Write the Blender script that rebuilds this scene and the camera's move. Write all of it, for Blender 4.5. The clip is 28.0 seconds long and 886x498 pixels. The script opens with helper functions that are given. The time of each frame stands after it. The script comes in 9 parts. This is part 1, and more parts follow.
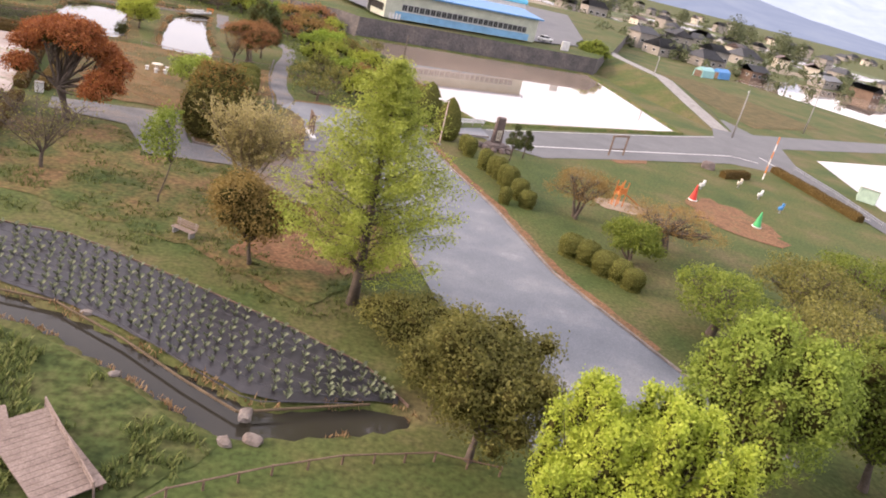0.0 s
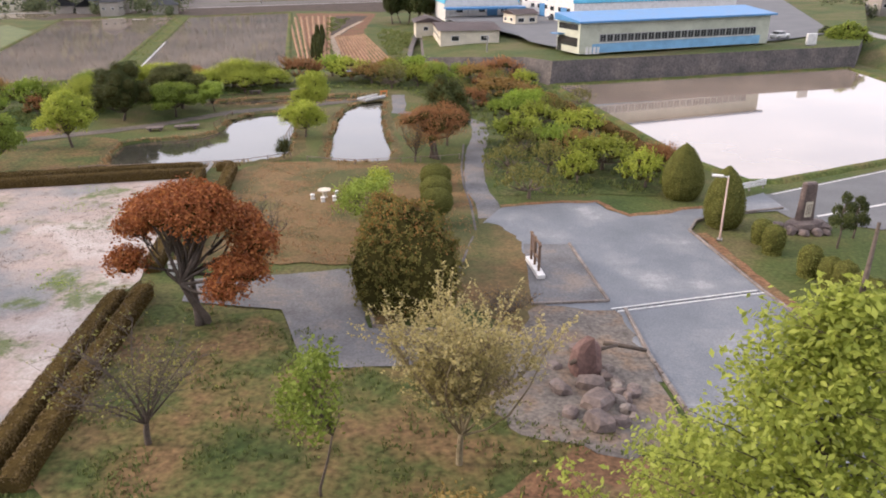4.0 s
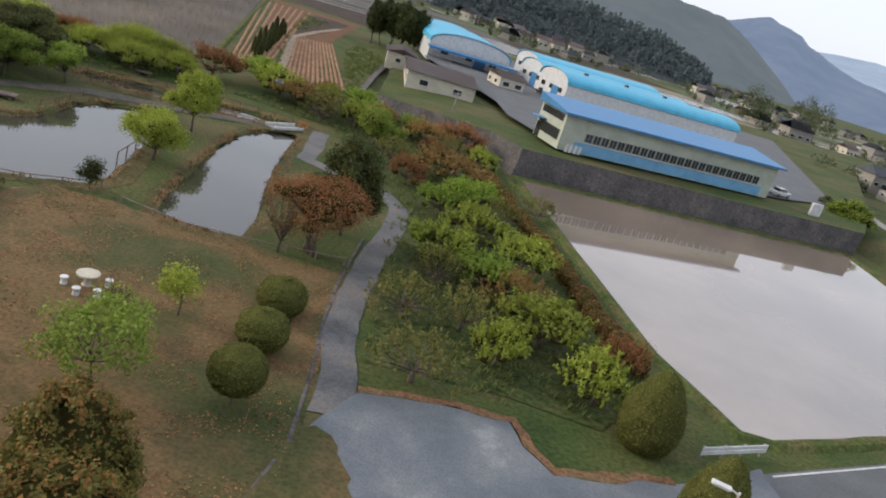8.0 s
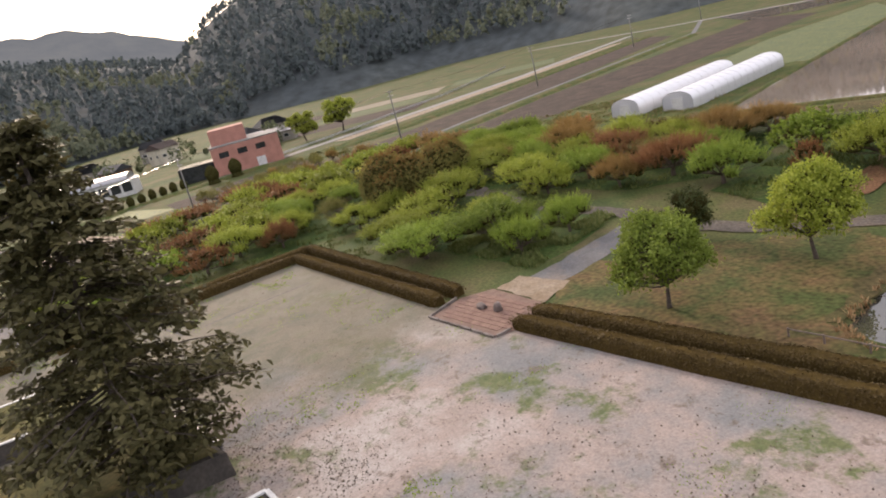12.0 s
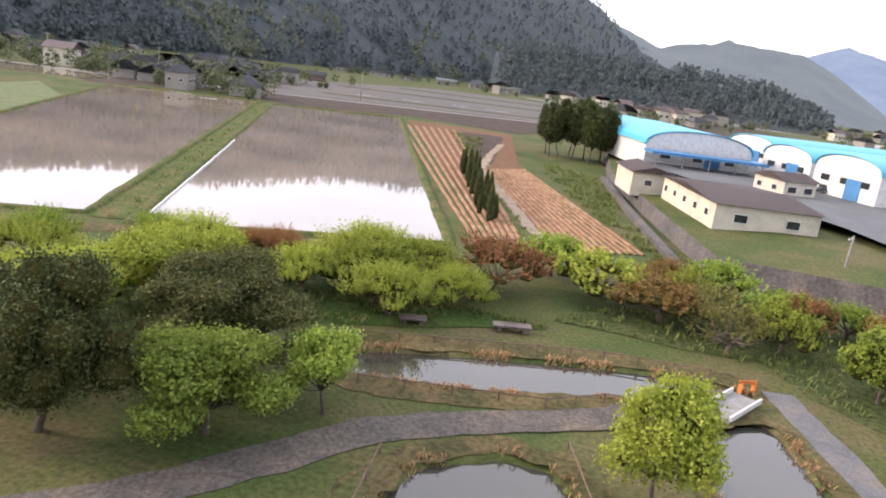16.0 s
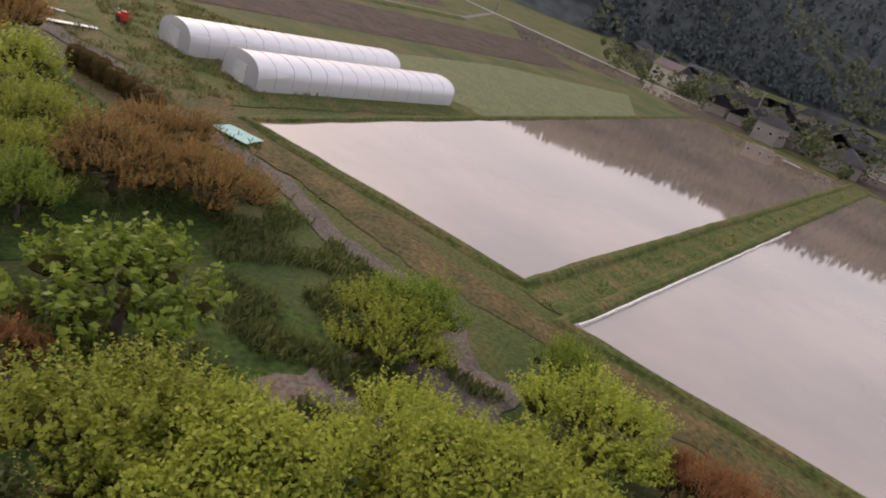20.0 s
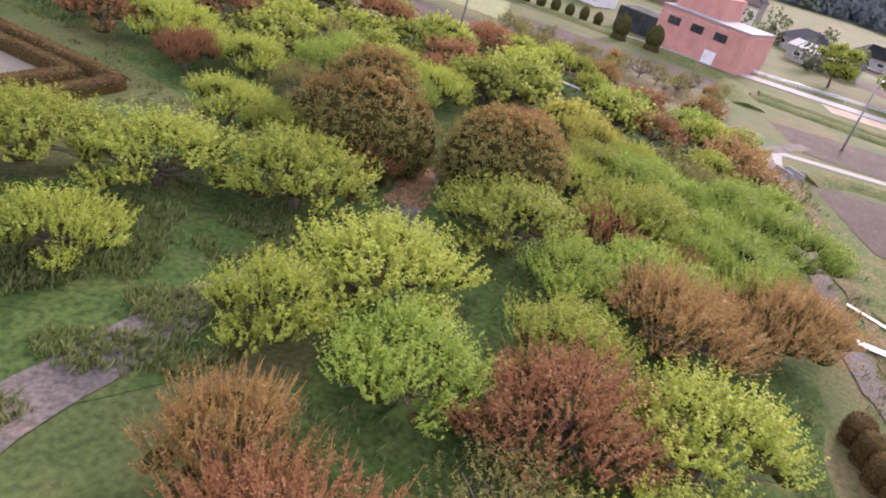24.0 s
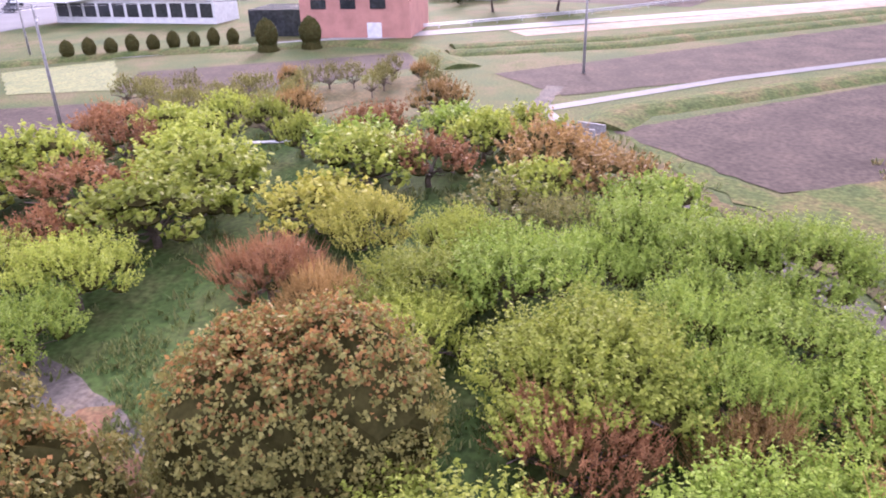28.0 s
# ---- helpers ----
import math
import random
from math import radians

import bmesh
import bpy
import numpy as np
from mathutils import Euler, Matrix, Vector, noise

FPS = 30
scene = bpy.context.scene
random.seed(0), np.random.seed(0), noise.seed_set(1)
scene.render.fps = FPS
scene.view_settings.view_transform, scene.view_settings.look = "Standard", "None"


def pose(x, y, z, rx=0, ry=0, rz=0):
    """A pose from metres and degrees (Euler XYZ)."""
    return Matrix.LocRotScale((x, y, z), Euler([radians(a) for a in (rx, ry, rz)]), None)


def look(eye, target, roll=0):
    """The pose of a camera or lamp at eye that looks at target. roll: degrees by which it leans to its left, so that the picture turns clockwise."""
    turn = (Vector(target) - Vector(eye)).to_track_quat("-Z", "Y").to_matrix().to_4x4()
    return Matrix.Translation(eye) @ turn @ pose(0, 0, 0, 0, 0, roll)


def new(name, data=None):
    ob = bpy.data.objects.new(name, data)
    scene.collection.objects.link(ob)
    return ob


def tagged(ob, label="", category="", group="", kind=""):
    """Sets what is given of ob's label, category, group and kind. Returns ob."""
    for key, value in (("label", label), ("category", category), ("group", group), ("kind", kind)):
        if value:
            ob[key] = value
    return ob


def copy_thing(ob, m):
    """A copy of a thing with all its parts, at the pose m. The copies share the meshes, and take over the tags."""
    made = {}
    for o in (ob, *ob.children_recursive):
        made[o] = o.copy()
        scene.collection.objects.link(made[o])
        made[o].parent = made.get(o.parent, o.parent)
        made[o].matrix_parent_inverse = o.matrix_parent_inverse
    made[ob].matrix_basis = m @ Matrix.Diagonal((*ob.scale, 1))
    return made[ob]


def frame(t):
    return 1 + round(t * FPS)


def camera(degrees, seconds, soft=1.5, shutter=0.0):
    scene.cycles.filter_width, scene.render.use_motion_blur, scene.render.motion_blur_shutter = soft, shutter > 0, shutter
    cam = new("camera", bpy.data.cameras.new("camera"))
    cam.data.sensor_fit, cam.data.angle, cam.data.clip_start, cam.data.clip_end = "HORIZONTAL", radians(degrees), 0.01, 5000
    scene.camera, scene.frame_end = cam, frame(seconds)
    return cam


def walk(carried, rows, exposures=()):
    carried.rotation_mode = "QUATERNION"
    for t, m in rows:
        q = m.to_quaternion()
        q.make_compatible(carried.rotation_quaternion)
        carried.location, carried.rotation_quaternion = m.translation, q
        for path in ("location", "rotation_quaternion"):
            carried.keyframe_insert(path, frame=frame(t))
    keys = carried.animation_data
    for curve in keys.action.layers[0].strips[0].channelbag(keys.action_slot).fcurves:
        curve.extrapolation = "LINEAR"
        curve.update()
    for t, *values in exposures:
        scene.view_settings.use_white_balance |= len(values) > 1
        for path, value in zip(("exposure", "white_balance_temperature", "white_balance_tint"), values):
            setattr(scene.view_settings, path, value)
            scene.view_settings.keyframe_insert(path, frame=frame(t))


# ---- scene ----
cam = camera(62.3, 28.0, soft=1.9)
PATH = [
    (0.0, pose(-0.52, -1.63, 20.98, 67.14, -13.01, -0.21)),
    (0.5, pose(-0.52, 1.28, 20.91, 67.91, -10.72, 5.13)),
    (1.0, pose(-0.66, 4.47, 20.86, 68.96, -8.91, 9.58)),
    (1.5, pose(-1.29, 7.87, 20.95, 70.00, -7.77, 12.81)),
    (2.0, pose(-2.36, 11.49, 21.08, 70.14, -5.84, 15.09)),
    (2.5, pose(-3.53, 15.02, 21.12, 69.49, -2.80, 16.49)),
    (4.5, pose(-6.94, 28.03, 20.24, 67.82, 1.50, 8.51)),
    (5.0, pose(-7.49, 31.97, 19.79, 67.96, 2.08, 5.31)),
    (5.5, pose(-7.86, 35.74, 19.48, 68.73, 2.50, 2.04)),
    (6.0, pose(-7.86, 39.31, 19.43, 70.79, 2.43, 0.18)),
    (6.5, pose(-7.64, 42.54, 19.49, 74.08, -0.54, -0.23)),
    (7.0, pose(-7.18, 45.78, 19.84, 75.61, -5.66, 0.91)),
    (7.5, pose(-7.06, 48.76, 20.19, 73.89, -11.27, 4.83)),
    (8.0, pose(-7.35, 51.62, 20.45, 70.11, -16.72, 12.66)),
    (8.5, pose(-8.19, 54.42, 19.84, 65.60, -21.26, 24.30)),
    (9.0, pose(-9.57, 56.94, 19.12, 63.11, -26.27, 37.76)),
    (9.5, pose(-11.57, 58.92, 18.73, 60.39, -28.09, 52.10)),
    (10.0, pose(-14.36, 60.47, 18.73, 59.32, -22.81, 64.65)),
    (10.5, pose(-17.30, 61.42, 19.04, 61.68, -15.53, 73.55)),
    (11.0, pose(-20.60, 62.34, 19.08, 65.98, -8.29, 77.09)),
    (11.5, pose(-23.78, 63.09, 19.02, 70.94, 1.29, 76.60)),
    (12.0, pose(-27.31, 64.40, 19.15, 73.88, 13.88, 72.43)),
    (12.5, pose(-31.32, 66.23, 18.96, 71.83, 21.76, 63.24)),
    (13.0, pose(-35.41, 68.69, 18.19, 66.82, 20.83, 49.09)),
    (13.5, pose(-39.12, 71.33, 17.48, 64.07, 15.46, 34.13)),
    (15.5, pose(-44.70, 86.38, 16.22, 74.66, -4.68, 14.15)),
    (16.0, pose(-45.38, 89.77, 16.59, 75.83, -7.44, 16.75)),
    (16.5, pose(-46.26, 93.25, 16.85, 75.41, -8.82, 19.91)),
    (17.0, pose(-47.37, 96.63, 17.00, 74.04, -9.46, 23.44)),
    (17.5, pose(-48.87, 99.63, 17.09, 72.32, -10.37, 27.50)),
    (18.0, pose(-50.60, 102.61, 17.28, 70.32, -10.89, 32.57)),
    (18.5, pose(-52.35, 105.51, 17.33, 68.67, -11.82, 38.90)),
    (19.0, pose(-54.17, 107.81, 17.46, 67.51, -13.67, 46.15)),
    (19.5, pose(-56.07, 109.84, 17.74, 67.16, -16.36, 54.32)),
    (20.0, pose(-58.30, 111.59, 17.99, 66.94, -19.32, 63.48)),
    (20.5, pose(-60.93, 112.92, 18.18, 66.25, -19.40, 72.83)),
    (22.5, pose(-75.31, 117.88, 19.32, 66.73, -15.28, 100.71)),
    (23.0, pose(-78.32, 116.64, 19.35, 65.55, -18.08, 109.49)),
    (23.5, pose(-80.92, 115.27, 19.27, 63.07, -18.39, 120.13)),
    (24.0, pose(-82.97, 113.45, 18.97, 61.82, -15.46, 129.78)),
    (24.5, pose(-84.57, 111.04, 18.88, 62.93, -11.42, 135.83)),
    (25.0, pose(-86.42, 108.65, 19.02, 65.86, -0.66, 136.93)),
    (25.5, pose(-88.93, 105.81, 19.03, 67.55, 11.94, 132.89)),
    (26.0, pose(-92.12, 103.06, 18.69, 66.76, 16.90, 124.78)),
    (26.5, pose(-95.70, 100.80, 18.10, 66.12, 15.23, 116.03)),
    (27.0, pose(-99.58, 99.19, 17.39, 64.89, 11.82, 105.67)),
    (27.5, pose(-103.62, 98.32, 16.64, 64.57, 9.53, 99.28)),
    (28.0, pose(-107.26, 97.79, 15.99, 65.81, 1.43, 98.28)),
]
EXPOSURES = [(0.0, 1.02, 6700, 25), (2.0, 0.84, 6250, 23), (5.0, 0.75, 6400, 19), (6.0, 0.75, 6150, 18), (7.0, 0.58, 6100, 16), (8.0, 0.00, 6000, 11), (9.0, 0.40, 6450, 16), (10.0, 0.50, 6450, 14), (11.0, 0.02, 6650, 20), (12.0, 0.38, 6600, 19), (13.0, 0.40, 6550, 14), (16.0, 0.91, 6200, 19),
             (17.0, 0.75, 6350, 21), (18.0, 0.64, 6450, 20), (19.0, 0.50, 6600, 20), (20.0, -0.10, 6650, 23), (22.5, 0.38, 6500, 21), (24.0, 1.20, 5950, 34), (25.0, 1.36, 5500, 46), (26.0, 1.48, 5550, 48), (27.0, 1.55, 5700, 48), (28.0, 1.57, 5600, 44)]
walk(cam, PATH, EXPOSURES)
from mathutils.geometry import tessellate_polygon

# ---- light ----
SUN_AZ, SUN_EL = 96.0, 24.0          # azimuth from +y towards -x, elevation, degrees
world = bpy.data.worlds.new("sky")
scene.world = world
world.use_nodes = True
wn = world.node_tree.nodes
sky = wn.new("ShaderNodeTexSky")
sky.sky_type = "NISHITA"
sky.sun_disc = False
sky.sun_elevation = radians(SUN_EL)
sky.sun_rotation = radians(-SUN_AZ)
sky.air_density, sky.dust_density, sky.ozone_density = 1.0, 4.5, 1.0
veil = wn.new("ShaderNodeMixRGB")     # thin even cloud over the clear sky
veil.inputs["Fac"].default_value = 0.60
veil.inputs["Color2"].default_value = (10.6, 10.5, 10.6, 1)
wn["Background"].inputs["Strength"].default_value = 0.135
world.node_tree.links.new(sky.outputs[0], veil.inputs["Color1"])
world.node_tree.links.new(veil.outputs[0], wn["Background"].inputs["Color"])
sun = new("sun", bpy.data.lights.new("sun", "SUN"))
sun.data.energy, sun.data.angle, sun.data.color = 1.9, radians(10), (1.0, 0.85, 0.66)
sa, se = radians(SUN_AZ), radians(SUN_EL)
sun.matrix_world = look((0, 0, 60), Vector((0, 0, 60)) - Vector((-math.sin(sa) * math.cos(se), math.cos(sa) * math.cos(se), math.sin(se))))


# ---- materials ----
def nodes_of(m):
    m.use_nodes = True
    return m.node_tree.nodes, m.node_tree.links, m.node_tree.nodes["Principled BSDF"]


def ramp(nt, stops):
    r = nt.new("ShaderNodeValToRGB")
    e = r.color_ramp.elements
    while len(e) < len(stops):
        e.new(0.5)
    for el, (p, c) in zip(e, stops):
        el.position, el.color = p, (*c, 1)
    return r


def surface(name, stops, scale=0.3, fine=6.0, rough=0.8, bump=0.15, metal=0.0, detail=6, spec=0.4, rough_var=0.1, fine_amount=0.35, tone=0.62):
    """A surface whose colour wanders over stops at a large scale, darkened and lightened by a fine grain, with relief."""
    m = bpy.data.materials.new(name)
    stops = [(q, tuple(v * tone for v in c)) for q, c in stops]
    nt, ln, bs = nodes_of(m)
    geo = nt.new("ShaderNodeNewGeometry")
    n1, n2 = nt.new("ShaderNodeTexNoise"), nt.new("ShaderNodeTexNoise")
    n1.inputs["Scale"].default_value, n1.inputs["Detail"].default_value, n1.inputs["Roughness"].default_value = scale, detail, 0.62
    n2.inputs["Scale"].default_value, n2.inputs["Detail"].default_value = fine, 4
    for n in (n1, n2):
        ln.new(geo.outputs["Position"], n.inputs["Vector"])
    r = ramp(nt, stops)
    ln.new(n1.outputs["Fac"], r.inputs["Fac"])
    mul = nt.new("ShaderNodeMixRGB")
    mul.blend_type = "OVERLAY"
    mul.inputs["Fac"].default_value = fine_amount
    ln.new(r.outputs["Color"], mul.inputs["Color1"])
    grey = ramp(nt, [(0.3, (0.15, 0.15, 0.15)), (0.7, (0.85, 0.85, 0.85))])
    ln.new(n2.outputs["Fac"], grey.inputs["Fac"])
    ln.new(grey.outputs["Color"], mul.inputs["Color2"])
    ln.new(mul.outputs["Color"], bs.inputs["Base Color"])
    rr = nt.new("ShaderNodeMapRange")
    rr.inputs["To Min"].default_value, rr.inputs["To Max"].default_value = max(0.02, rough - rough_var), min(1.0, rough + rough_var)
    ln.new(n1.outputs["Fac"], rr.inputs["Value"])
    ln.new(rr.outputs["Result"], bs.inputs["Roughness"])
    bs.inputs["Metallic"].default_value = metal
    bs.inputs["Specular IOR Level"].default_value = spec
    if bump:
        b = nt.new("ShaderNodeBump")
        b.inputs["Strength"].default_value, b.inputs["Distance"].default_value = bump, 0.05
        ln.new(n2.outputs["Fac"], b.inputs["Height"])
        ln.new(b.outputs["Normal"], bs.inputs["Normal"])
    return m


def leafage(name, stops, through_light=0.42, rough=0.55, vary=0.12):
    """Leaves: each leaf takes its own tone, each plant a slight shift."""
    m = bpy.data.materials.new(name)
    nt, ln, bs = nodes_of(m)
    geo, obi = nt.new("ShaderNodeNewGeometry"), nt.new("ShaderNodeObjectInfo")
    mean = [sum(c[k] for q, c in stops) / len(stops) for k in range(3)]
    r = ramp(nt, [(q, tuple(0.80 * (0.62 * v + 0.38 * u) for v, u in zip(c, mean))) for q, c in stops])
    ln.new(geo.outputs["Random Per Island"], r.inputs["Fac"])
    hsv = nt.new("ShaderNodeHueSaturation")
    mr = nt.new("ShaderNodeMapRange")
    mr.inputs["To Min"].default_value, mr.inputs["To Max"].default_value = 1 - 2 * vary, 1 + 2 * vary
    ln.new(obi.outputs["Random"], mr.inputs["Value"])
    ln.new(mr.outputs["Result"], hsv.inputs["Value"])
    ln.new(r.outputs["Color"], hsv.inputs["Color"])
    ln.new(hsv.outputs["Color"], bs.inputs["Base Color"])
    bs.inputs["Roughness"].default_value = rough
    bs.inputs["Specular IOR Level"].default_value = 0.12
    tr = nt.new("ShaderNodeBsdfTranslucent")
    ln.new(hsv.outputs["Color"], tr.inputs["Color"])
    mix = nt.new("ShaderNodeMixShader")
    mix.inputs["Fac"].default_value = through_light
    ln.new(bs.outputs[0], mix.inputs[1])
    ln.new(tr.outputs[0], mix.inputs[2])
    ln.new(mix.outputs[0], nt["Material Output"].inputs["Surface"])
    return m


def water(name, col, rough=0.02, wave=0.02, scale=1.2, ior=1.45):
    m = bpy.data.materials.new(name)
    nt, ln, bs = nodes_of(m)
    geo = nt.new("ShaderNodeNewGeometry")
    n = nt.new("ShaderNodeTexNoise")
    n.inputs["Scale"].default_value, n.inputs["Detail"].default_value = scale, 3
    ln.new(geo.outputs["Position"], n.inputs["Vector"])
    n2 = nt.new("ShaderNodeTexNoise")
    n2.inputs["Scale"].default_value, n2.inputs["Detail"].default_value = 0.06, 5
    ln.new(geo.outputs["Position"], n2.inputs["Vector"])
    r = ramp(nt, [(0.35, tuple(c * 0.75 for c in col)), (0.65, tuple(c * 1.2 for c in col))])
    ln.new(n2.outputs["Fac"], r.inputs["Fac"])
    ln.new(r.outputs["Color"], bs.inputs["Base Color"])
    bs.inputs["Roughness"].default_value = rough
    bs.inputs["IOR"].default_value = ior
    bs.inputs["Specular IOR Level"].default_value = 0.9 if ior > 1.4 else 0.5
    b = nt.new("ShaderNodeBump")
    b.inputs["Strength"].default_value, b.inputs["Distance"].default_value = wave, 0.02
    ln.new(n.outputs["Fac"], b.inputs["Height"])
    ln.new(b.outputs["Normal"], bs.inputs["Normal"])
    return m


def plain(name, col, rough=0.5, metal=0.0, dirt=0.25, scale=1.5, tone=0.8):
    d = tuple(c * (1 - dirt) for c in col)
    return surface(name, [(0.3, d), (0.6, col)], scale=scale, fine=20, rough=rough, bump=0.03, metal=metal, fine_amount=0.12, tone=tone)


M_GRASS = surface("grass", [(0.30, (0.056, 0.090, 0.024)), (0.42, (0.086, 0.120, 0.034)), (0.52, (0.120, 0.133, 0.043)), (0.62, (0.172, 0.146, 0.069)), (0.74, (0.103, 0.125, 0.034))], scale=0.10, fine=3.5, rough=0.9, bump=0.6, spec=0.15, fine_amount=0.5)
M_LAWN = surface("dry_lawn", [(0.34, (0.08, 0.10, 0.034)), (0.42, (0.12, 0.118, 0.045)), (0.48, (0.165, 0.13, 0.058)), (0.535, (0.245, 0.158, 0.075)), (0.59, (0.165, 0.13, 0.055)), (0.67, (0.10, 0.112, 0.038))], scale=0.09, fine=5.0, detail=11, rough=0.9, bump=0.4, spec=0.15, fine_amount=0.4)
M_MEADOW = surface("park_grass", [(0.30, (0.062, 0.10, 0.028)), (0.43, (0.10, 0.118, 0.038)), (0.54, (0.18, 0.142, 0.058)), (0.63, (0.22, 0.14, 0.07)), (0.73, (0.11, 0.12, 0.042))], scale=0.22, fine=3.0, rough=0.9, bump=0.7, spec=0.12, fine_amount=0.65)
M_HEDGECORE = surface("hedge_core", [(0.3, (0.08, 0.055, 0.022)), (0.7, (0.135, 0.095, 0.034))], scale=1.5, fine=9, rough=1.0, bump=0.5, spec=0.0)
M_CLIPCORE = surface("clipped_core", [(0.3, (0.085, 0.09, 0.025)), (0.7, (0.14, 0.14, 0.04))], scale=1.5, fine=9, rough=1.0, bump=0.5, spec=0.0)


def court_gravel():
    """Trodden gravel: cool grey to pinkish over metres, moss in ragged patches, dark debris, fine grain."""
    m = bpy.data.materials.new("court_gravel")
    nt, ln, bs = nodes_of(m)
    geo = nt.new("ShaderNodeNewGeometry")

    def tex(scale, detail, rough, shift=0.0):
        n = nt.new("ShaderNodeTexNoise")
        n.inputs["Scale"].default_value, n.inputs["Detail"].default_value, n.inputs["Roughness"].default_value = scale, detail, rough
        add = nt.new("ShaderNodeVectorMath")
        add.inputs[1].default_value = (shift, shift * 0.7, 0)
        ln.new(geo.outputs["Position"], add.inputs[0])
        ln.new(add.outputs[0], n.inputs["Vector"])
        return n

    def over(base, top, fac):
        mx = nt.new("ShaderNodeMixRGB")
        ln.new(fac, mx.inputs["Fac"])
        ln.new(base, mx.inputs["Color1"])
        ln.new(top, mx.inputs["Color2"])
        return mx.outputs["Color"]

    base = ramp(nt, [(0.36, (0.12, 0.135, 0.145)), (0.44, (0.20, 0.195, 0.19)), (0.50, (0.30, 0.245, 0.215)), (0.56, (0.37, 0.335, 0.31)), (0.62, (0.27, 0.21, 0.175)), (0.70, (0.33, 0.30, 0.28))])
    ln.new(tex(0.045, 7, 0.6).outputs["Fac"], base.inputs["Fac"])
    moss_c = ramp(nt, [(0.35, (0.07, 0.10, 0.035)), (0.65, (0.13, 0.145, 0.06))])
    ln.new(tex(1.8, 4, 0.6, 5).outputs["Fac"], moss_c.inputs["Fac"])
    moss_f = ramp(nt, [(0.525, (0, 0, 0)), (0.60, (0.95, 0.95, 0.95))])
    ln.new(tex(0.16, 14, 0.74, 31).outputs["Fac"], moss_f.inputs["Fac"])
    dark_c = ramp(nt, [(0.3, (0.10, 0.075, 0.055)), (0.7, (0.15, 0.115, 0.085))])
    ln.new(tex(2.5, 3, 0.6, 9).outputs["Fac"], dark_c.inputs["Fac"])
    dark_f = ramp(nt, [(0.55, (0, 0, 0)), (0.63, (0.75, 0.75, 0.75))])
    ln.new(tex(0.5, 12, 0.78, 77).outputs["Fac"], dark_f.inputs["Fac"])
    col = over(base.outputs["Color"], dark_c.outputs["Color"], dark_f.outputs["Color"])
    col = over(col, moss_c.outputs["Color"], moss_f.outputs["Color"])
    earth_c = ramp(nt, [(0.35, (0.085, 0.09, 0.055)), (0.55, (0.13, 0.115, 0.078)), (0.7, (0.09, 0.105, 0.052))])
    ln.new(tex(0.3, 8, 0.65, 13).outputs["Fac"], earth_c.inputs["Fac"])
    sep = nt.new("ShaderNodeSeparateXYZ")
    ln.new(geo.outputs["Position"], sep.inputs[0])
    west = nt.new("ShaderNodeMapRange")
    for k, v in (("From Min", -62.0), ("From Max", -88.0), ("To Min", -0.25), ("To Max", 0.55)):
        west.inputs[k].default_value = v
    ln.new(sep.outputs["X"], west.inputs["Value"])
    both = nt.new("ShaderNodeMath")
    ln.new(west.outputs["Result"], both.inputs[0])
    ln.new(tex(0.11, 9, 0.68, 51).outputs["Fac"], both.inputs[1])
    earth_f = ramp(nt, [(0.45, (0, 0, 0)), (0.75, (0.85, 0.85, 0.85))])
    ln.new(both.outputs[0], earth_f.inputs["Fac"])
    col = over(col, earth_c.outputs["Color"], earth_f.outputs["Color"])
    fine = tex(7, 5, 0.7, 3)
    grain = ramp(nt, [(0.3, (0.3, 0.3, 0.3)), (0.7, (0.7, 0.7, 0.7))])
    ln.new(fine.outputs["Fac"], grain.inputs["Fac"])
    mul = nt.new("ShaderNodeMixRGB")
    mul.blend_type = "OVERLAY"
    mul.inputs["Fac"].default_value = 0.6
    ln.new(col, mul.inputs["Color1"])
    ln.new(grain.outputs["Color"], mul.inputs["Color2"])
    ln.new(mul.outputs["Color"], bs.inputs["Base Color"])
    bs.inputs["Roughness"].default_value = 0.85
    bs.inputs["Specular IOR Level"].default_value = 0.25
    b = nt.new("ShaderNodeBump")
    b.inputs["Strength"].default_value, b.inputs["Distance"].default_value = 0.3, 0.05
    ln.new(fine.outputs["Fac"], b.inputs["Height"])
    ln.new(b.outputs["Normal"], bs.inputs["Normal"])
    return m


M_ORCHARD = surface("orchard_grass", [(0.3, (0.045, 0.085, 0.02)), (0.5, (0.075, 0.125, 0.03)), (0.66, (0.12, 0.14, 0.045)), (0.78, (0.09, 0.12, 0.035))], scale=0.3, fine=3.0, rough=0.95, bump=0.9, spec=0.1, fine_amount=0.65)
M_COURT = court_gravel()
M_ROUGH = surface("rough_turf", [(0.3, (0.05, 0.075, 0.025)), (0.5, (0.085, 0.11, 0.035)), (0.68, (0.13, 0.13, 0.055))], scale=0.5, fine=2.5, rough=0.95, bump=0.9, spec=0.1, fine_amount=0.7)
M_PLASTER = plain("grey_plaster", (0.36, 0.33, 0.29), 0.85, scale=0.6)
M_ASPHALT = surface("asphalt", [(0.30, (0.125, 0.145, 0.165)), (0.50, (0.19, 0.21, 0.235)), (0.60, (0.25, 0.265, 0.28)), (0.67, (0.36, 0.37, 0.38)), (0.78, (0.27, 0.28, 0.29))], scale=0.22, fine=9, rough=0.62, bump=0.12, spec=0.5, rough_var=0.2, fine_amount=0.3, detail=9)
M_PATH = surface("path_paving", [(0.32, (0.13, 0.125, 0.125)), (0.5, (0.19, 0.19, 0.195)), (0.66, (0.26, 0.22, 0.19))], scale=0.35, fine=7, rough=0.8, bump=0.12, fine_amount=0.35)
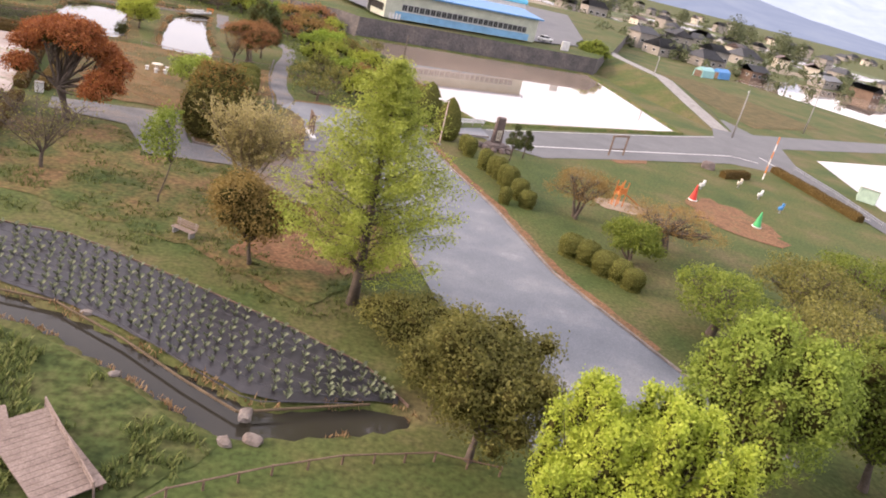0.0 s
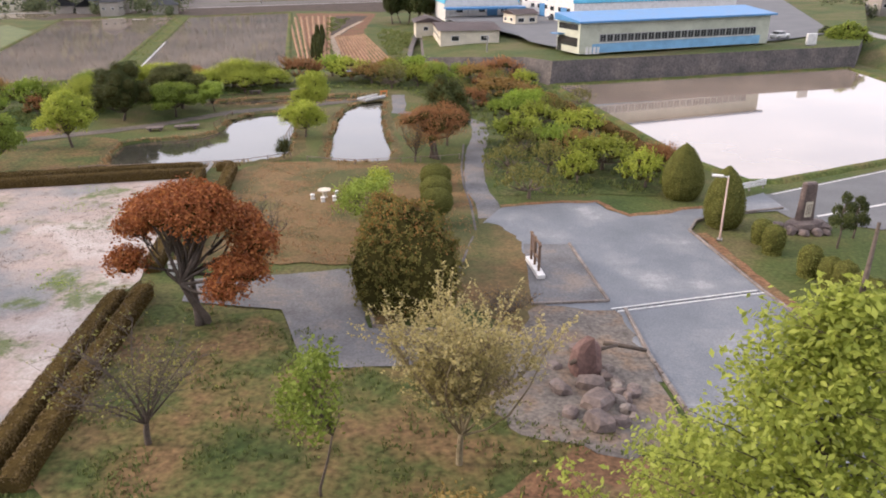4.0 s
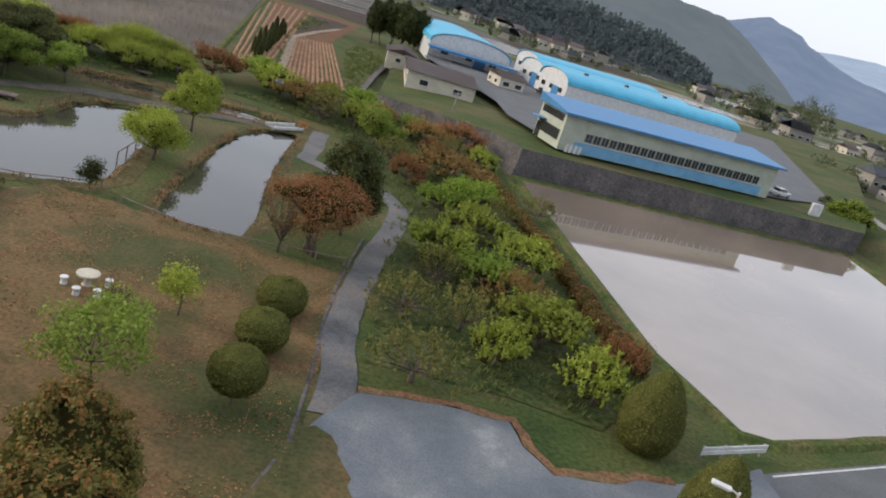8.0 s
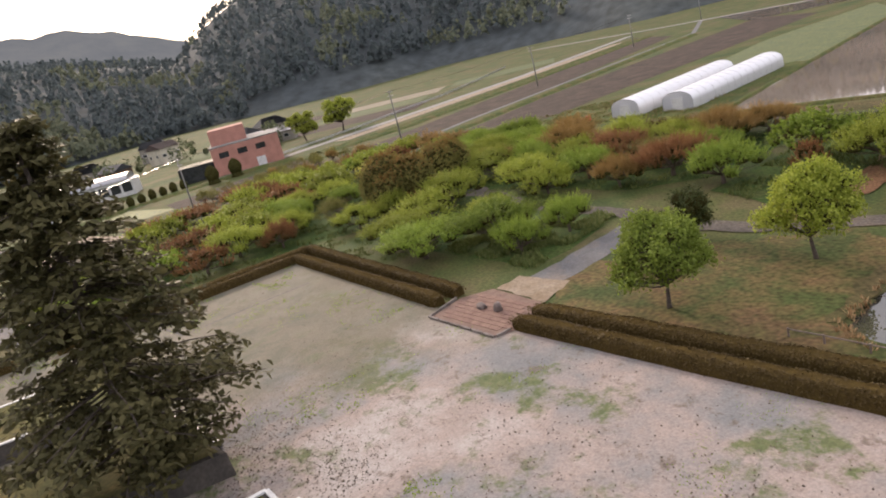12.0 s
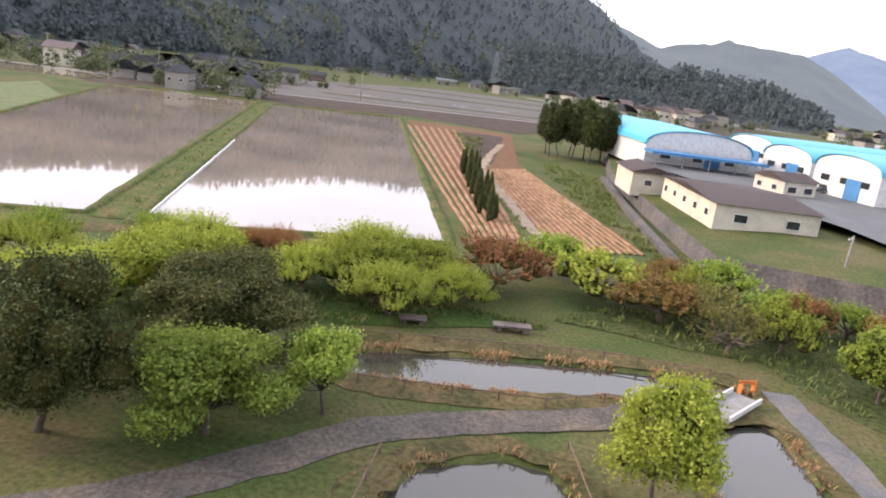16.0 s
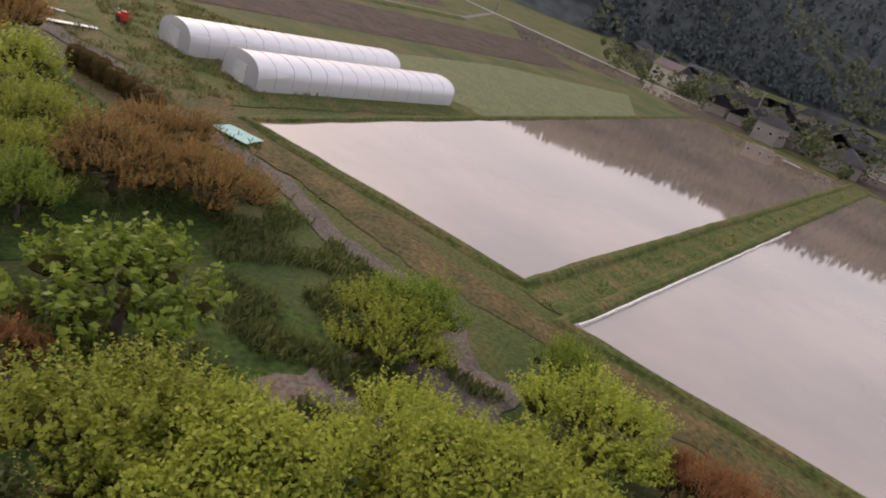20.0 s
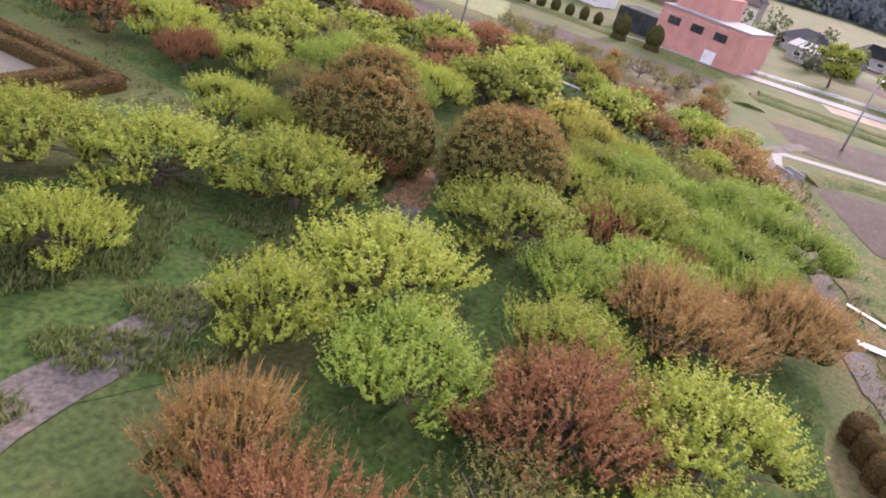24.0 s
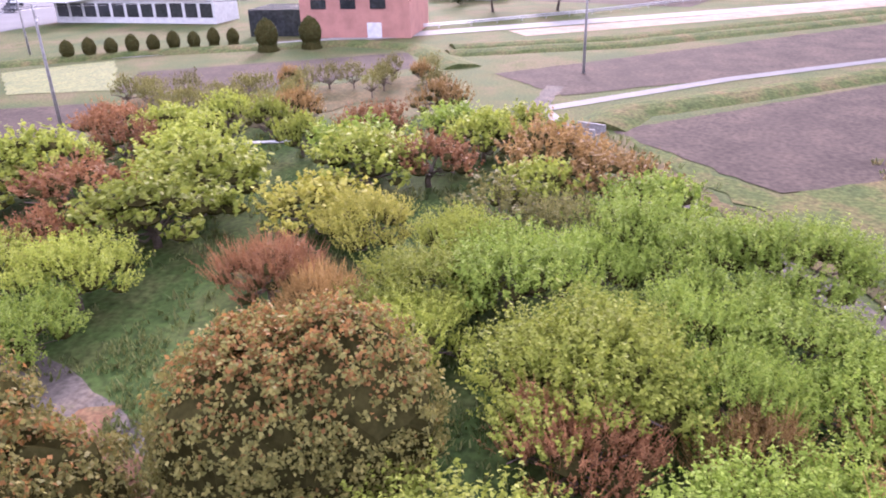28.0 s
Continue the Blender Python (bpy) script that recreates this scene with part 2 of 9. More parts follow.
M_DIRT = surface("worn_dirt", [(0.3, (0.16, 0.145, 0.13)), (0.48, (0.23, 0.205, 0.18)), (0.60, (0.26, 0.195, 0.145)), (0.72, (0.20, 0.17, 0.14))], scale=0.4, fine=5, rough=0.95, bump=0.35, fine_amount=0.5, spec=0.12)
M_TRACK = surface("earth_track", [(0.32, (0.11, 0.10, 0.085)), (0.5, (0.17, 0.15, 0.13)), (0.66, (0.22, 0.18, 0.14)), (0.78, (0.12, 0.13, 0.06))], scale=0.4, fine=5, rough=0.9, bump=0.3, fine_amount=0.5, spec=0.12)
M_DRYBANK = surface("dry_bank_grass", [(0.3, (0.072, 0.080, 0.029)), (0.48, (0.137, 0.116, 0.050)), (0.62, (0.202, 0.152, 0.072)), (0.75, (0.094, 0.104, 0.036))], scale=0.35, fine=3, rough=0.95, bump=0.6, fine_amount=0.6, spec=0.12)
M_ROAD = surface("road_asphalt", [(0.35, (0.13, 0.135, 0.14)), (0.65, (0.19, 0.195, 0.20))], scale=0.2, fine=10, rough=0.75, bump=0.08, fine_amount=0.25)
M_SOIL = surface("field_soil", [(0.32, (0.068, 0.052, 0.042)), (0.5, (0.10, 0.077, 0.062)), (0.68, (0.14, 0.105, 0.082))], scale=0.25, fine=2.4, rough=0.95, bump=0.5, fine_amount=0.5, spec=0.12)
M_REDSOIL = surface("red_soil", [(0.32, (0.17, 0.09, 0.055)), (0.5, (0.25, 0.13, 0.08)), (0.68, (0.16, 0.15, 0.06))], scale=0.3, fine=3, rough=0.95, bump=0.5, fine_amount=0.4, spec=0.12)
M_BUNDGREEN = surface("bund_grass", [(0.3, (0.07, 0.105, 0.03)), (0.48, (0.115, 0.145, 0.042)), (0.6, (0.17, 0.155, 0.062)), (0.72, (0.22, 0.165, 0.08))], scale=0.35, fine=3, rough=0.95, bump=0.8, spec=0.1, fine_amount=0.6)
M_SAND = surface("bare_sand", [(0.32, (0.31, 0.22, 0.135)), (0.6, (0.43, 0.345, 0.25))], scale=0.4, fine=5, rough=0.95, bump=0.2)
M_LITTER = surface("leaf_litter", [(0.3, (0.17, 0.10, 0.055)), (0.5, (0.28, 0.155, 0.085)), (0.7, (0.19, 0.15, 0.075))], scale=0.5, fine=5, rough=0.95, bump=0.5, fine_amount=0.6, spec=0.12)
M_PONDW = water("pond_water", (0.055, 0.052, 0.04), ior=1.5)
M_PADDYW = water("paddy_water", (0.23, 0.185, 0.145), rough=0.035, wave=0.012, scale=0.8, ior=1.95)
M_FARWATER = water("far_paddy_water", (0.24, 0.22, 0.20), rough=0.22, wave=0.0)
M_FILM = surface("mulch_film", [(0.35, (0.030, 0.029, 0.034)), (0.65, (0.060, 0.056, 0.062))], scale=0.6, fine=6, rough=0.42, bump=0.25, rough_var=0.12)
M_CONC = surface("concrete", [(0.3, (0.26, 0.25, 0.235)), (0.7, (0.44, 0.43, 0.41))], scale=0.8, fine=8, rough=0.85, bump=0.15)
M_KERB = surface("kerb_stone", [(0.3, (0.17, 0.13, 0.11)), (0.55, (0.30, 0.26, 0.23)), (0.75, (0.40, 0.35, 0.31))], scale=0.9, fine=8, rough=0.9, bump=0.3)
M_STONE = surface("rough_stone", [(0.3, (0.12, 0.095, 0.09)), (0.55, (0.23, 0.18, 0.16)), (0.75, (0.34, 0.30, 0.28))], scale=0.9, fine=5, rough=0.85, bump=0.6)
M_WALLST = surface("retaining_wall", [(0.3, (0.09, 0.085, 0.085)), (0.5, (0.15, 0.135, 0.13)), (0.7, (0.22, 0.19, 0.17))], scale=0.35, fine=3, rough=0.9, bump=0.6, fine_amount=0.5)
M_WHITE = plain("white_paint", (0.78, 0.78, 0.76), 0.45)
M_LINE = plain("road_line", (0.72, 0.72, 0.70), 0.7, dirt=0.35, scale=3)
M_BARK = surface("bark", [(0.3, (0.09, 0.07, 0.055)), (0.7, (0.19, 0.15, 0.12))], scale=2, fine=14, rough=0.95, bump=0.6)
M_TWIG = surface("plum_bark", [(0.3, (0.14, 0.105, 0.08)), (0.7, (0.26, 0.20, 0.16))], scale=2, fine=14, rough=0.95, bump=0.5)
M_PALEBARK = surface("pale_bark", [(0.3, (0.22, 0.17, 0.10)), (0.7, (0.40, 0.33, 0.20))], scale=2, fine=14, rough=0.95, bump=0.4)
M_WOOD = surface("weathered_wood", [(0.3, (0.16, 0.10, 0.07)), (0.7, (0.30, 0.21, 0.15))], scale=1.5, fine=14, rough=0.85, bump=0.3)
M_DECK = surface("deck_boards", [(0.3, (0.23, 0.17, 0.14)), (0.7, (0.37, 0.29, 0.25))], scale=1.2, fine=12, rough=0.8, bump=0.2)
M_GLASS = surface("dark_glazing", [(0.3, (0.03, 0.035, 0.04)), (0.7, (0.06, 0.065, 0.07))], scale=0.5, fine=2, rough=0.12, bump=0.0, spec=0.6)
M_STEEL = plain("galvanised_steel", (0.5, 0.51, 0.52), 0.4, 0.8)
M_BLUEROOF = plain("sky_blue_sheet_roof", (0.10, 0.50, 0.74), 0.45, scale=0.4, dirt=0.2)
M_BLUEEAVE = plain("mid_blue_sheet_roof", (0.08, 0.26, 0.52), 0.45, scale=0.4, dirt=0.2)
M_PALEWALL = plain("pale_green_wall", (0.55, 0.58, 0.47), 0.7, scale=0.5)
M_BLUEBAND = plain("light_blue_wall", (0.22, 0.48, 0.72), 0.6, scale=0.5)
M_CREAM = plain("cream_wall", (0.72, 0.66, 0.53), 0.8, scale=0.6)
M_BROWNROOF = plain("brown_sheet_roof", (0.17, 0.125, 0.115), 0.55, scale=0.5)
M_TILEROOF = plain("dark_tile_roof", (0.085, 0.09, 0.10), 0.8, scale=0.8, dirt=0.35)
M_PINK = plain("pink_brick_wall", (0.55, 0.27, 0.21), 0.85, scale=0.5)
M_FILMW = bpy.data.materials.new("greenhouse_film")
_n, _l, _b = nodes_of(M_FILMW)
_b.inputs["Base Color"].default_value = (0.60, 0.61, 0.64, 1)
_b.inputs["Roughness"].default_value = 0.35
_b.inputs["Transmission Weight"].default_value = 0.35
M_RED, M_ORANGE, M_GREENP, M_BLUEP = plain("red_paint", (0.62, 0.05, 0.03)), plain("orange_paint", (0.72, 0.24, 0.06)), plain("green_paint", (0.04, 0.42, 0.14)), plain("blue_paint", (0.06, 0.28, 0.62))
M_TEAL = plain("teal_sheet", (0.30, 0.60, 0.58), 0.5, scale=3)

L_GREEN = leafage("plum_leaf_green", [(0.0, (0.15, 0.235, 0.028)), (0.5, (0.262, 0.375, 0.05)), (1.0, (0.415, 0.51, 0.095))])
L_LIME = leafage("plum_leaf_lime", [(0.0, (0.19, 0.25, 0.03)), (0.5, (0.365, 0.43, 0.055)), (1.0, (0.52, 0.56, 0.11))])
L_YELLOW = leafage("plum_leaf_yellow", [(0.0, (0.30, 0.31, 0.04)), (0.5, (0.47, 0.46, 0.07)), (1.0, (0.60, 0.56, 0.12))])
L_RED = leafage("plum_leaf_red", [(0.0, (0.20, 0.09, 0.042)), (0.5, (0.33, 0.155, 0.065)), (1.0, (0.43, 0.24, 0.105))])
L_ORANGE = leafage("plum_leaf_orange", [(0.0, (0.21, 0.13, 0.045)), (0.5, (0.37, 0.225, 0.072)), (1.0, (0.49, 0.335, 0.12))])
L_OLIVE = leafage("leaf_olive", [(0.0, (0.12, 0.125, 0.035)), (0.5, (0.22, 0.215, 0.06)), (1.0, (0.34, 0.32, 0.10))])
L_DOME = leafage("dome_leaf", [(0.0, (0.11, 0.12, 0.035)), (0.45, (0.205, 0.20, 0.054)), (0.8, (0.31, 0.275, 0.078)), (1.0, (0.42, 0.36, 0.11))], 0.4)
L_TOPIARY = leafage("egg_bush_leaf", [(0.0, (0.10, 0.11, 0.028)), (0.5, (0.17, 0.17, 0.042)), (0.85, (0.24, 0.205, 0.055)), (1.0, (0.29, 0.20, 0.058))], 0.3)
L_PURPLE = leafage("purple_leaf", [(0.0, (0.07, 0.035, 0.05)), (0.5, (0.13, 0.065, 0.085)), (1.0, (0.20, 0.11, 0.12))], 0.2)
L_YEW = leafage("yew_leaf", [(0.0, (0.19, 0.145, 0.045)), (0.5, (0.32, 0.235, 0.075)), (1.0, (0.46, 0.32, 0.11))], 0.4)
L_DARK = leafage("dark_leaf", [(0.0, (0.035, 0.05, 0.016)), (0.5, (0.068, 0.088, 0.028)), (1.0, (0.125, 0.14, 0.046))], 0.2)
L_DUSK = leafage("dusky_leaf", [(0.0, (0.06, 0.072, 0.024)), (0.5, (0.11, 0.125, 0.04)), (1.0, (0.19, 0.195, 0.068))], 0.3)
L_CONIFER = leafage("conifer_leaf", [(0.0, (0.05, 0.048, 0.02)), (0.5, (0.09, 0.085, 0.036)), (1.0, (0.16, 0.14, 0.06))], 0.25)
L_META = leafage("feathery_leaf", [(0.0, (0.23, 0.285, 0.045)), (0.5, (0.38, 0.45, 0.08)), (1.0, (0.52, 0.57, 0.14))], 0.5)
L_CAMPHOR = leafage("camphor_leaf", [(0.0, (0.30, 0.41, 0.04)), (0.5, (0.47, 0.57, 0.07)), (1.0, (0.62, 0.69, 0.14))], 0.4)
L_FRESH = leafage("fresh_leaf", [(0.0, (0.16, 0.22, 0.035)), (0.5, (0.28, 0.38, 0.06)), (1.0, (0.42, 0.52, 0.11))], 0.4)
L_BROAD = leafage("broad_leaf", [(0.0, (0.11, 0.16, 0.025)), (0.5, (0.21, 0.28, 0.04)), (1.0, (0.35, 0.40, 0.08))], 0.35)
L_SCARLET = leafage("scarlet_leaf", [(0.0, (0.158, 0.048, 0.021)), (0.5, (0.385, 0.116, 0.043)), (1.0, (0.567, 0.244, 0.070))], 0.25)
L_CLIP = leafage("clipped_leaf", [(0.0, (0.09, 0.105, 0.025)), (0.5, (0.15, 0.165, 0.04)), (1.0, (0.24, 0.24, 0.065))], 0.2)
L_HEDGE = leafage("hedge_leaf", [(0.0, (0.088, 0.058, 0.024)), (0.5, (0.128, 0.088, 0.033)), (1.0, (0.185, 0.132, 0.05))], 0.2)
L_PALE = leafage("budding_leaf", [(0.0, (0.36, 0.30, 0.11)), (0.5, (0.54, 0.46, 0.19)), (1.0, (0.68, 0.60, 0.29))], 0.35)
# Blue-grey and lightened: air haze over the hill is put into the leaf colour.
L_HAZEWOODS = leafage("far_woods_leaf", [(0.0, (0.108, 0.135, 0.145)), (0.6, (0.132, 0.162, 0.165)), (1.0, (0.165, 0.195, 0.18))], 0.4, vary=0.02)
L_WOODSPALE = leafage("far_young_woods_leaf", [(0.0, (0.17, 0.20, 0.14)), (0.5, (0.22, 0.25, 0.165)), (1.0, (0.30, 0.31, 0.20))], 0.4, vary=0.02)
# Twigs inside a crown; their shade is put into this dark colour.
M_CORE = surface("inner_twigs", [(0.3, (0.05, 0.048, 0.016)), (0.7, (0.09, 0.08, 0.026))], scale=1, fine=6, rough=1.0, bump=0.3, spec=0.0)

# ---- building blocks ----


def mesh(name, verts, faces, mat=None, smooth=False):
    """A mesh from arrays: verts (n, 3); faces a list of index tuples, or an array (m, k)."""
    me = bpy.data.meshes.new(name)
    verts = np.asarray(verts, np.float32)
    if isinstance(faces, np.ndarray):
        me.vertices.add(len(verts))
        me.vertices.foreach_set("co", verts.ravel())
        m, k = faces.shape
        me.loops.add(m * k)
        me.loops.foreach_set("vertex_index", faces.ravel().astype(np.int32))
        me.polygons.add(m)
        me.polygons.foreach_set("loop_start", np.arange(0, m * k, k, dtype=np.int32))
        me.update(calc_edges=True)
    else:
        me.from_pydata([tuple(map(float, v)) for v in verts], [], [tuple(int(i) for i in f) for f in faces])
        me.update()
    if mat:
        me.materials.append(mat)
    if smooth:
        me.shade_smooth()
    return me


def empty(name, x=0, y=0, z=0, rz=0, label="", category="", group="", kind=""):
    ob = new(name)
    ob.matrix_basis = pose(x, y, z, 0, 0, rz)
    return tagged(ob, label, category, group, kind)


def part(name, me, parent=None, label="", m=None):
    """One mesh object under a thing or a part; me is a mesh, or a bmesh with its material."""
    if isinstance(me, tuple):
        bm, mat = me
        data = bpy.data.meshes.new(name)
        bm.to_mesh(data)
        bm.free()
        if mat:
            data.materials.append(mat)
        me = data
    ob = new(name, me)
    ob.parent = parent
    if m is not None:
        ob.matrix_basis = m
    return tagged(ob, label)


def box(sx, sy, sz, cx=0, cy=0, cz=0, bevel=0.0, rz=0.0):
    bm = bmesh.new()
    bmesh.ops.create_cube(bm, size=1)
    bmesh.ops.scale(bm, vec=(sx, sy, sz), verts=bm.verts)
    if bevel:
        bmesh.ops.bevel(bm, geom=bm.edges[:], offset=bevel, segments=1, affect="EDGES")
    if rz:
        bmesh.ops.rotate(bm, cent=(0, 0, 0), matrix=Matrix.Rotation(radians(rz), 3, "Z"), verts=bm.verts)
    bmesh.ops.translate(bm, vec=(cx, cy, cz), verts=bm.verts)
    return bm


def tube(points, radii, sides=6, cap=True):
    """Verts and faces of a tapering tube along points."""
    v, fcs = [], []
    pts = [Vector(p) for p in points]
    for i, p in enumerate(pts):
        d = (pts[min(i + 1, len(pts) - 1)] - pts[max(i - 1, 0)]).normalized()
        u = d.orthogonal().normalized()
        w = d.cross(u)
        for k in range(sides):
            a = 2 * math.pi * k / sides
            v.append(p + (u * math.cos(a) + w * math.sin(a)) * radii[i])
    for i in range(len(pts) - 1):
        for k in range(sides):
            fcs.append((i * sides + k, i * sides + (k + 1) % sides, (i + 1) * sides + (k + 1) % sides, (i + 1) * sides + k))
    if cap:
        fcs.append(tuple(range(sides))[::-1])
        fcs.append(tuple(range((len(pts) - 1) * sides, len(pts) * sides)))
    return v, fcs


def joined(pieces):
    v, f = [], []
    for pv, pf in pieces:
        o = len(v)
        v.extend(pv)
        f.extend(tuple(i + o for i in q) for q in pf)
    return v, f


def leaf_quads(c, n, size, rng, aspect=1.5, wild=0.7):
    """Leaves as small rhombs at c, facing about n."""
    k = len(c)
    n = n + rng.normal(0, wild, (k, 3))
    n /= np.linalg.norm(n, axis=1)[:, None] + 1e-9
    t = rng.normal(0, 1, (k, 3))
    u = np.cross(n, t)
    u /= np.linalg.norm(u, axis=1)[:, None] + 1e-9
    w = np.cross(n, u)
    s = (size * rng.uniform(0.6, 1.35, k))[:, None]
    fold = n * s * 0.18
    v = np.stack([c - u * s * aspect * 0.5, c + w * s * 0.5 + fold, c + u * s * aspect * 0.5, c - w * s * 0.5 + fold], 1).reshape(-1, 3)
    return v, np.arange(4 * k).reshape(k, 4)


def blob_points(rng, blobs, n, shell=0.3, low=-0.75):
    """Points in the outer shell of ellipsoids (x, y, z, rx, ry, rz), and their outward way."""
    bl = np.array(blobs, float)
    area = (bl[:, 3] * bl[:, 5] + bl[:, 4] * bl[:, 5] + bl[:, 3] * bl[:, 4]) ** 0.95
    pick = rng.choice(len(bl), n, p=area / area.sum())
    d = rng.normal(0, 1, (n, 3))
    d /= np.linalg.norm(d, axis=1)[:, None]
    d[:, 2] = np.where(d[:, 2] < low, -d[:, 2], d[:, 2])
    r = 1 - shell * rng.random(n) ** 1.5
    c = bl[pick, :3] + d * bl[pick, 3:] * r[:, None]
    keep = np.ones(n, bool)
    for i in range(len(bl)):
        q = (c - bl[i, :3]) / bl[i, 3:]
        keep &= (np.einsum("ij,ij->i", q, q) > 0.62) | (pick == i)
    nn = d / bl[pick, 3:]
    nn /= np.linalg.norm(nn, axis=1)[:, None]
    return c[keep], nn[keep]


def clump(c, n, rng, per, spread):
    """Each point becomes a tuft of leaves."""
    k = len(c)
    cc = np.repeat(c, per, 0) + rng.normal(0, spread, (k * per, 3))
    return cc, np.repeat(n, per, 0)


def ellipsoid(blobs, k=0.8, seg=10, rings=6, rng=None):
    """Dark masses that stand for shade inside a crown, slightly smaller than its leaves."""
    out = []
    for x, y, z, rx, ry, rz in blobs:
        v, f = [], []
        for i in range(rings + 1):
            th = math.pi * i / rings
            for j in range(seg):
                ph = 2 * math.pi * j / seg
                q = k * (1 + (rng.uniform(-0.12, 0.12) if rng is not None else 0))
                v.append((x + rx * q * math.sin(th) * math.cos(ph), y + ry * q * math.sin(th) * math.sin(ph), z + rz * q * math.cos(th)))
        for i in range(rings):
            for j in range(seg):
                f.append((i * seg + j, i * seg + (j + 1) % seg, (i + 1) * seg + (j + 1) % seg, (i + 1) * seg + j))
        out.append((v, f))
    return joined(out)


def smoothstep(a, b, x):
    t = np.clip((x - a) / (b - a), 0, 1)
    return t * t * (3 - 2 * t)


def signed_distance(px, py, poly):
    """Distance to a polygon's outline, negative inside."""
    d = np.full(px.shape, 1e9)
    inside = np.zeros(px.shape, bool)
    for (x0, y0), (x1, y1) in zip(poly, poly[1:] + poly[:1]):
        ex, ey = x1 - x0, y1 - y0
        t = np.clip(((px - x0) * ex + (py - y0) * ey) / (ex * ex + ey * ey), 0, 1)
        d = np.minimum(d, np.hypot(px - x0 - t * ex, py - y0 - t * ey))
        if y0 != y1:
            inside ^= ((py < y0) != (py < y1)) & (px < x0 + ex * (py - y0) / ey)
    return np.where(inside, -d, d)


def along(pts, step, closed=False):
    """Points about every step along a line."""
    out = []
    pairs = list(zip(pts, pts[1:])) + ([(pts[-1], pts[0])] if closed else [])
    for (x0, y0), (x1, y1) in pairs:
        n = max(1, round(math.hypot(x1 - x0, y1 - y0) / step))
        out += [(x0 + (x1 - x0) * i / n, y0 + (y1 - y0) * i / n) for i in range(n)]
    return out if closed else out + [tuple(pts[-1])]


def rounded(pts, times=2):
    """A closed outline with its corners cut round."""
    for _ in range(times):
        out = []
        for (x0, y0), (x1, y1) in zip(pts, pts[1:] + pts[:1]):
            out += [(x0 * 0.78 + x1 * 0.22, y0 * 0.78 + y1 * 0.22), (x0 * 0.22 + x1 * 0.78, y0 * 0.22 + y1 * 0.78)]
        pts = out
    return pts


def sheet(name, pts, z, mat, label="", category="", kind="structure", ragged=0.0, step=1.2, soft=0, parent=None):
    """A flat area of ground with a slightly uneven edge."""
    if soft:
        pts = rounded(pts, soft)
    p = along(pts, step, True)
    if ragged:
        p = [(x + ragged * noise.noise((x * 0.7, y * 0.7, 3)) * 1.6, y + ragged * noise.noise((x * 0.7, y * 0.7, 9)) * 1.6) for x, y in p]
    tris = tessellate_polygon([[Vector((x, y, 0)) for x, y in p]])
    bm = bmesh.new()
    vs_ = [bm.verts.new((x, y, z)) for x, y in p]
    for t in tris:
        (ax, ay), (bx, by), (cx, cy) = p[t[0]], p[t[1]], p[t[2]]
        up = (bx - ax) * (cy - ay) - (by - ay) * (cx - ax)
        if abs(up) > 1e-7:
            bm.faces.new([vs_[i] for i in (t if up > 0 else t[::-1])])
    ob = part(name, (bm, mat), parent)
    return tagged(ob, label, category, kind=kind)


def ribbon(pts, width):
    """The outline of a strip of that width along a line."""
    left, right = [], []
    for i, (x, y) in enumerate(pts):
        a, b = pts[max(i - 1, 0)], pts[min(i + 1, len(pts) - 1)]
        dx, dy = b[0] - a[0], b[1] - a[1]
        l = math.hypot(dx, dy)
        left.append((x - dy / l * width / 2, y + dx / l * width / 2))
        right.append((x + dy / l * width / 2, y - dx / l * width / 2))
    return left + right[::-1]


def bank(name, pts, profile, mat, label="", category="bank", kind="structure", step=1.5, wobble=0.1, closed=False, z=0.0, parent=None):
    """A low bank, kerb or wall: a cross-section of (across, height) drawn along a line."""
    p = along(pts, step, closed)
    n, k = len(p), len(profile)
    v, f = [], []
    for i, (x, y) in enumerate(p):
        a = p[(i - 1) % n] if closed else p[max(i - 1, 0)]
        b = p[(i + 1) % n] if closed else p[min(i + 1, n - 1)]
        dx, dy = b[0] - a[0], b[1] - a[1]
        l = math.hypot(dx, dy) or 1
        for s, h in profile:
            w = wobble * noise.noise((x * 0.6 + s, y * 0.6, h))
            v.append((x - dy / l * (s + w), y + dx / l * (s + w), z + h * (1 + 0.6 * w)))
    for i in range(n if closed else n - 1):
        j = (i + 1) % n
        for q in range(k - 1):
            f.append((i * k + q, j * k + q, j * k + q + 1, i * k + q + 1))
    if not closed:
        f += [tuple(range(k))[::-1], tuple((n - 1) * k + q for q in range(k))]
    me = mesh(name, v, f, mat)
    bm = bmesh.new()
    bm.from_mesh(me)
    bmesh.ops.recalc_face_normals(bm, faces=bm.faces[:])
    bm.to_mesh(me)
    bm.free()
    ob = part(name, me, parent)
    return tagged(ob, label, category, kind=kind)
# ---- ground ----
POND_A = rounded([(-55.6, 90.2), (-58.2, 96.6), (-59.8, 101.0), (-52.6, 104.2), (-51.2, 107.6), (-53.2, 116.2), (-48.0, 120.2), (-45.2, 116.6), (-41.2, 105.4), (-38.6, 98.0), (-42.2, 95.0), (-47.0, 92.9)], 1)
POND_B = rounded([(-33.4, 97.4), (-36.8, 109.6), (-39.6, 119.8), (-39.8, 127.4), (-37.0, 131.5), (-34.8, 122.6), (-32.4, 114.0), (-26.6, 98.4), (-30.0, 97.0)], 1)
POND_C = rounded([(-60.2, 124.0), (-60.8, 126.9), (-45.6, 133.4), (-39.0, 134.6), (-37.0, 133.6), (-40.5, 130.5), (-45.6, 129.3), (-52.1, 125.9)], 1)
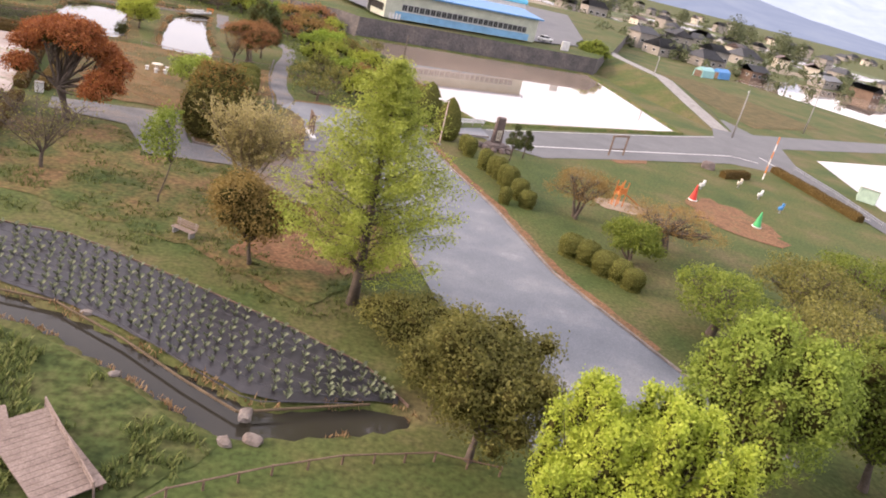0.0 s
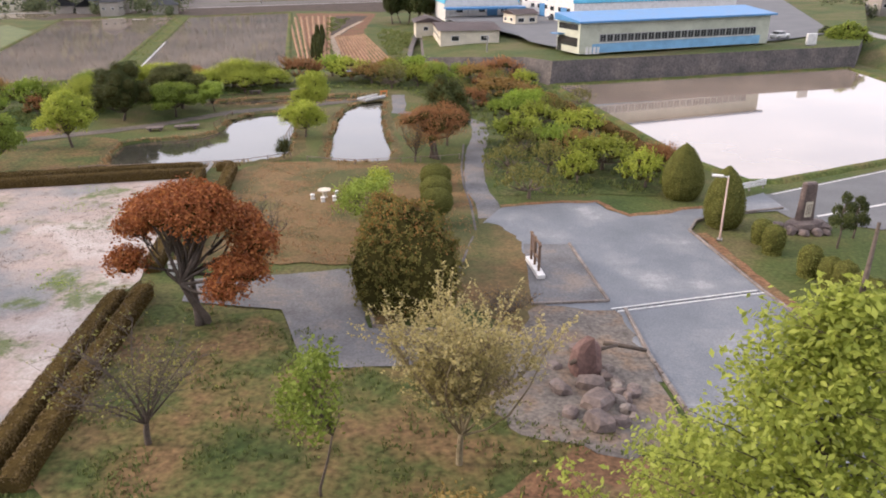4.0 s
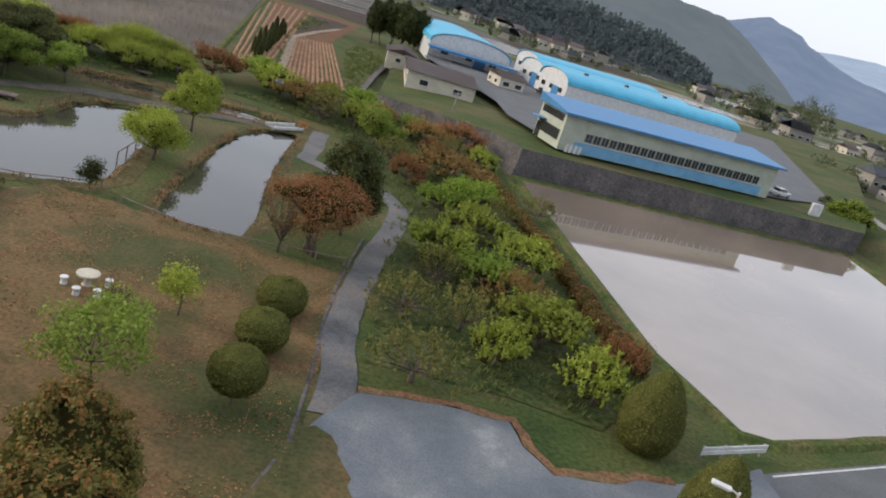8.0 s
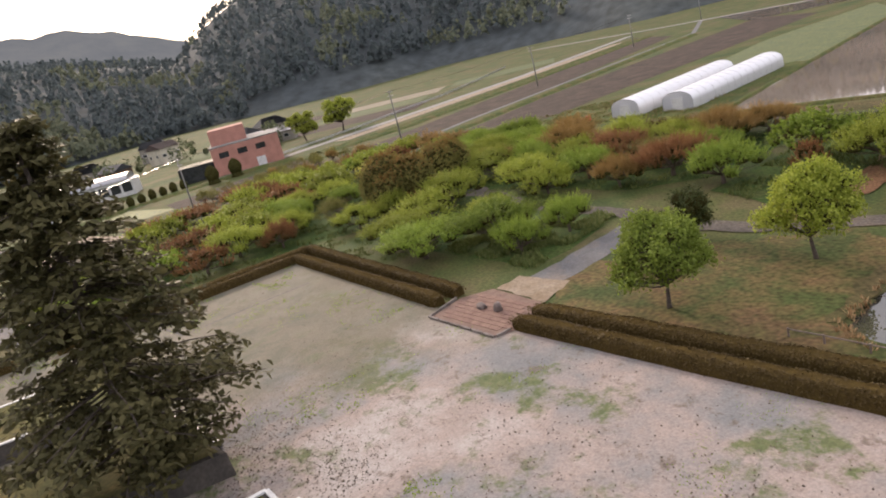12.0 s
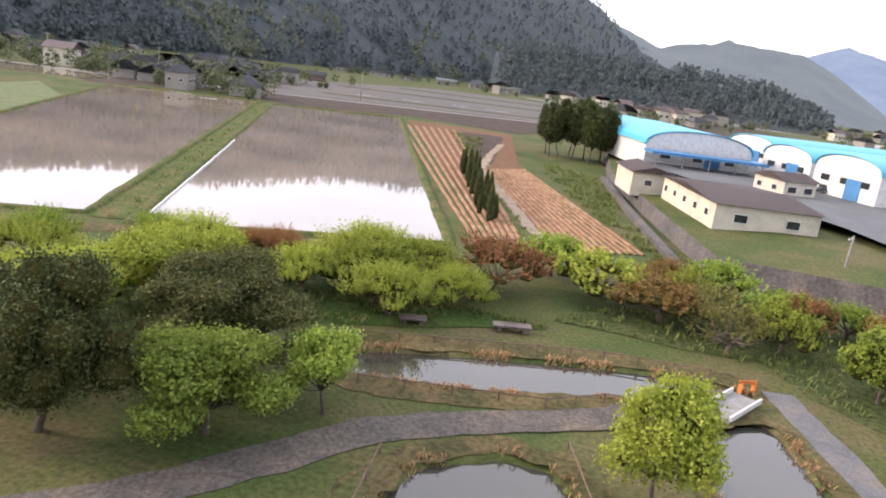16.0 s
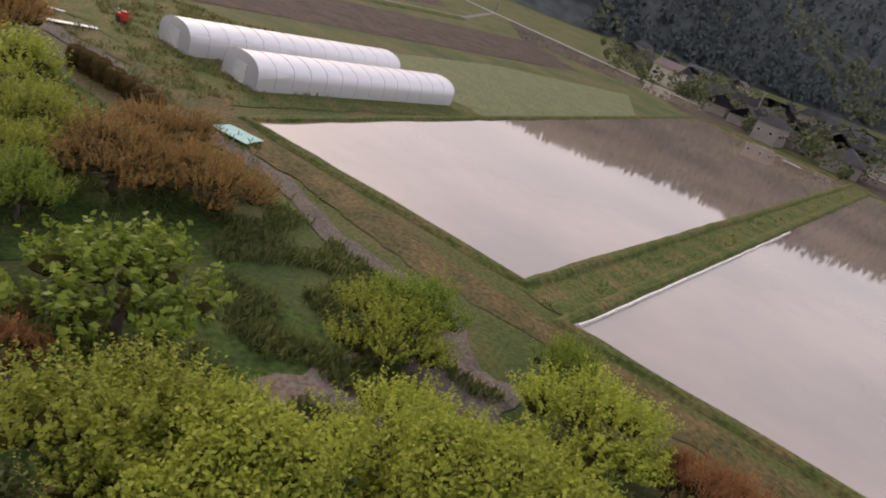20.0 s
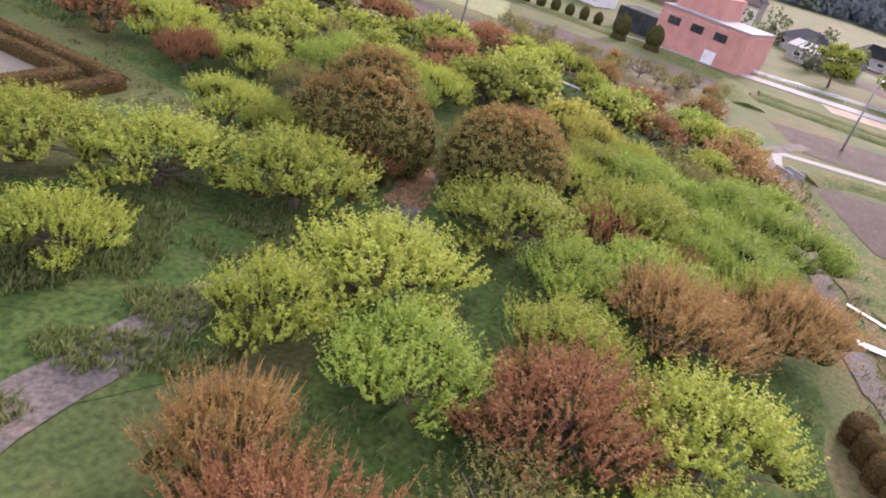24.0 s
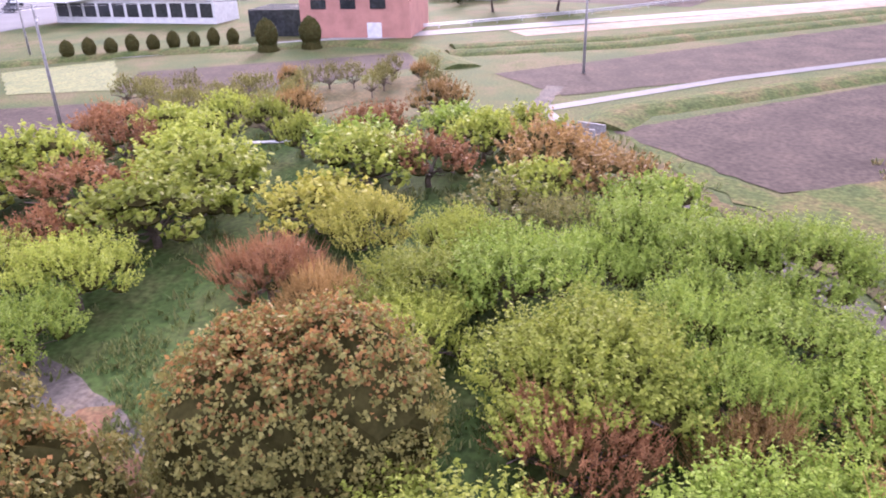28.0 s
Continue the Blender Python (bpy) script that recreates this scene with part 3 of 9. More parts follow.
STREAM = rounded([(-30, 33.8), (-23, 33.4), (-19.0, 32.0), (-14.2, 30.8), (-8.9, 28.4), (-4.3, 26.0), (0.6, 28.0), (2.6, 28.0), (3.0, 27.2), (-1.1, 25.3), (-5.3, 24.0), (-9.2, 26.4), (-15.4, 29.7), (-18.5, 29.8), (-24, 30.5), (-30, 31)], 1)
BED = rounded([(-31.4, 36.5), (-24.9, 39.2), (-18.5, 39.6), (-10.8, 36.4), (-3.9, 33.6), (0.3, 31.4), (2.7, 28.4), (0.5, 28.2), (-4.1, 26.5), (-8.9, 28.9), (-14.2, 31.4), (-19.0, 32.6), (-23.3, 33.6), (-31, 33.9)], 1)


def spaced(lo, hi, fine_lo, fine_hi, fine, grow=1.22):
    a = list(np.arange(fine_lo, fine_hi, fine))
    s, x = fine, a[-1]
    while x < hi:
        s *= grow
        x += s
        a.append(x)
    s, x = fine, a[0]
    while x > lo:
        s *= grow
        x -= s
        a.insert(0, x)
    return np.array(a)


def ground_height(x, y):
    h = 0.10 * np.sin(x * 0.11 + 1.3) * np.sin(y * 0.13) * smoothstep(0, 1, 1.0)
    h = h * 0.3
    for poly, depth, run in ((POND_A, 1.0, 0.7), (POND_B, 1.0, 0.7), (POND_C, 1.0, 0.7), (STREAM, 0.9, 0.45)):
        d = signed_distance(x, y, poly)
        h = h - depth * smoothstep(run * 0.55, -run * 0.45, d) + 0.03 * np.exp(-((d - 1.4) / 0.9) ** 2)
    return h


gx = spaced(-4300, 4300, -66, 8, 0.55, 1.16)
gy = spaced(-4300, 4300, 20, 142, 0.55, 1.16)
GX, GY = np.meshgrid(gx, gy, indexing="ij")
gz = ground_height(GX, GY)
nx, ny = GX.shape
idx = np.arange(nx * ny).reshape(nx, ny)
quads = np.stack([idx[:-1, :-1], idx[1:, :-1], idx[1:, 1:], idx[:-1, 1:]], -1).reshape(-1, 4)
tagged(new("ground", mesh("ground", np.stack([GX, GY, gz], -1).reshape(-1, 3), quads, M_GRASS, True)), "spring grass in green, olive and brown with bare patches", "ground", kind="structure")

for nm, poly, z in (("pond_large", POND_A, -0.22), ("pond_long", POND_B, -0.22), ("pond_narrow", POND_C, -0.22)):
    cx, cy = sum(p[0] for p in poly) / len(poly), sum(p[1] for p in poly) / len(poly)
    big = [(cx + (x - cx) * 1.07, cy + (y - cy) * 1.07) for x, y in poly]
    sheet("water", big, z, M_PONDW, "still dark water of a garden pond", "pond")
sheet("water", ribbon([(-31, 32.4), (-23, 32.0), (-18.5, 31.0), (-14.5, 30.2), (-9, 27.5), (-4.8, 25.1), (-1.0, 26.4), (2.8, 27.6)], 2.7), -0.3, water("channel_water", (0.03, 0.028, 0.022), ior=1.33), "narrow dark water channel beside the planted bed", "channel")

def offset(poly, d):
    """An outline moved outwards by d."""
    area = sum(x0 * y1 - x1 * y0 for (x0, y0), (x1, y1) in zip(poly, poly[1:] + poly[:1]))
    sgn = 1 if area > 0 else -1
    out = []
    for i, (x, y) in enumerate(poly):
        (ax, ay), (bx, by) = poly[i - 1], poly[(i + 1) % len(poly)]
        l = math.hypot(bx - ax, by - ay)
        out.append((x + sgn * (by - ay) / l * d, y - sgn * (bx - ax) / l * d))
    return out


for poly, w, zz in ((POND_A, 1.6, 0.044), (POND_B, 1.0, 0.046), (POND_C, 2.2, 0.042)):
    line = offset(poly, 0.42 + w / 2)
    sheet("dry_strip", ribbon(line + line[:1], w), zz, M_DRYBANK, "rust and ochre dry grass round the pond", "grass", ragged=0.35, step=0.8)

# planted bed with mulch film
sheet("planting_bed", BED, 0.13, M_FILM, "iris bed covered with dark mulch film", "flower bed", ragged=0.08)

sheet("rough_field", [(-40, 30.5), (-24, 30.0), (-17.7, 28.8), (-14.2, 28.3), (-10.7, 26.5), (-7.7, 24.4), (-5.2, 23.0), (-9.5, 16.0), (-14, 8), (-40, 6)], 0.05, M_ROUGH, "rough tussocky dark grass beside the channel", "grass", ragged=0.15)
# dry lawn, court and paved areas
sheet("lawn_dry", [(-12.5, 66), (-14.6, 80.3), (-18.8, 97.5), (-28, 97.2), (-39.8, 95), (-41, 91), (-34.2, 68.2), (-21.8, 70.3), (-17.9, 61.6)], 0.06, M_LAWN, "dry brown lawn with leaf litter", "lawn", ragged=0.5)
sheet("lawn_dry", [(-29, 45), (-34, 62), (-24.3, 62.1), (-20.4, 55.9), (-13, 57.6), (-6, 57), (-1.2, 52.5), (1.0, 44), (-4, 36.5), (-12, 41), (-22, 43)], 0.055, M_MEADOW, "worn grass with brown patches under the trees", "lawn", ragged=0.8)
sheet("lawn_dry", [(-45, 92.2), (-71, 81.4), (-78, 85), (-72, 97), (-66, 103), (-61.5, 101.5), (-60, 97), (-57, 90.5)], 0.062, M_MEADOW, "brown and green lawn beside the pond", "lawn", ragged=0.6)
sheet("court", [(-35, 62), (-36, 66.3), (-44.0, 89.2), (-75, 76.4), (-106.8, 67.4), (-99, 38), (-80, 26), (-37.4, 42.5), (-30.5, 43.5)], 0.05, M_COURT, "wide gravel court with mossy green patches", "court", ragged=0.25)
sheet("drive", [(24, 29.5), (18.6, 39.3), (13.2, 48.9), (9.3, 61.6), (5.6, 70.5), (2.2, 81.2), (2.9, 83.6), (6.2, 86.2), (10.8, 87.8), (9.7, 92.6), (4.4, 87.5), (1, 85.7), (-2.5, 83.9), (-4.2, 85.3), (-5.2, 87.1), (-9, 86.2), (-13.2, 84.4), (-14.2, 80.2), (-13.4, 74), (-12.4, 66), (-9.3, 61.6), (-2.6, 61.4), (-2.2, 61), (-0.5, 55), (2.9, 44.3), (5.7, 35.2), (9, 26)], 0.085, M_ASPHALT, "grey asphalt drive with pale worn patches", "driveway", ragged=0.12)
sheet("lot", [(-20.3, 56.2), (-24.2, 62.6), (-31.0, 62.5), (-32.2, 65.8), (-26, 67.7), (-21.9, 69.5), (-18.2, 61.2), (-14.5, 61.3), (-2.4, 61.3), (-1.6, 58.3), (-13.3, 57.9)], 0.075, M_PATH, "dark asphalt yard beside the red tree", "yard", ragged=0.08)
sheet("island", [(-7.2, 76.7), (-4.5, 67.4), (-9.0, 66.2), (-10.5, 76.2)], 0.10, M_PATH, "worn grey soil island within kerb stones", "island", ragged=0.05)
sheet("litter", [(-10.6, 76.5), (-8.6, 66.2), (-9.3, 62), (-12.6, 65), (-14.5, 74), (-14.6, 80), (-13, 80)], 0.095, M_LAWN, "worn brown grass with fallen leaves beside the drive", "leaf litter", kind="stuff", ragged=0.5, step=0.7)
sheet("dirt_patch", [(-12.4, 60.8), (-9.0, 66.0), (-3.8, 66.3), (-2.7, 62.0), (-1.8, 58.4), (-0.8, 54.0), (-3.6, 51.6), (-8.4, 52.4), (-12.2, 56.8)], 0.089, M_DIRT, "worn dirt with leaf litter round the rocks", "soil", ragged=0.35, step=0.7)
sheet("litter", ribbon([(-13.4, 84.7), (-9.2, 86.5), (-5.0, 87.4), (-3.9, 85.6), (-2.4, 84.2), (1.2, 86.0), (4.0, 87.5)], 0.7), 0.097, M_LITTER, "rust-coloured leaf litter along the asphalt edge", "leaf litter", kind="stuff", ragged=0.25, step=0.5)
sheet("litter", ribbon([(2.9, 81.0), (6.3, 70.4), (10.0, 61.6), (13.8, 49.2), (19, 39.8)], 0.8), 0.07, M_LITTER, "brown leaf litter along the kerb", "leaf litter", kind="stuff", ragged=0.2, step=0.6)
sheet("litter", [(-9, 41), (-3, 40.6), (1.5, 44), (0.8, 50), (-5, 53), (-9, 48)], 0.07, M_LITTER, "bare reddish earth under the tall tree", "leaf litter", kind="stuff", ragged=0.9, step=0.8)
sheet("path_west", ribbon([(-13.8, 81.5), (-14.6, 85.4), (-16.1, 89.3), (-17.3, 95.0), (-18.3, 102.6), (-18.9, 110.4), (-20.1, 116.7), (-22.5, 119.7), (-27.5, 121), (-32.2, 122.5), (-33.6, 128.5), (-35.6, 135.4)], 2.0), 0.07, M_PATH, "narrow grey footpath winding past the shrubs", "footpath", ragged=0.15)
sheet("path_pond", ribbon([(-38, 133.2), (-45.5, 125.6), (-52.0, 121.4), (-55.5, 118.6), (-58.0, 114.4), (-61.5, 109.2), (-66, 104.9), (-72.5, 99.5), (-80.5, 95.8), (-86, 96.2), (-93, 94.0), (-99.6, 92.4), (-104, 91.9), (-109, 92.0), (-113.6, 91.0), (-117.6, 88.4), (-121.6, 86.4), (-125.4, 83.6), (-131, 74)], 2.3), 0.068, M_TRACK, "grey footpath between ponds and plum trees", "footpath", ragged=0.2)
sheet("path_pond", [(-112.2, 92.6), (-111.6, 90.4), (-113.6, 89.3), (-115.6, 90.2), (-116.0, 92.8), (-114.4, 93.2)], 0.0705, M_TRACK, "worn widening of the footpath before two clipped domes", "footpath", ragged=0.25, step=0.8)
sheet("path_gate", ribbon([(-76, 81), (-78.2, 87), (-81.5, 94.5)], 3.4), 0.074, M_PATH, "dark footpath leading from the court", "footpath", ragged=0.2)
sheet("path_field", ribbon([(-77.5, 119.5), (-79.2, 126), (-82.5, 132), (-88, 133.6), (-95.5, 129.2), (-103.7, 128), (-110.5, 123.9), (-115.2, 121.5), (-124, 118.3), (-128.5, 115.2), (-150, 105.5), (-166, 99), (-171, 95.8), (-184, 98)], 1.8), 0.066, M_TRACK, "gravel farm track along the paddies", "track", ragged=0.25)
sheet("path_field", ribbon([(-77.5, 119.5), (-74, 112), (-72, 104), (-73, 99)], 3.0), 0.064, M_LITTER, "earth footpath through the plum trees", "footpath", ragged=0.4)
sheet("path_south", ribbon([(-102, 44), (-110, 39), (-122, 30), (-135, 22)], 3.5), 0.06, M_PATH, "grey footpath beyond the hedge", "footpath", ragged=0.2)
sheet("tile_pad", [(-70.0, 76.7), (-77.2, 74.3), (-79.0, 77.3), (-78.6, 79.9), (-72.8, 81.4), (-69.8, 78.6)], 0.09, surface("pad_brick", [(0.3, (0.22, 0.13, 0.10)), (0.7, (0.33, 0.22, 0.17))], scale=0.8, fine=9, rough=0.9), "reddish brick pad at the court's gate", "paving")
sheet("litter", [(-72.8, 81.6), (-78.4, 80.2), (-79.5, 82.5), (-75, 84.5)], 0.078, M_SAND, "sandy patch at the end of the path", "sand", kind="stuff", ragged=0.3, step=0.6)

# kerbs, drain and line marks


def kerb_row(pts, label, length=1.0, name="kerb", sink=0.0, mat=None):
    top = empty(name, label=label, category="kerb", kind="structure")
    p = along(pts, length)
    bm = box(length - 0.03, 0.2, 0.32, bevel=0.025)
    me = bpy.data.meshes.new("kerb_stone")
    bm.to_mesh(me)
    bm.free()
    me.materials.append(mat or M_KERB)
    for (x0, y0), (x1, y1) in zip(p, p[1:]):
        part("kerb_stone", me, top, m=pose((x0 + x1) / 2, (y0 + y1) / 2, 0.06 - sink + 0.02 * noise.noise((x0, y0, 0)), 0, 0, math.degrees(math.atan2(y1 - y0, x1 - x0))))
    return top


kerb_row([(10.5, 88.2), (6.2, 86.2), (2.9, 83.8), (2.1, 81.3), (5.6, 70.5), (9.3, 61.6), (13.2, 48.9), (18.6, 39.3), (24, 29.8)], "brown-stained concrete kerb along the drive")
kerb_row([(-3.3, 66.4), (-2.2, 61), (-0.5, 55), (2.9, 44.3)], "worn concrete kerb at the drive's edge")
kerb_row([(-7.1, 76.8), (-4.3, 67.3), (-9.1, 66.0)], "rough stone kerb round the soil island")
kerb_row([(-14.4, 66), (-14.5, 78.5), (-15.9, 84.7), (-17.5, 90.3), (-18.7, 95.9), (-19.4, 100.5), (-20.2, 106)], "low dark stone edging between lawn and footpath", 1.4, sink=0.12, mat=M_WALLST)
kerb_row([(-21.5, 69.8), (-17.9, 61.4), (-12.6, 61.7)], "dark stone edging of the asphalt yard", 1.4)
kerb_row([(-36.8, 42.3), (-31, 43.2)], "low stone edging of the gravel court", 1.4)
kerb_row([(-70.3, 78.0), (-69.9, 76.6), (-77.3, 74.2), (-79.2, 77.0)], "dark stone edging round the brick pad", 1.2)
drain = empty("drain_cover", label="white-edged concrete drain crossing the drive", category="drain", kind="structure")
for s, w, mt, z in ((-0.24, 0.11, M_LINE, 0.115), (0.0, 0.34, M_GLASS, 0.10), (0.24, 0.11, M_LINE, 0.115)):
    dx, dy = 9.3, 4.4
    l = math.hypot(dx, dy)
    part("channel_edge" if w < 0.3 else "grate", (box(l, w, 0.06, 0.7 - dy / l * s, 68.3 + dx / l * s, z - 0.02, rz=0), mt), drain, m=Matrix.Translation((0.7, 68.3, 0)) @ Matrix.Rotation(math.atan2(dy, dx), 4, "Z") @ Matrix.Translation((-0.7, -68.3, 0)))

# roads
sheet("road", [(8.4, 91.0), (43.8, 118.9), (55.2, 128.8), (58, 137), (62, 150), (66, 152), (68, 141), (84, 152), (134, 188), (250, 262), (252, 254), (138, 182), (88, 145), (70, 132), (66, 118), (66, 92), (72, 40), (66, 40), (62, 90), (58, 108), (50, 107), (27.4, 91.7), (17.0, 84.2), (10.5, 86)], 0.06, M_ROAD, "grey two-lane road with a white edge line", "road", ragged=0.05)
sheet("road_mark", ribbon([(12.8, 86.6), (15.2, 88.2), (32.8, 99.8), (46, 108.9), (52.5, 113.2), (57, 112.6)], 0.28), 0.085, M_LINE, "white edge line on the road", "road marking")
sheet("road_mark", ribbon([(10.4, 92.2), (44.4, 118.9), (55, 128)], 0.16), 0.085, M_LINE, "worn white edge line on the road", "road marking")
sheet("road_mark", ribbon([(63.2, 90), (60.5, 107), (59.5, 118)], 0.25), 0.085, M_LINE, "white edge line on the side road", "road marking")
RISE = [(60, 138), (58.5, 152), (57, 175), (52, 200), (50, 250), (70, 330)]
rise_p = along(RISE, 4)
rv, rf = [], []
for i, (x, y) in enumerate(rise_p):
    a, b = rise_p[max(i - 1, 0)], rise_p[min(i + 1, len(rise_p) - 1)]
    l = math.hypot(b[0] - a[0], b[1] - a[1])
    nxr, nyr = -(b[1] - a[1]) / l, (b[0] - a[0]) / l
    h = 3.4 * min(1, i / 9)
    for s, hh in ((9 * min(1, i / 9) + 3, -0.1), (2.6, h), (1.9, h + 0.02), (-1.9, h + 0.02), (-2.6, h), (-9 * min(1, i / 9) - 3, -0.1)):
        rv.append((x + nxr * s, y + nyr * s, hh + 0.03))
for i in range(len(rise_p) - 1):
    for q in range(5):
        rf.append((i * 6 + q, i * 6 + q + 1, i * 6 + 7 + q, i * 6 + 6 + q))
rise = mesh("embankment", rv, rf, M_GRASS)
rise.materials.append(M_CONC)
for i, p in enumerate(rise.polygons):
    p.material_index = 1 if i % 5 == 2 else 0
tagged(new("embankment", rise), "grassy embankment carrying a pale lane up to the factory", "embankment", kind="structure")

# paddies and fields
BUND = [(-0.75, 0.0), (-0.4, 0.26), (-0.1, 0.34), (0.35, 0.30), (0.75, 0.0)]


def paddy(pts, label, mat=None, edge=True, z=0.07):
    sheet("paddy", pts, z, mat or M_PADDYW, label, "paddy field")
    if edge:
        bank("bund", pts, BUND, M_BUNDGREEN, "low grassy earth bund round a paddy", "bund", closed=True, step=2.5, wobble=0.25)


paddy([(-12.4, 147.4), (40.2, 174.4), (47.0, 123.6), (42.4, 119.6), (11.6, 96.4), (9.0, 96.0), (3.7, 104.2), (-1.6, 118.6)], "flooded rice paddy with a mirror-like brown surface")
paddy([(-87.0, 141.4), (-62.3, 156.0), (-117, 292), (-146, 270)], "flooded rice paddy reflecting the pale sky")
paddy([(-114.9, 128.2), (-91.6, 141.6), (-151.5, 272), (-186, 256)], "flooded rice paddy reflecting the hill and sky")
sheet("field", [(-118, 302), (-84, 300), (-60, 360), (-95, 372), (-168, 318), (-186, 300), (-146, 276)], 0.05, M_SOIL, "distant grey-brown stubble field", "field", ragged=0.3)
paddy([(-196, 262), (-240, 236), (-290, 262), (-205, 284)], "distant flooded paddy", edge=False)
FAR_PADDY = [(107.7, 253.5), (132, 288), (164, 313), (224, 315), (149.5, 206.7)]
paddy(FAR_PADDY, "wide flooded paddy shining white beyond the road", edge=False)
sheet("field", [(66, 215), (83, 222), (100, 174), (72, 150)], 0.066, M_DRYBANK, "rough dry field beyond the embankment", "field", ragged=0.4)
paddy([(70, 98), (75, 128), (98, 142), (110, 120), (85, 95)], "half-flooded field beside the road", edge=False)
sheet("field", [(-152.5, 112), (-166.5, 102.4), (-190, 136.5), (-240, 240), (-205, 232)], 0.05, M_SOIL, "ploughed brown field", "field", ragged=0.3)
sheet("field", [(-179.5, 98.8), (-190.5, 91.2), (-240, 161), (-300, 230), (-262, 222), (-202, 141)], 0.05, M_SOIL, "bare ploughed field", "field", ragged=0.3)
sheet("track", ribbon([(-166, 99), (-174, 97), (-188, 116), (-203, 141.5), (-250, 222), (-300, 262)], 1.7), 0.06, M_ROAD, "pale farm lane between fields", "lane")
sheet("field", [(-179.8, 51), (-179, 64.3), (-194.5, 82), (-205, 78.5), (-191, 48)], 0.05, M_SOIL, "brown vegetable field beyond the plum trees", "field", ragged=0.3)
sheet("field", [(-160, 45), (-180, 33), (-168, 22), (-150, 33)], 0.052, M_SAND, "bare sandy plot", "field", ragged=0.4)
sheet("field", [(-181, 51), (-199, 40), (-190, 30), (-178, 40)], 0.054, surface("vegetable_green", [(0.3, (0.13, 0.17, 0.045)), (0.7, (0.25, 0.265, 0.08))], scale=0.6, fine=3, bump=0.5, fine_amount=0.6), "yellow-green vegetable plot", "field", ragged=0.3)
sheet("street", ribbon([(-165, -20), (-186, 8), (-199, 30), (-212, 58), (-223, 78), (-240, 112), (-268, 165), (-320, 240)], 5.0), 0.07, M_CONC, "pale concrete street beyond the fields", "street")
sheet("sand_strip", ribbon([(-222, 92), (-237, 120), (-262, 164), (-296, 220)], 6.5), 0.062, M_SAND, "sandy bank along the street", "bank")
sheet("field", [(-114, 290), (-58, 160), (-48, 162), (-70, 230), (-84, 292)], 0.05, M_REDSOIL, "red-brown vegetable field", "field", ragged=0.4)
sheet("field", [(-134, 165), (-150, 205), (-190, 236), (-178, 190), (-150, 140)], 0.045, surface("rape_green", [(0.3, (0.08, 0.125, 0.035)), (0.7, (0.19, 0.21, 0.065))], scale=0.3, fine=2, bump=0.6, fine_amount=0.6), "grassy field beside the greenhouses", "field", ragged=0.3)
sheet("far_road", ribbon([(-420, 240), (-320, 255), (-214, 281), (-170, 311), (-89, 367), (0, 420)], 4), 0.08, M_CONC, "pale lane across the valley floor", "lane")

sheet("dry_strip", ribbon([(-58, 152), (-87.5, 138.5), (-116, 125.5), (-122, 128)], 3.2), 0.058, M_DRYBANK, "dry ochre grass strip along the paddies", "grass", ragged=0.6)
sheet("dry_strip", ribbon([(-89.3, 141.5), (-118, 204), (-149, 271)], 3.4), 0.059, M_BUNDGREEN, "rough green grass strip between two paddies", "grass", ragged=0.4)
sheet("field", [(-186, 322), (-122, 304), (-75, 332), (-40, 420), (-60, 610), (-190, 570), (-218, 430)], 0.049, surface("wet_field", [(0.3, (0.105, 0.095, 0.085)), (0.6, (0.15, 0.13, 0.115)), (0.75, (0.12, 0.13, 0.07))], scale=0.03, fine=0.8, rough=0.85, bump=0.2, fine_amount=0.4), "broad grey-brown wet fields below the hill", "field", ragged=0.5, step=8)
for x0, y0, x1, y1 in ((-170, 350, -90, 392), (-196, 420, -80, 470), (-190, 490, -70, 545)):
    bank("bund", [(x0, y0), ((x0 + x1) / 2, (y0 + y1) / 2 + 1), (x1, y1)], BUND, M_GRASS, "low grassy bund across the wet fields", "bund", step=6)
for i, (x, y, l) in enumerate(((-150, 385, 9), (-132, 398, 7), (-118, 402, 11), (-165, 372, 8), (-172, 262, 5), (-160, 258, 4))):
    sheet("floating_strip", ribbon([(x, y), (x + l, y + l * 0.35)], 0.9), 0.12, M_WHITE, "white plastic strip lying in the wet field", "plastic sheet", kind="", step=3)

# ridges of crop rows in the red field
rows_v = []
M_STRAW = surface("straw_ridge", [(0.3, (0.15, 0.14, 0.05)), (0.42, (0.31, 0.165, 0.08)), (0.55, (0.41, 0.235, 0.125)), (0.72, (0.50, 0.37, 0.24))], scale=0.45, fine=3.5, rough=0.95, bump=0.6, fine_amount=0.4)
sheet("field", [(-57.0, 163.4), (-54.2, 161.6), (-74.8, 214), (-88, 272), (-97.5, 279)], 0.055, M_BUNDGREEN, "weedy green strip between two crop plots", "field", ragged=0.6)
sheet("field", [(-75.5, 217), (-73.0, 221), (-84, 281), (-95, 279)], 0.058, M_SOIL, "small bare brown plot behind the crop rows", "field", ragged=0.4)
sheet("track", ribbon([(-53.6, 161.8), (-62.5, 185), (-73.6, 213.5), (-77.6, 240), (-80.2, 262)], 1.5), 0.064, M_SAND, "sandy path along the crop rows", "path", ragged=0.35, step=1.0)
ROWS = [((-60.4 + 0.5 * k, 158.8 + 0.7 * k), (-109.6 + 1.73 * k, 272.4 + 1.13 * k)) for k in range(8)]
ROWS += [((-52.3 + 0.72 * k, 162.4 + 0.45 * k), (-72.2 + 0.45 * k, 212.8 + 0.79 * k)) for k in range(12)]
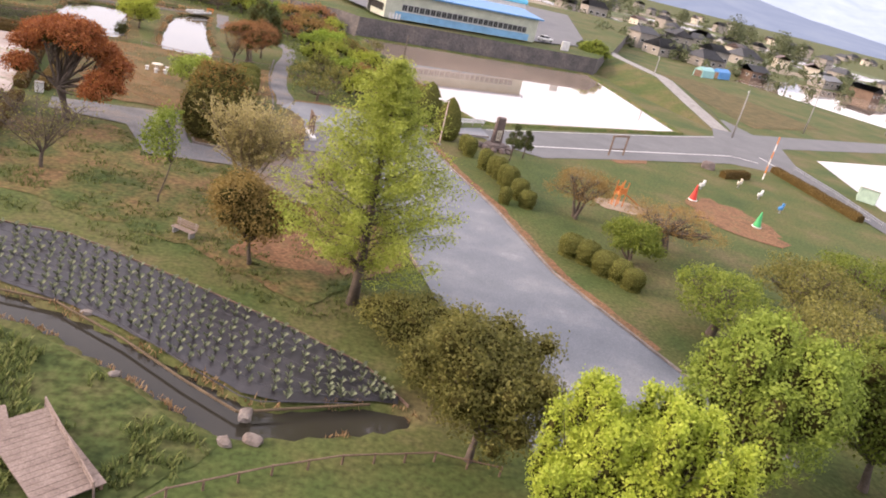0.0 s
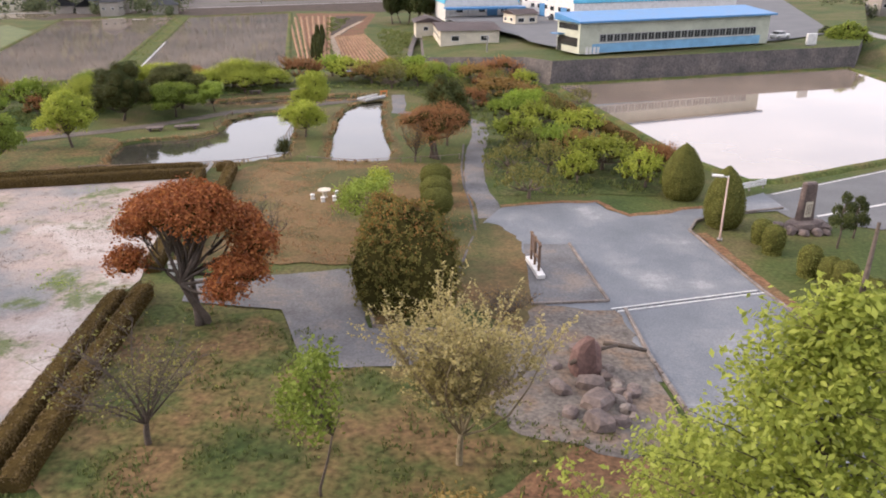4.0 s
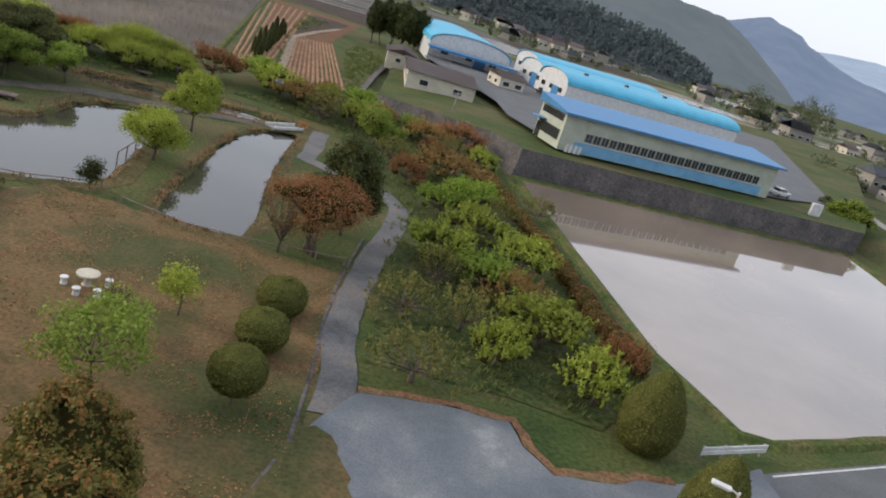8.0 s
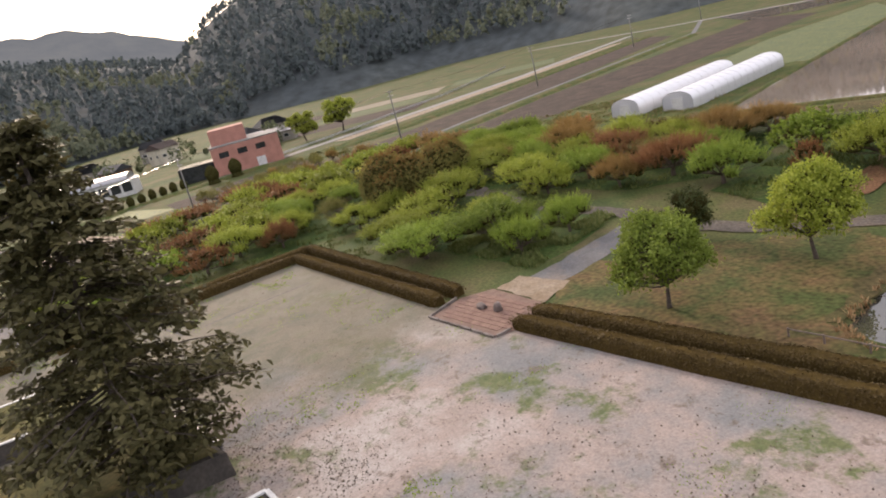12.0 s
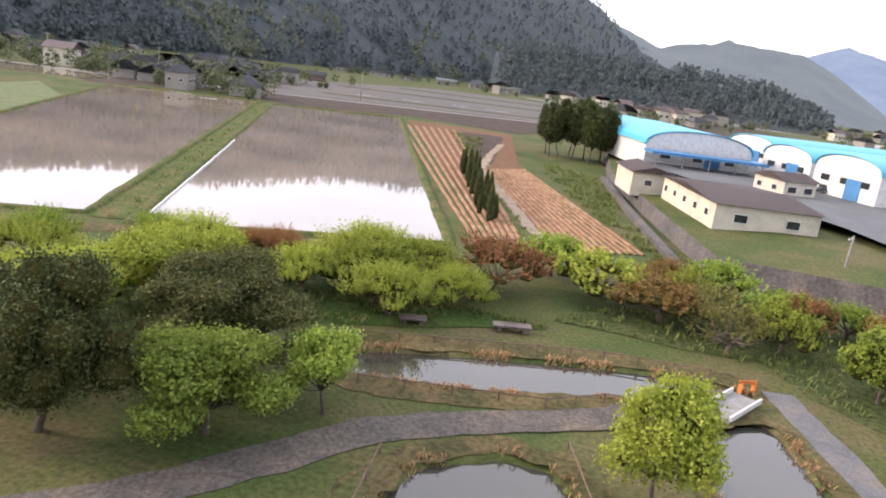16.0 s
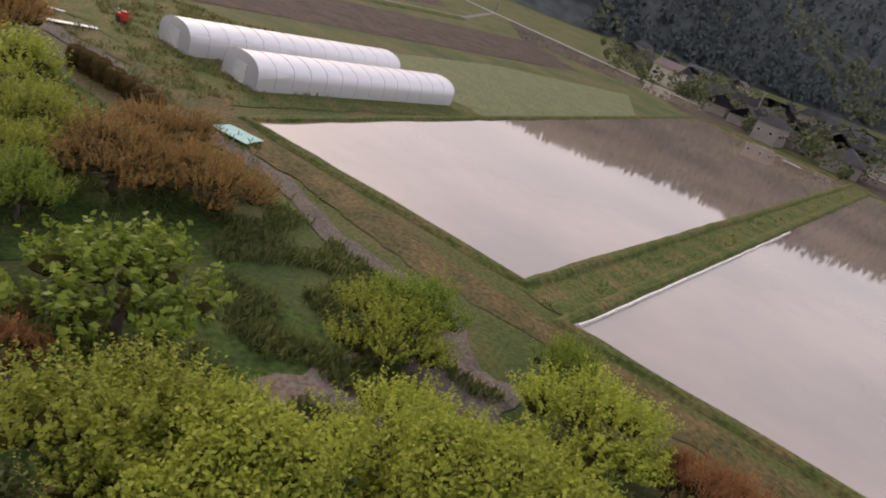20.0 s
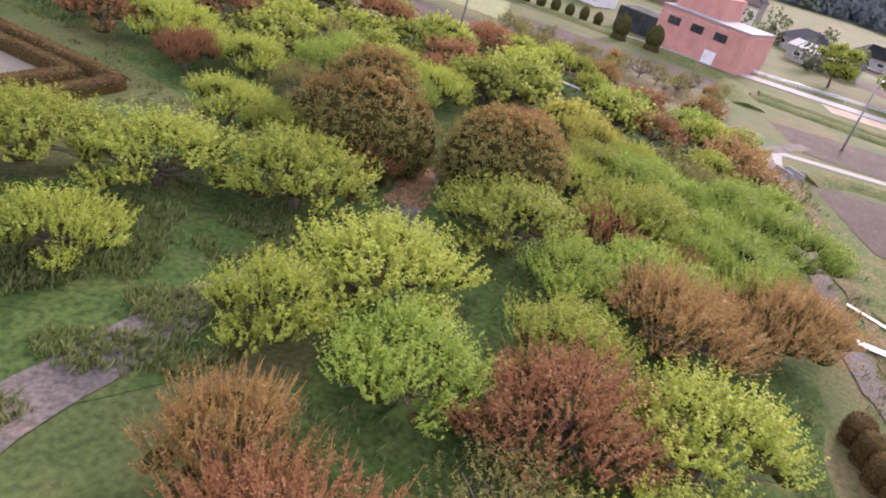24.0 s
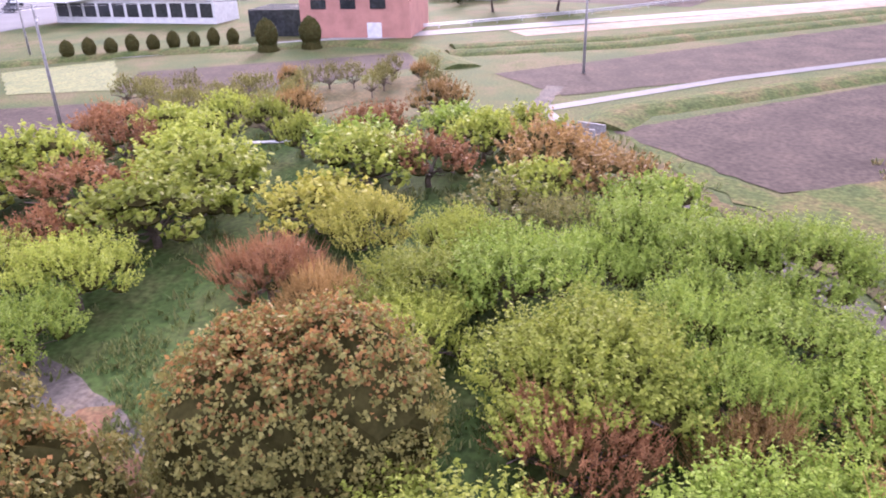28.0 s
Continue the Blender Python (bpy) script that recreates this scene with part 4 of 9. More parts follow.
for k, ((x0, y0), (x1, y1)) in enumerate(ROWS):
    n = 60
    pv, pf = [], []
    l = math.hypot(x1 - x0, y1 - y0)
    ux, uy = (x1 - x0) / l, (y1 - y0) / l
    for i in range(n + 1):
        t = i / n
        wide = 1.0 + (0.5 * t if k < 8 else 0.0)
        for q, h in ((-0.28, 0.03), (-0.10, 0.22), (0.10, 0.22), (0.28, 0.03)):
            w = 0.2 * noise.noise((i * 0.4, k, 0.0))
            pv.append((x0 + (x1 - x0) * t - uy * (q * wide + w), y0 + (y1 - y0) * t + ux * (q * wide + w), h * (0.8 + 0.5 * noise.noise((i * 0.6, k, 4))) + 0.02))
    for i in range(n):
        for q in range(3):
            pf.append((i * 4 + q, (i + 1) * 4 + q, (i + 1) * 4 + q + 1, i * 4 + q + 1))
    rows_v.append((pv, pf))
crop = empty("crop_rows", label="ridged rows of red soil and straw", category="crop rows", kind="structure")
for pv, pf in rows_v:
    part("ridge", mesh("ridge", pv, pf, M_STRAW), crop)

# terrace of the factory, with its wall
TERR = [(41.5, 175.6), (-13.0, 147.8), (-18.5, 156.2), (-38.0, 163.5), (-52.5, 224), (-62, 330), (140, 420), (80, 300), (52, 205)]


def terrace_z(x, y):
    return 2.0 + 1.9 * float(smoothstep(-30, -12, np.float64(x)))


tv = [(x, y, -0.3) for x, y in TERR] + [(x + 0.3, y + 0.6, terrace_z(x, y)) for x, y in TERR]
nT = len(TERR)
tf = [(i, (i + 1) % nT, nT + (i + 1) % nT, nT + i) for i in range(nT)]
bmT = bmesh.new()
vs = [bmT.verts.new(v) for v in tv]
for q in tf:
    bmT.faces.new([vs[i] for i in q])
bmT.faces.new(vs[nT:])
bmesh.ops.triangulate(bmT, faces=[bmT.faces[:][-1]])
bmesh.ops.recalc_face_normals(bmT, faces=bmT.faces[:])
meT = bpy.data.meshes.new("terrace")
bmT.to_mesh(meT)
bmT.free()
meT.materials.append(M_WALLST)
meT.materials.append(M_GRASS)
for p in meT.polygons:
    p.material_index = 1 if p.normal.z > 0.7 else 0
tagged(new("terrace", meT), "raised terrace held by a dark stone retaining wall", "terrace", kind="structure")
sheet("yard", [(-7.5, 158.8), (-18.5, 174.5), (-22, 186), (-30, 200), (-46, 225), (-50, 300), (60, 330), (44, 200), (30, 184)], 3.96, M_ROAD, "grey asphalt factory yard", "yard")

# ---- green bunds and plots of the western fields ----
WIDE = [(-2.6, 0.0), (-1.6, 0.35), (-0.5, 0.55), (0.7, 0.5), (1.7, 0.3), (2.6, 0.0)]
for pts, lb in (([(-167.5, 101.5), (-173.5, 104.5), (-180.3, 115.6), (-194.6, 138.0), (-243, 216)], "dark green grassy bund between ploughed field and lane"),
                ([(-190, 17), (-204.5, 41), (-213, 68), (-209, 79), (-194, 87)], "green grassy bank below the street"),
                ([(-208.5, 84), (-211.5, 93), (-216, 106), (-238, 141), (-262, 180), (-292, 224)], "broad green bank beside the sandy strip"),
                ([(-203.5, 84), (-206.5, 93), (-211, 107), (-234, 144), (-258, 184), (-288, 228)], "green slope at the edge of the bare field")):
    bank("bund", pts, WIDE, M_BUNDGREEN, lb, "bund", step=2.5, wobble=0.35)
sheet("field", [(-159.8, 49.8), (-162.9, 57.9), (-174.7, 53.1), (-170.7, 40.5)], 0.05, M_SOIL, "small dark ploughed plot beside the plum trees", "field", ragged=0.3)
sheet("field", [(-168, 57), (-166, 74), (-176, 79), (-178.5, 89), (-192, 85), (-178, 66), (-178.5, 54)], 0.053, M_DRYBANK, "weedy plot with rows of young trees", "field", ragged=0.5)
sheet("dry_strip", ribbon([(-90, 135), (-104, 130), (-111, 126.2), (-115.8, 123.4), (-124.4, 120.4), (-129.2, 117.3), (-150.6, 107.6), (-166.6, 101)], 1.4), 0.06, M_DRYBANK, "ochre dry grass along the farm track", "grass", ragged=0.45, step=0.8)
sheet("litter", ribbon([(-116.2, 89.6), (-119.2, 87.4), (-122.6, 85.8), (-126.5, 81)], 2.4), 0.074, M_LITTER, "reddish leaf litter on the path between two clipped domes", "leaf litter", kind="stuff", ragged=0.7, step=0.6)

sheet("rough_field", [(-117.5, 126.5), (-128, 120.5), (-150, 111.8), (-160, 116), (-157, 128), (-146, 146), (-138, 163), (-133, 160), (-120, 131.5)], 0.047, M_BUNDGREEN, "rough ochre and green weeds round the greenhouses", "grass", ragged=0.7)
# green bank beside the track
sheet("grass_bank", [(-141, 111.8), (-149, 110.5), (-155, 106.5), (-165.5, 103.2), (-152, 111.5), (-156, 121), (-147, 118), (-136, 117)], 0.052, M_BUNDGREEN, "dark green grass between field and track", "grass", ragged=0.6)
bank("plastic_edging", [(-86.7, 142.6), (-99, 169.6), (-111.7, 197.1)], [(-0.12, 0.0), (-0.09, 0.24), (0.09, 0.2), (0.12, 0.0)], M_WHITE, "white plastic sheet along the paddy's edge", "edging", step=2.0, wobble=0.12)
sheet("track", [(-81.4, 121.2), (-83.5, 127.2), (-83.1, 131.7), (-80.4, 134.4), (-77.9, 131.0), (-79.6, 127.2), (-76.9, 122.0), (-75.6, 119.2)], 0.072, M_DIRT, "muddy worn junction of the farm track", "track", ragged=0.6, step=0.8)
HILL_AZ = [-6, 0, 3, 6, 10, 20, 35, 50, 60, 68, 76, 80, 86, 91, 94, 98, 105, 120, 150, 180, 205]
HILL_EL = [1.0, 2.0, 3.4, 5.4, 6.6, 7.8, 8.0, 7.5, 6.6, 6.0, 6.0, 6.6, 6.8, 5.0, 2.6, 3.6, 4.6, 6.5, 8.5, 8.0, 5.0]
HILL_FOOT = [1300, 1250, 1150, 1050, 950, 720, 560, 430, 420, 470, 500, 480, 470, 480, 500, 520, 480, 420, 330, 330, 400]


def hill_point(az, s):
    """A point of the wooded hill: s 0 at the foot, 1 at the crest."""
    foot = float(np.interp(az, HILL_AZ, HILL_FOOT))
    crest = foot * 1.9
    r = foot + (crest - foot) * s
    top = crest * math.tan(radians(float(np.interp(az, HILL_AZ, HILL_EL)))) + 18
    a = radians(az)
    h = top * (1 - (1 - s) ** 1.7) if s <= 1 else top * max(0, 1 - (s - 1) * 1.2)
    wob = noise.fractal((math.sin(a) * r * 0.004, math.cos(a) * r * 0.004, 2.0), 1.0, 2.0, 4)
    h *= 1 + 0.10 * wob * min(1, s * 3)
    return -60 - math.sin(a) * r, 100 + math.cos(a) * r, h - 0.5


azs, ss = np.linspace(-6, 205, 150), np.linspace(0, 1.6, 22)
hv = np.array([hill_point(a, s) for a in azs for s in ss])
hi = np.arange(len(hv)).reshape(len(azs), len(ss))
hq = np.stack([hi[:-1, :-1], hi[:-1, 1:], hi[1:, 1:], hi[1:, :-1]], -1).reshape(-1, 4)
# The same haze tint is put into the ground colour between the trees.
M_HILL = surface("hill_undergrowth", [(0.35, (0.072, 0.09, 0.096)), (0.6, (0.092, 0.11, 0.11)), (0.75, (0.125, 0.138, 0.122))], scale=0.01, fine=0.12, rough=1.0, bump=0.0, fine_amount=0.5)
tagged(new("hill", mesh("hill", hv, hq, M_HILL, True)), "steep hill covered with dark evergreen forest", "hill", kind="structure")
rngw = np.random.default_rng(11)
woods = {False: ([], []), True: ([], [])}
for i in range(15000):
    az, s = rngw.uniform(-5, 200), rngw.random() ** 1.6 * 1.02
    x, y, h = hill_point(az, s)
    if (58 < az < 65 and s < 0.3 or 50 < az < 92 and s < 0.06) and s < 0.3 + 0.12 * noise.noise((az * 0.25, 0, 3)):
        continue
    pale = noise.fractal((x * 0.014, y * 0.014, 5.0), 1.0, 2.0, 3) + 0.25 * rngw.random() - 0.5 * s > 0.28
    wc, wn_ = woods[pale]
    hgt = rngw.uniform(7, 12)
    for j in range(15):
        q = rngw.random()
        ang = rngw.uniform(0, 6.283)
        rad = hgt * 0.28 * (1.05 - q)
        wc.append((x + rad * math.cos(ang), y + rad * math.sin(ang), h + hgt * (0.25 + 0.75 * q)))
        wn_.append((math.cos(ang), math.sin(ang), 0.6))
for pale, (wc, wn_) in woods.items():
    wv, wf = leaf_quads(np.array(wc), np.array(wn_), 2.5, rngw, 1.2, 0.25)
    tagged(new("forest", mesh("forest", wv, wf, L_WOODSPALE if pale else L_HAZEWOODS)), "patches of pale young trees on the hillside" if pale else "dense dark evergreen forest on the hillside", "forest", kind="stuff")


# low wooded spur before the ridges
def spur_point(az, q):
    """A point of the low spur: q 0 at its foot, 1 at its crest."""
    r = 640 + 150 * q
    top = float(np.interp(az, [-13, -11, -8, -4, 0, 4, 8, 12], [0, 12, 26, 32, 35, 38, 40, 36]))
    a = radians(az)
    return -60 - math.sin(a) * r, 100 + math.cos(a) * r, top * (1 - (1 - min(q, 1)) ** 1.6) * (1 if q <= 1 else 1.6 - 0.6 * q) * (1 + 0.12 * noise.noise((az * 0.8, q * 2, 7))) - 0.4


sv_ = np.array([spur_point(a, q) for a in np.linspace(-13, 12, 50) for q in np.linspace(0, 1.5, 12)])
si_ = np.arange(len(sv_)).reshape(50, 12)
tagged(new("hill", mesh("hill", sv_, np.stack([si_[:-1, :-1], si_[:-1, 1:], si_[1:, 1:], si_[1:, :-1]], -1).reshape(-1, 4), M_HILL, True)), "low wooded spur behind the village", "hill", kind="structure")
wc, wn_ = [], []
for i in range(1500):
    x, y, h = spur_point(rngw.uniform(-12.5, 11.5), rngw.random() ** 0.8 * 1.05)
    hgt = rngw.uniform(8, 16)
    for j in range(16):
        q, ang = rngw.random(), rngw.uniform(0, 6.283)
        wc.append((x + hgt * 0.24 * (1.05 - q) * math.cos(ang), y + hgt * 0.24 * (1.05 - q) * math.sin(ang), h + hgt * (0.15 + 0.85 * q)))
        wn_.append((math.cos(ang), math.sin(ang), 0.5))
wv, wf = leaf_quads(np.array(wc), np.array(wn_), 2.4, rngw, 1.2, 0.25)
tagged(new("forest", mesh("forest", wv, wf, L_HAZEWOODS)), "dark cedars on the low spur behind the village", "forest", kind="stuff")


def ridge(name, r, prof, mat, label, base=-5):
    az = np.linspace(prof[0][0], prof[-1][0], 160)
    el = np.interp(az, [p[0] for p in prof], [p[1] for p in prof])
    v = []
    for a, e in zip(az, el):
        e = e * (1 + 0.05 * noise.fractal((a * 0.6, r * 0.001, 0), 1.0, 2.0, 5))
        ar = radians(a)
        for k in range(7):
            t = k / 6
            rr = r * (1 + 0.35 * t + 0.03 * noise.noise((a * 0.35, t * 3, r)))
            top = r * 1.35 * math.tan(radians(e)) + 18
            v.append((-30 - math.sin(ar) * rr, 90 + math.cos(ar) * rr, base + (top - base) * t ** 0.8))
    i = np.arange(len(v)).reshape(-1, 7)
    q = np.stack([i[:-1, :-1], i[1:, :-1], i[1:, 1:], i[:-1, 1:]], -1).reshape(-1, 4)
    tagged(new(name, mesh(name, np.array(v), q, mat, True)), label, "backdrop", kind="structure")


# Haze is put into col; the ridge emits it, unlit by the sun.
def haze_glow_mat(name, col):
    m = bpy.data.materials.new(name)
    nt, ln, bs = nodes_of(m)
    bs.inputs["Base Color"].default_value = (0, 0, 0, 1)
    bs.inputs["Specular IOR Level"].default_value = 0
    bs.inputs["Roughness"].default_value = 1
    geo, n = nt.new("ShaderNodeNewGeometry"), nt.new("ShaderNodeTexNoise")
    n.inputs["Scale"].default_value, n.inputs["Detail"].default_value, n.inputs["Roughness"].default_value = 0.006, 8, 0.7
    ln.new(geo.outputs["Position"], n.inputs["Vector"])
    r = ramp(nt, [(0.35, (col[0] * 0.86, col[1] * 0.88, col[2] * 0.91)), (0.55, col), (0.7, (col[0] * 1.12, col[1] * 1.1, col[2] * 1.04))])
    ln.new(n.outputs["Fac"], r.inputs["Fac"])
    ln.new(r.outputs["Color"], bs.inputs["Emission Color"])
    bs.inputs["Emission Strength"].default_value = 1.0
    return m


# Farther ridges get paler, bluer emission in place of air haze.
ridge("backdrop_ridge", 1500, [(-16, -1.2), (-13.5, 0.6), (-11.5, 1.9), (-9.6, 3.1), (-8.2, 3.5), (-6, 3.9), (-3, 4.1), (-1, 3.6), (1.5, 3.2), (5, 4.4), (9, 5.2)], haze_glow_mat("olive_wooded_ridge", (0.165, 0.185, 0.19)), "olive-grey wooded ridge in the distance, coloured with haze")
ridge("backdrop_ridge", 2100, [(-44, -0.8), (-34, 0.3), (-27, 0.9), (-22, 1.5), (-20, 1.9), (-17.5, 2.2), (-15, 3.0), (-13, 3.9), (-10.8, 4.5), (-9.2, 4.0), (-7, 3.2), (-3, 2.4)], haze_glow_mat("blue_wooded_ridge", (0.22, 0.265, 0.345)), "wooded ridge with a rounded peak, coloured with blue haze")
ridge("backdrop_ridge", 3000, [(-190, 5.0), (-150, 6.0), (-120, 5.0), (-90, 4.5), (-70, 5.5), (-50, 4.6), (-42, 3.0), (-36, 2.6), (-32, 3.1), (-27, 3.7), (-22, 3.4), (-18, 3.6), (-14, 3.2), (-8, 2.4), (4, 1.6)], haze_glow_mat("pale_blue_ridge", (0.42, 0.49, 0.58)), "mountains at the valley's end, coloured with pale blue haze")
ridge("backdrop_ridge", 2600, [(88, 3), (93, 5), (98, 6.4), (103, 6.8), (112, 6.0), (130, 5), (175, 5)], haze_glow_mat("grey_hazy_ridge", (0.16, 0.17, 0.175)), "mountain ridge behind the hill, coloured with grey haze")
# ---- plants ----
def limb(a, b, r0, r1, rng, bend=0.15, n=4):
    a, b = Vector(a), Vector(b)
    l = (b - a).length
    off = Vector(rng.normal(0, bend * l, 3))
    pts = [a.lerp(b, i / n) + off * math.sin(math.pi * i / n) * 0.5 for i in range(n + 1)]
    return tube(pts, [r0 + (r1 - r0) * i / n for i in range(n + 1)], 5)


def tree_meshes(rng, trunk, blobs, n, leaf, size, per=5, spread=0.22, core=0.0, bark=None, branches=1.0, wild=0.7, shell=0.3, stems=1, aspect=1.5, low=-0.75):
    """Trunk and crown of a tree; trunk is (height, radius); blobs are crown masses."""
    th, tr = trunk
    pieces = []
    for s in range(stems):
        lean = Vector((rng.normal(0, 0.12), rng.normal(0, 0.12), 0)) * th * (1 if stems == 1 else 2.2)
        top = Vector((0, 0, th)) + lean
        base = Vector((rng.normal(0, tr), rng.normal(0, tr), 0)) if stems > 1 else Vector()
        pieces.append(tube([base + Vector((0, 0, -0.3)), base + Vector((0, 0, th * 0.15)), base.lerp(top, 0.6), top], [tr * 1.35, tr, tr * 0.8, tr * 0.6], 8))
        for i, b in enumerate(blobs):
            if stems > 1 and i % stems != s:
                continue
            c = Vector(b[:3])
            pieces.append(limb(top, c, tr * 0.5, tr * 0.15, rng))
            for _ in range(int(4 * branches)):
                d = rng.normal(0, 1, 3)
                d /= np.linalg.norm(d)
                d[2] = abs(d[2])
                pieces.append(limb(top.lerp(c, rng.uniform(0.4, 1)), c + Vector(d * np.array(b[3:]) * 0.85), tr * 0.18, tr * 0.04, rng, n=3))
    tv_, tf_ = joined(pieces)
    c, nn = blob_points(rng, blobs, n, shell, low)
    c, nn = clump(c, nn, rng, per, spread)
    lv, lf = leaf_quads(c, nn, size, rng, aspect, wild)
    out = [mesh("trunk", tv_, tf_, bark or M_BARK, True), mesh("crown", lv, lf, leaf)]
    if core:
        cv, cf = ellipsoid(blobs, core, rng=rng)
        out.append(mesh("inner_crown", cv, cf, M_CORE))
    return out


def plant(name, meshes, x, y, z=0.0, rz=0.0, label="", category="tree", group=""):
    top = empty(name, x, y, z, rz, label, category, group)
    for me in meshes:
        part(me.name.split(".")[0], me, top)
    return top


def again(top, x, y, sx=1.0, sz=1.0, rz=0.0, z=0.0):
    return copy_thing(top, Matrix.LocRotScale((x, y, z), Euler((0, 0, radians(rz))), (sx, sx, sz)))


def bumpy(cx, cy, cz, rx, ry, rz, n, rng, small=0.5, reach=0.72, tall=1.0):
    """A crown of many masses that fill an ellipsoid."""
    out = [(cx, cy, cz, rx * 0.72, ry * 0.72, rz * 0.72)]
    for _ in range(n):
        d = rng.normal(0, 1, 3)
        d /= np.linalg.norm(d)
        if d[2] < -0.5:
            d[2] *= -1
        q = rng.uniform(0.5, reach)
        k = small * rng.uniform(0.7, 1.25)
        out.append((cx + d[0] * rx * q, cy + d[1] * ry * q, cz + d[2] * rz * q, rx * k / tall ** 0.5, ry * k / tall ** 0.5, rz * k * tall))
    return out


# plum trees of the orchard: low, wide crowns with upright spring shoots
def plum_meshes(rng, leaf, width=5.0, height=3.2, shoots=230, per=8, size=0.15, shoot=0.55, twigs=False, pads=19, bare=False):
    """A low tree whose spreading limbs each carry a tuft of upright shoots, with dark gaps between the tufts."""
    pieces = [tube([(0, 0, -0.3), (0.05, 0, 0.4), (0, 0.05, 0.8)], [0.17, 0.14, 0.12], 7)]
    for i in range(7):
        a = 6.283 * i / 7 + rng.uniform(-0.3, 0.3)
        r = width * rng.uniform(0.25, 0.42)
        e = Vector((r * math.cos(a), r * math.sin(a), height * rng.uniform(0.42, 0.58)))
        pieces.append(limb((0, 0.05, 0.75), e, 0.08, 0.025, rng, 0.2))
    k = np.arange(pads)
    pr = np.sqrt((k + 0.4) / pads) * rng.uniform(0.85, 1.1, pads)
    pa = k * 2.39996 + rng.uniform(-0.35, 0.35, pads)
    pz = height * (0.70 - 0.36 * pr ** 2.0) + rng.normal(0, 0.2, pads)
    pc = np.stack([pr * np.cos(pa) * width * 0.43, pr * np.sin(pa) * width * 0.43, pz], 1)
    size_p = width * 0.135 * rng.uniform(0.72, 1.25, pads)
    for c in pc:
        pieces.append(limb((c[0] * 0.3, c[1] * 0.3, 0.9), (c[0], c[1], c[2] - 0.25), 0.035, 0.012, rng, 0.12, 3))
    j = rng.choice(pads, shoots, p=size_p ** 2 / (size_p ** 2).sum())
    d = rng.normal(0, 1, (shoots, 3))
    d /= np.linalg.norm(d, axis=1)[:, None]
    d[:, 2] = np.where(d[:, 2] < -0.25, -d[:, 2], d[:, 2])
    base = pc[j] + d * size_p[j][:, None] * np.array([1.0, 1.0, 0.55]) * rng.uniform(0.55, 1.0, shoots)[:, None]
    away = pc[j] / (width * 0.45)
    way = np.stack([d[:, 0] * 0.3 + away[:, 0] * 0.35, d[:, 1] * 0.3 + away[:, 1] * 0.35, 0.9 + 0 * d[:, 2]], 1) + rng.normal(0, 0.12, (shoots, 3))
    way /= np.linalg.norm(way, axis=1)[:, None]
    ln_ = shoot * 0.85 * rng.uniform(0.5, 1.3, shoots)
    t = rng.random((shoots, per))
    c = base[:, None] + way[:, None] * (t * ln_[:, None])[..., None] + rng.normal(0, 0.030, (shoots, per, 3))
    c[..., 2] = np.maximum(c[..., 2], 0.35)
    nn = np.repeat(d * 0.8 + np.array([0, 0, 0.6]), per, 0)
    lv, lf = leaf_quads(c.reshape(-1, 3), nn, size, rng, 1.7, 0.7)
    if twigs:
        q = np.stack([-d[:, 1], d[:, 0], 0 * d[:, 0]], 1) * 0.017
        e = base + way * (ln_ * 1.25)[:, None]
        sv = np.stack([base - q, base + q, e + q * 0.4, e - q * 0.4], 1).reshape(-1, 3)
        lf = np.concatenate([lf, np.arange(4 * shoots).reshape(-1, 4) + len(lv)])
        lv = np.concatenate([lv, sv])
    # Dark bodies in the tufts take the place of deep crown shade.
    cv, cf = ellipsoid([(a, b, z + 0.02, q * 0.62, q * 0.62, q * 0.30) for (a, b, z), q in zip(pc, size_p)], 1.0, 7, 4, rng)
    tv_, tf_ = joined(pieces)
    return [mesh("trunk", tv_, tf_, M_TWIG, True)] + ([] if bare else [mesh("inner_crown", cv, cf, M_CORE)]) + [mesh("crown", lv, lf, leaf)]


PLUM_KINDS = {
    "y": (L_LIME, "low spreading plum tree in fresh yellow-green leaf"), "g": (L_GREEN, "low spreading plum tree in green spring leaf"),
    "Y": (L_YELLOW, "low plum tree with bright yellow young leaves"), "r": (L_RED, "red-leaved plum tree with fine upright twigs"),
    "o": (L_ORANGE, "orange-brown budding plum tree"), "b": (L_OLIVE, "thin olive-brown budding plum tree")}
PLUMS = {}


WEST_PATH = [(-13.8, 81.5), (-14.6, 85.4), (-16.1, 89.3), (-17.3, 95.0), (-18.3, 102.6), (-18.9, 110.4), (-20.1, 116.7), (-22.5, 119.7), (-27.5, 121), (-32.2, 122.5), (-33.6, 128.5), (-35.6, 135.4)]
RED_ROW = [(3.2, 98), (0.5, 103.5), (-1.7, 108.2), (-5.3, 118.2), (-10.0, 128.1), (-15.5, 141)]


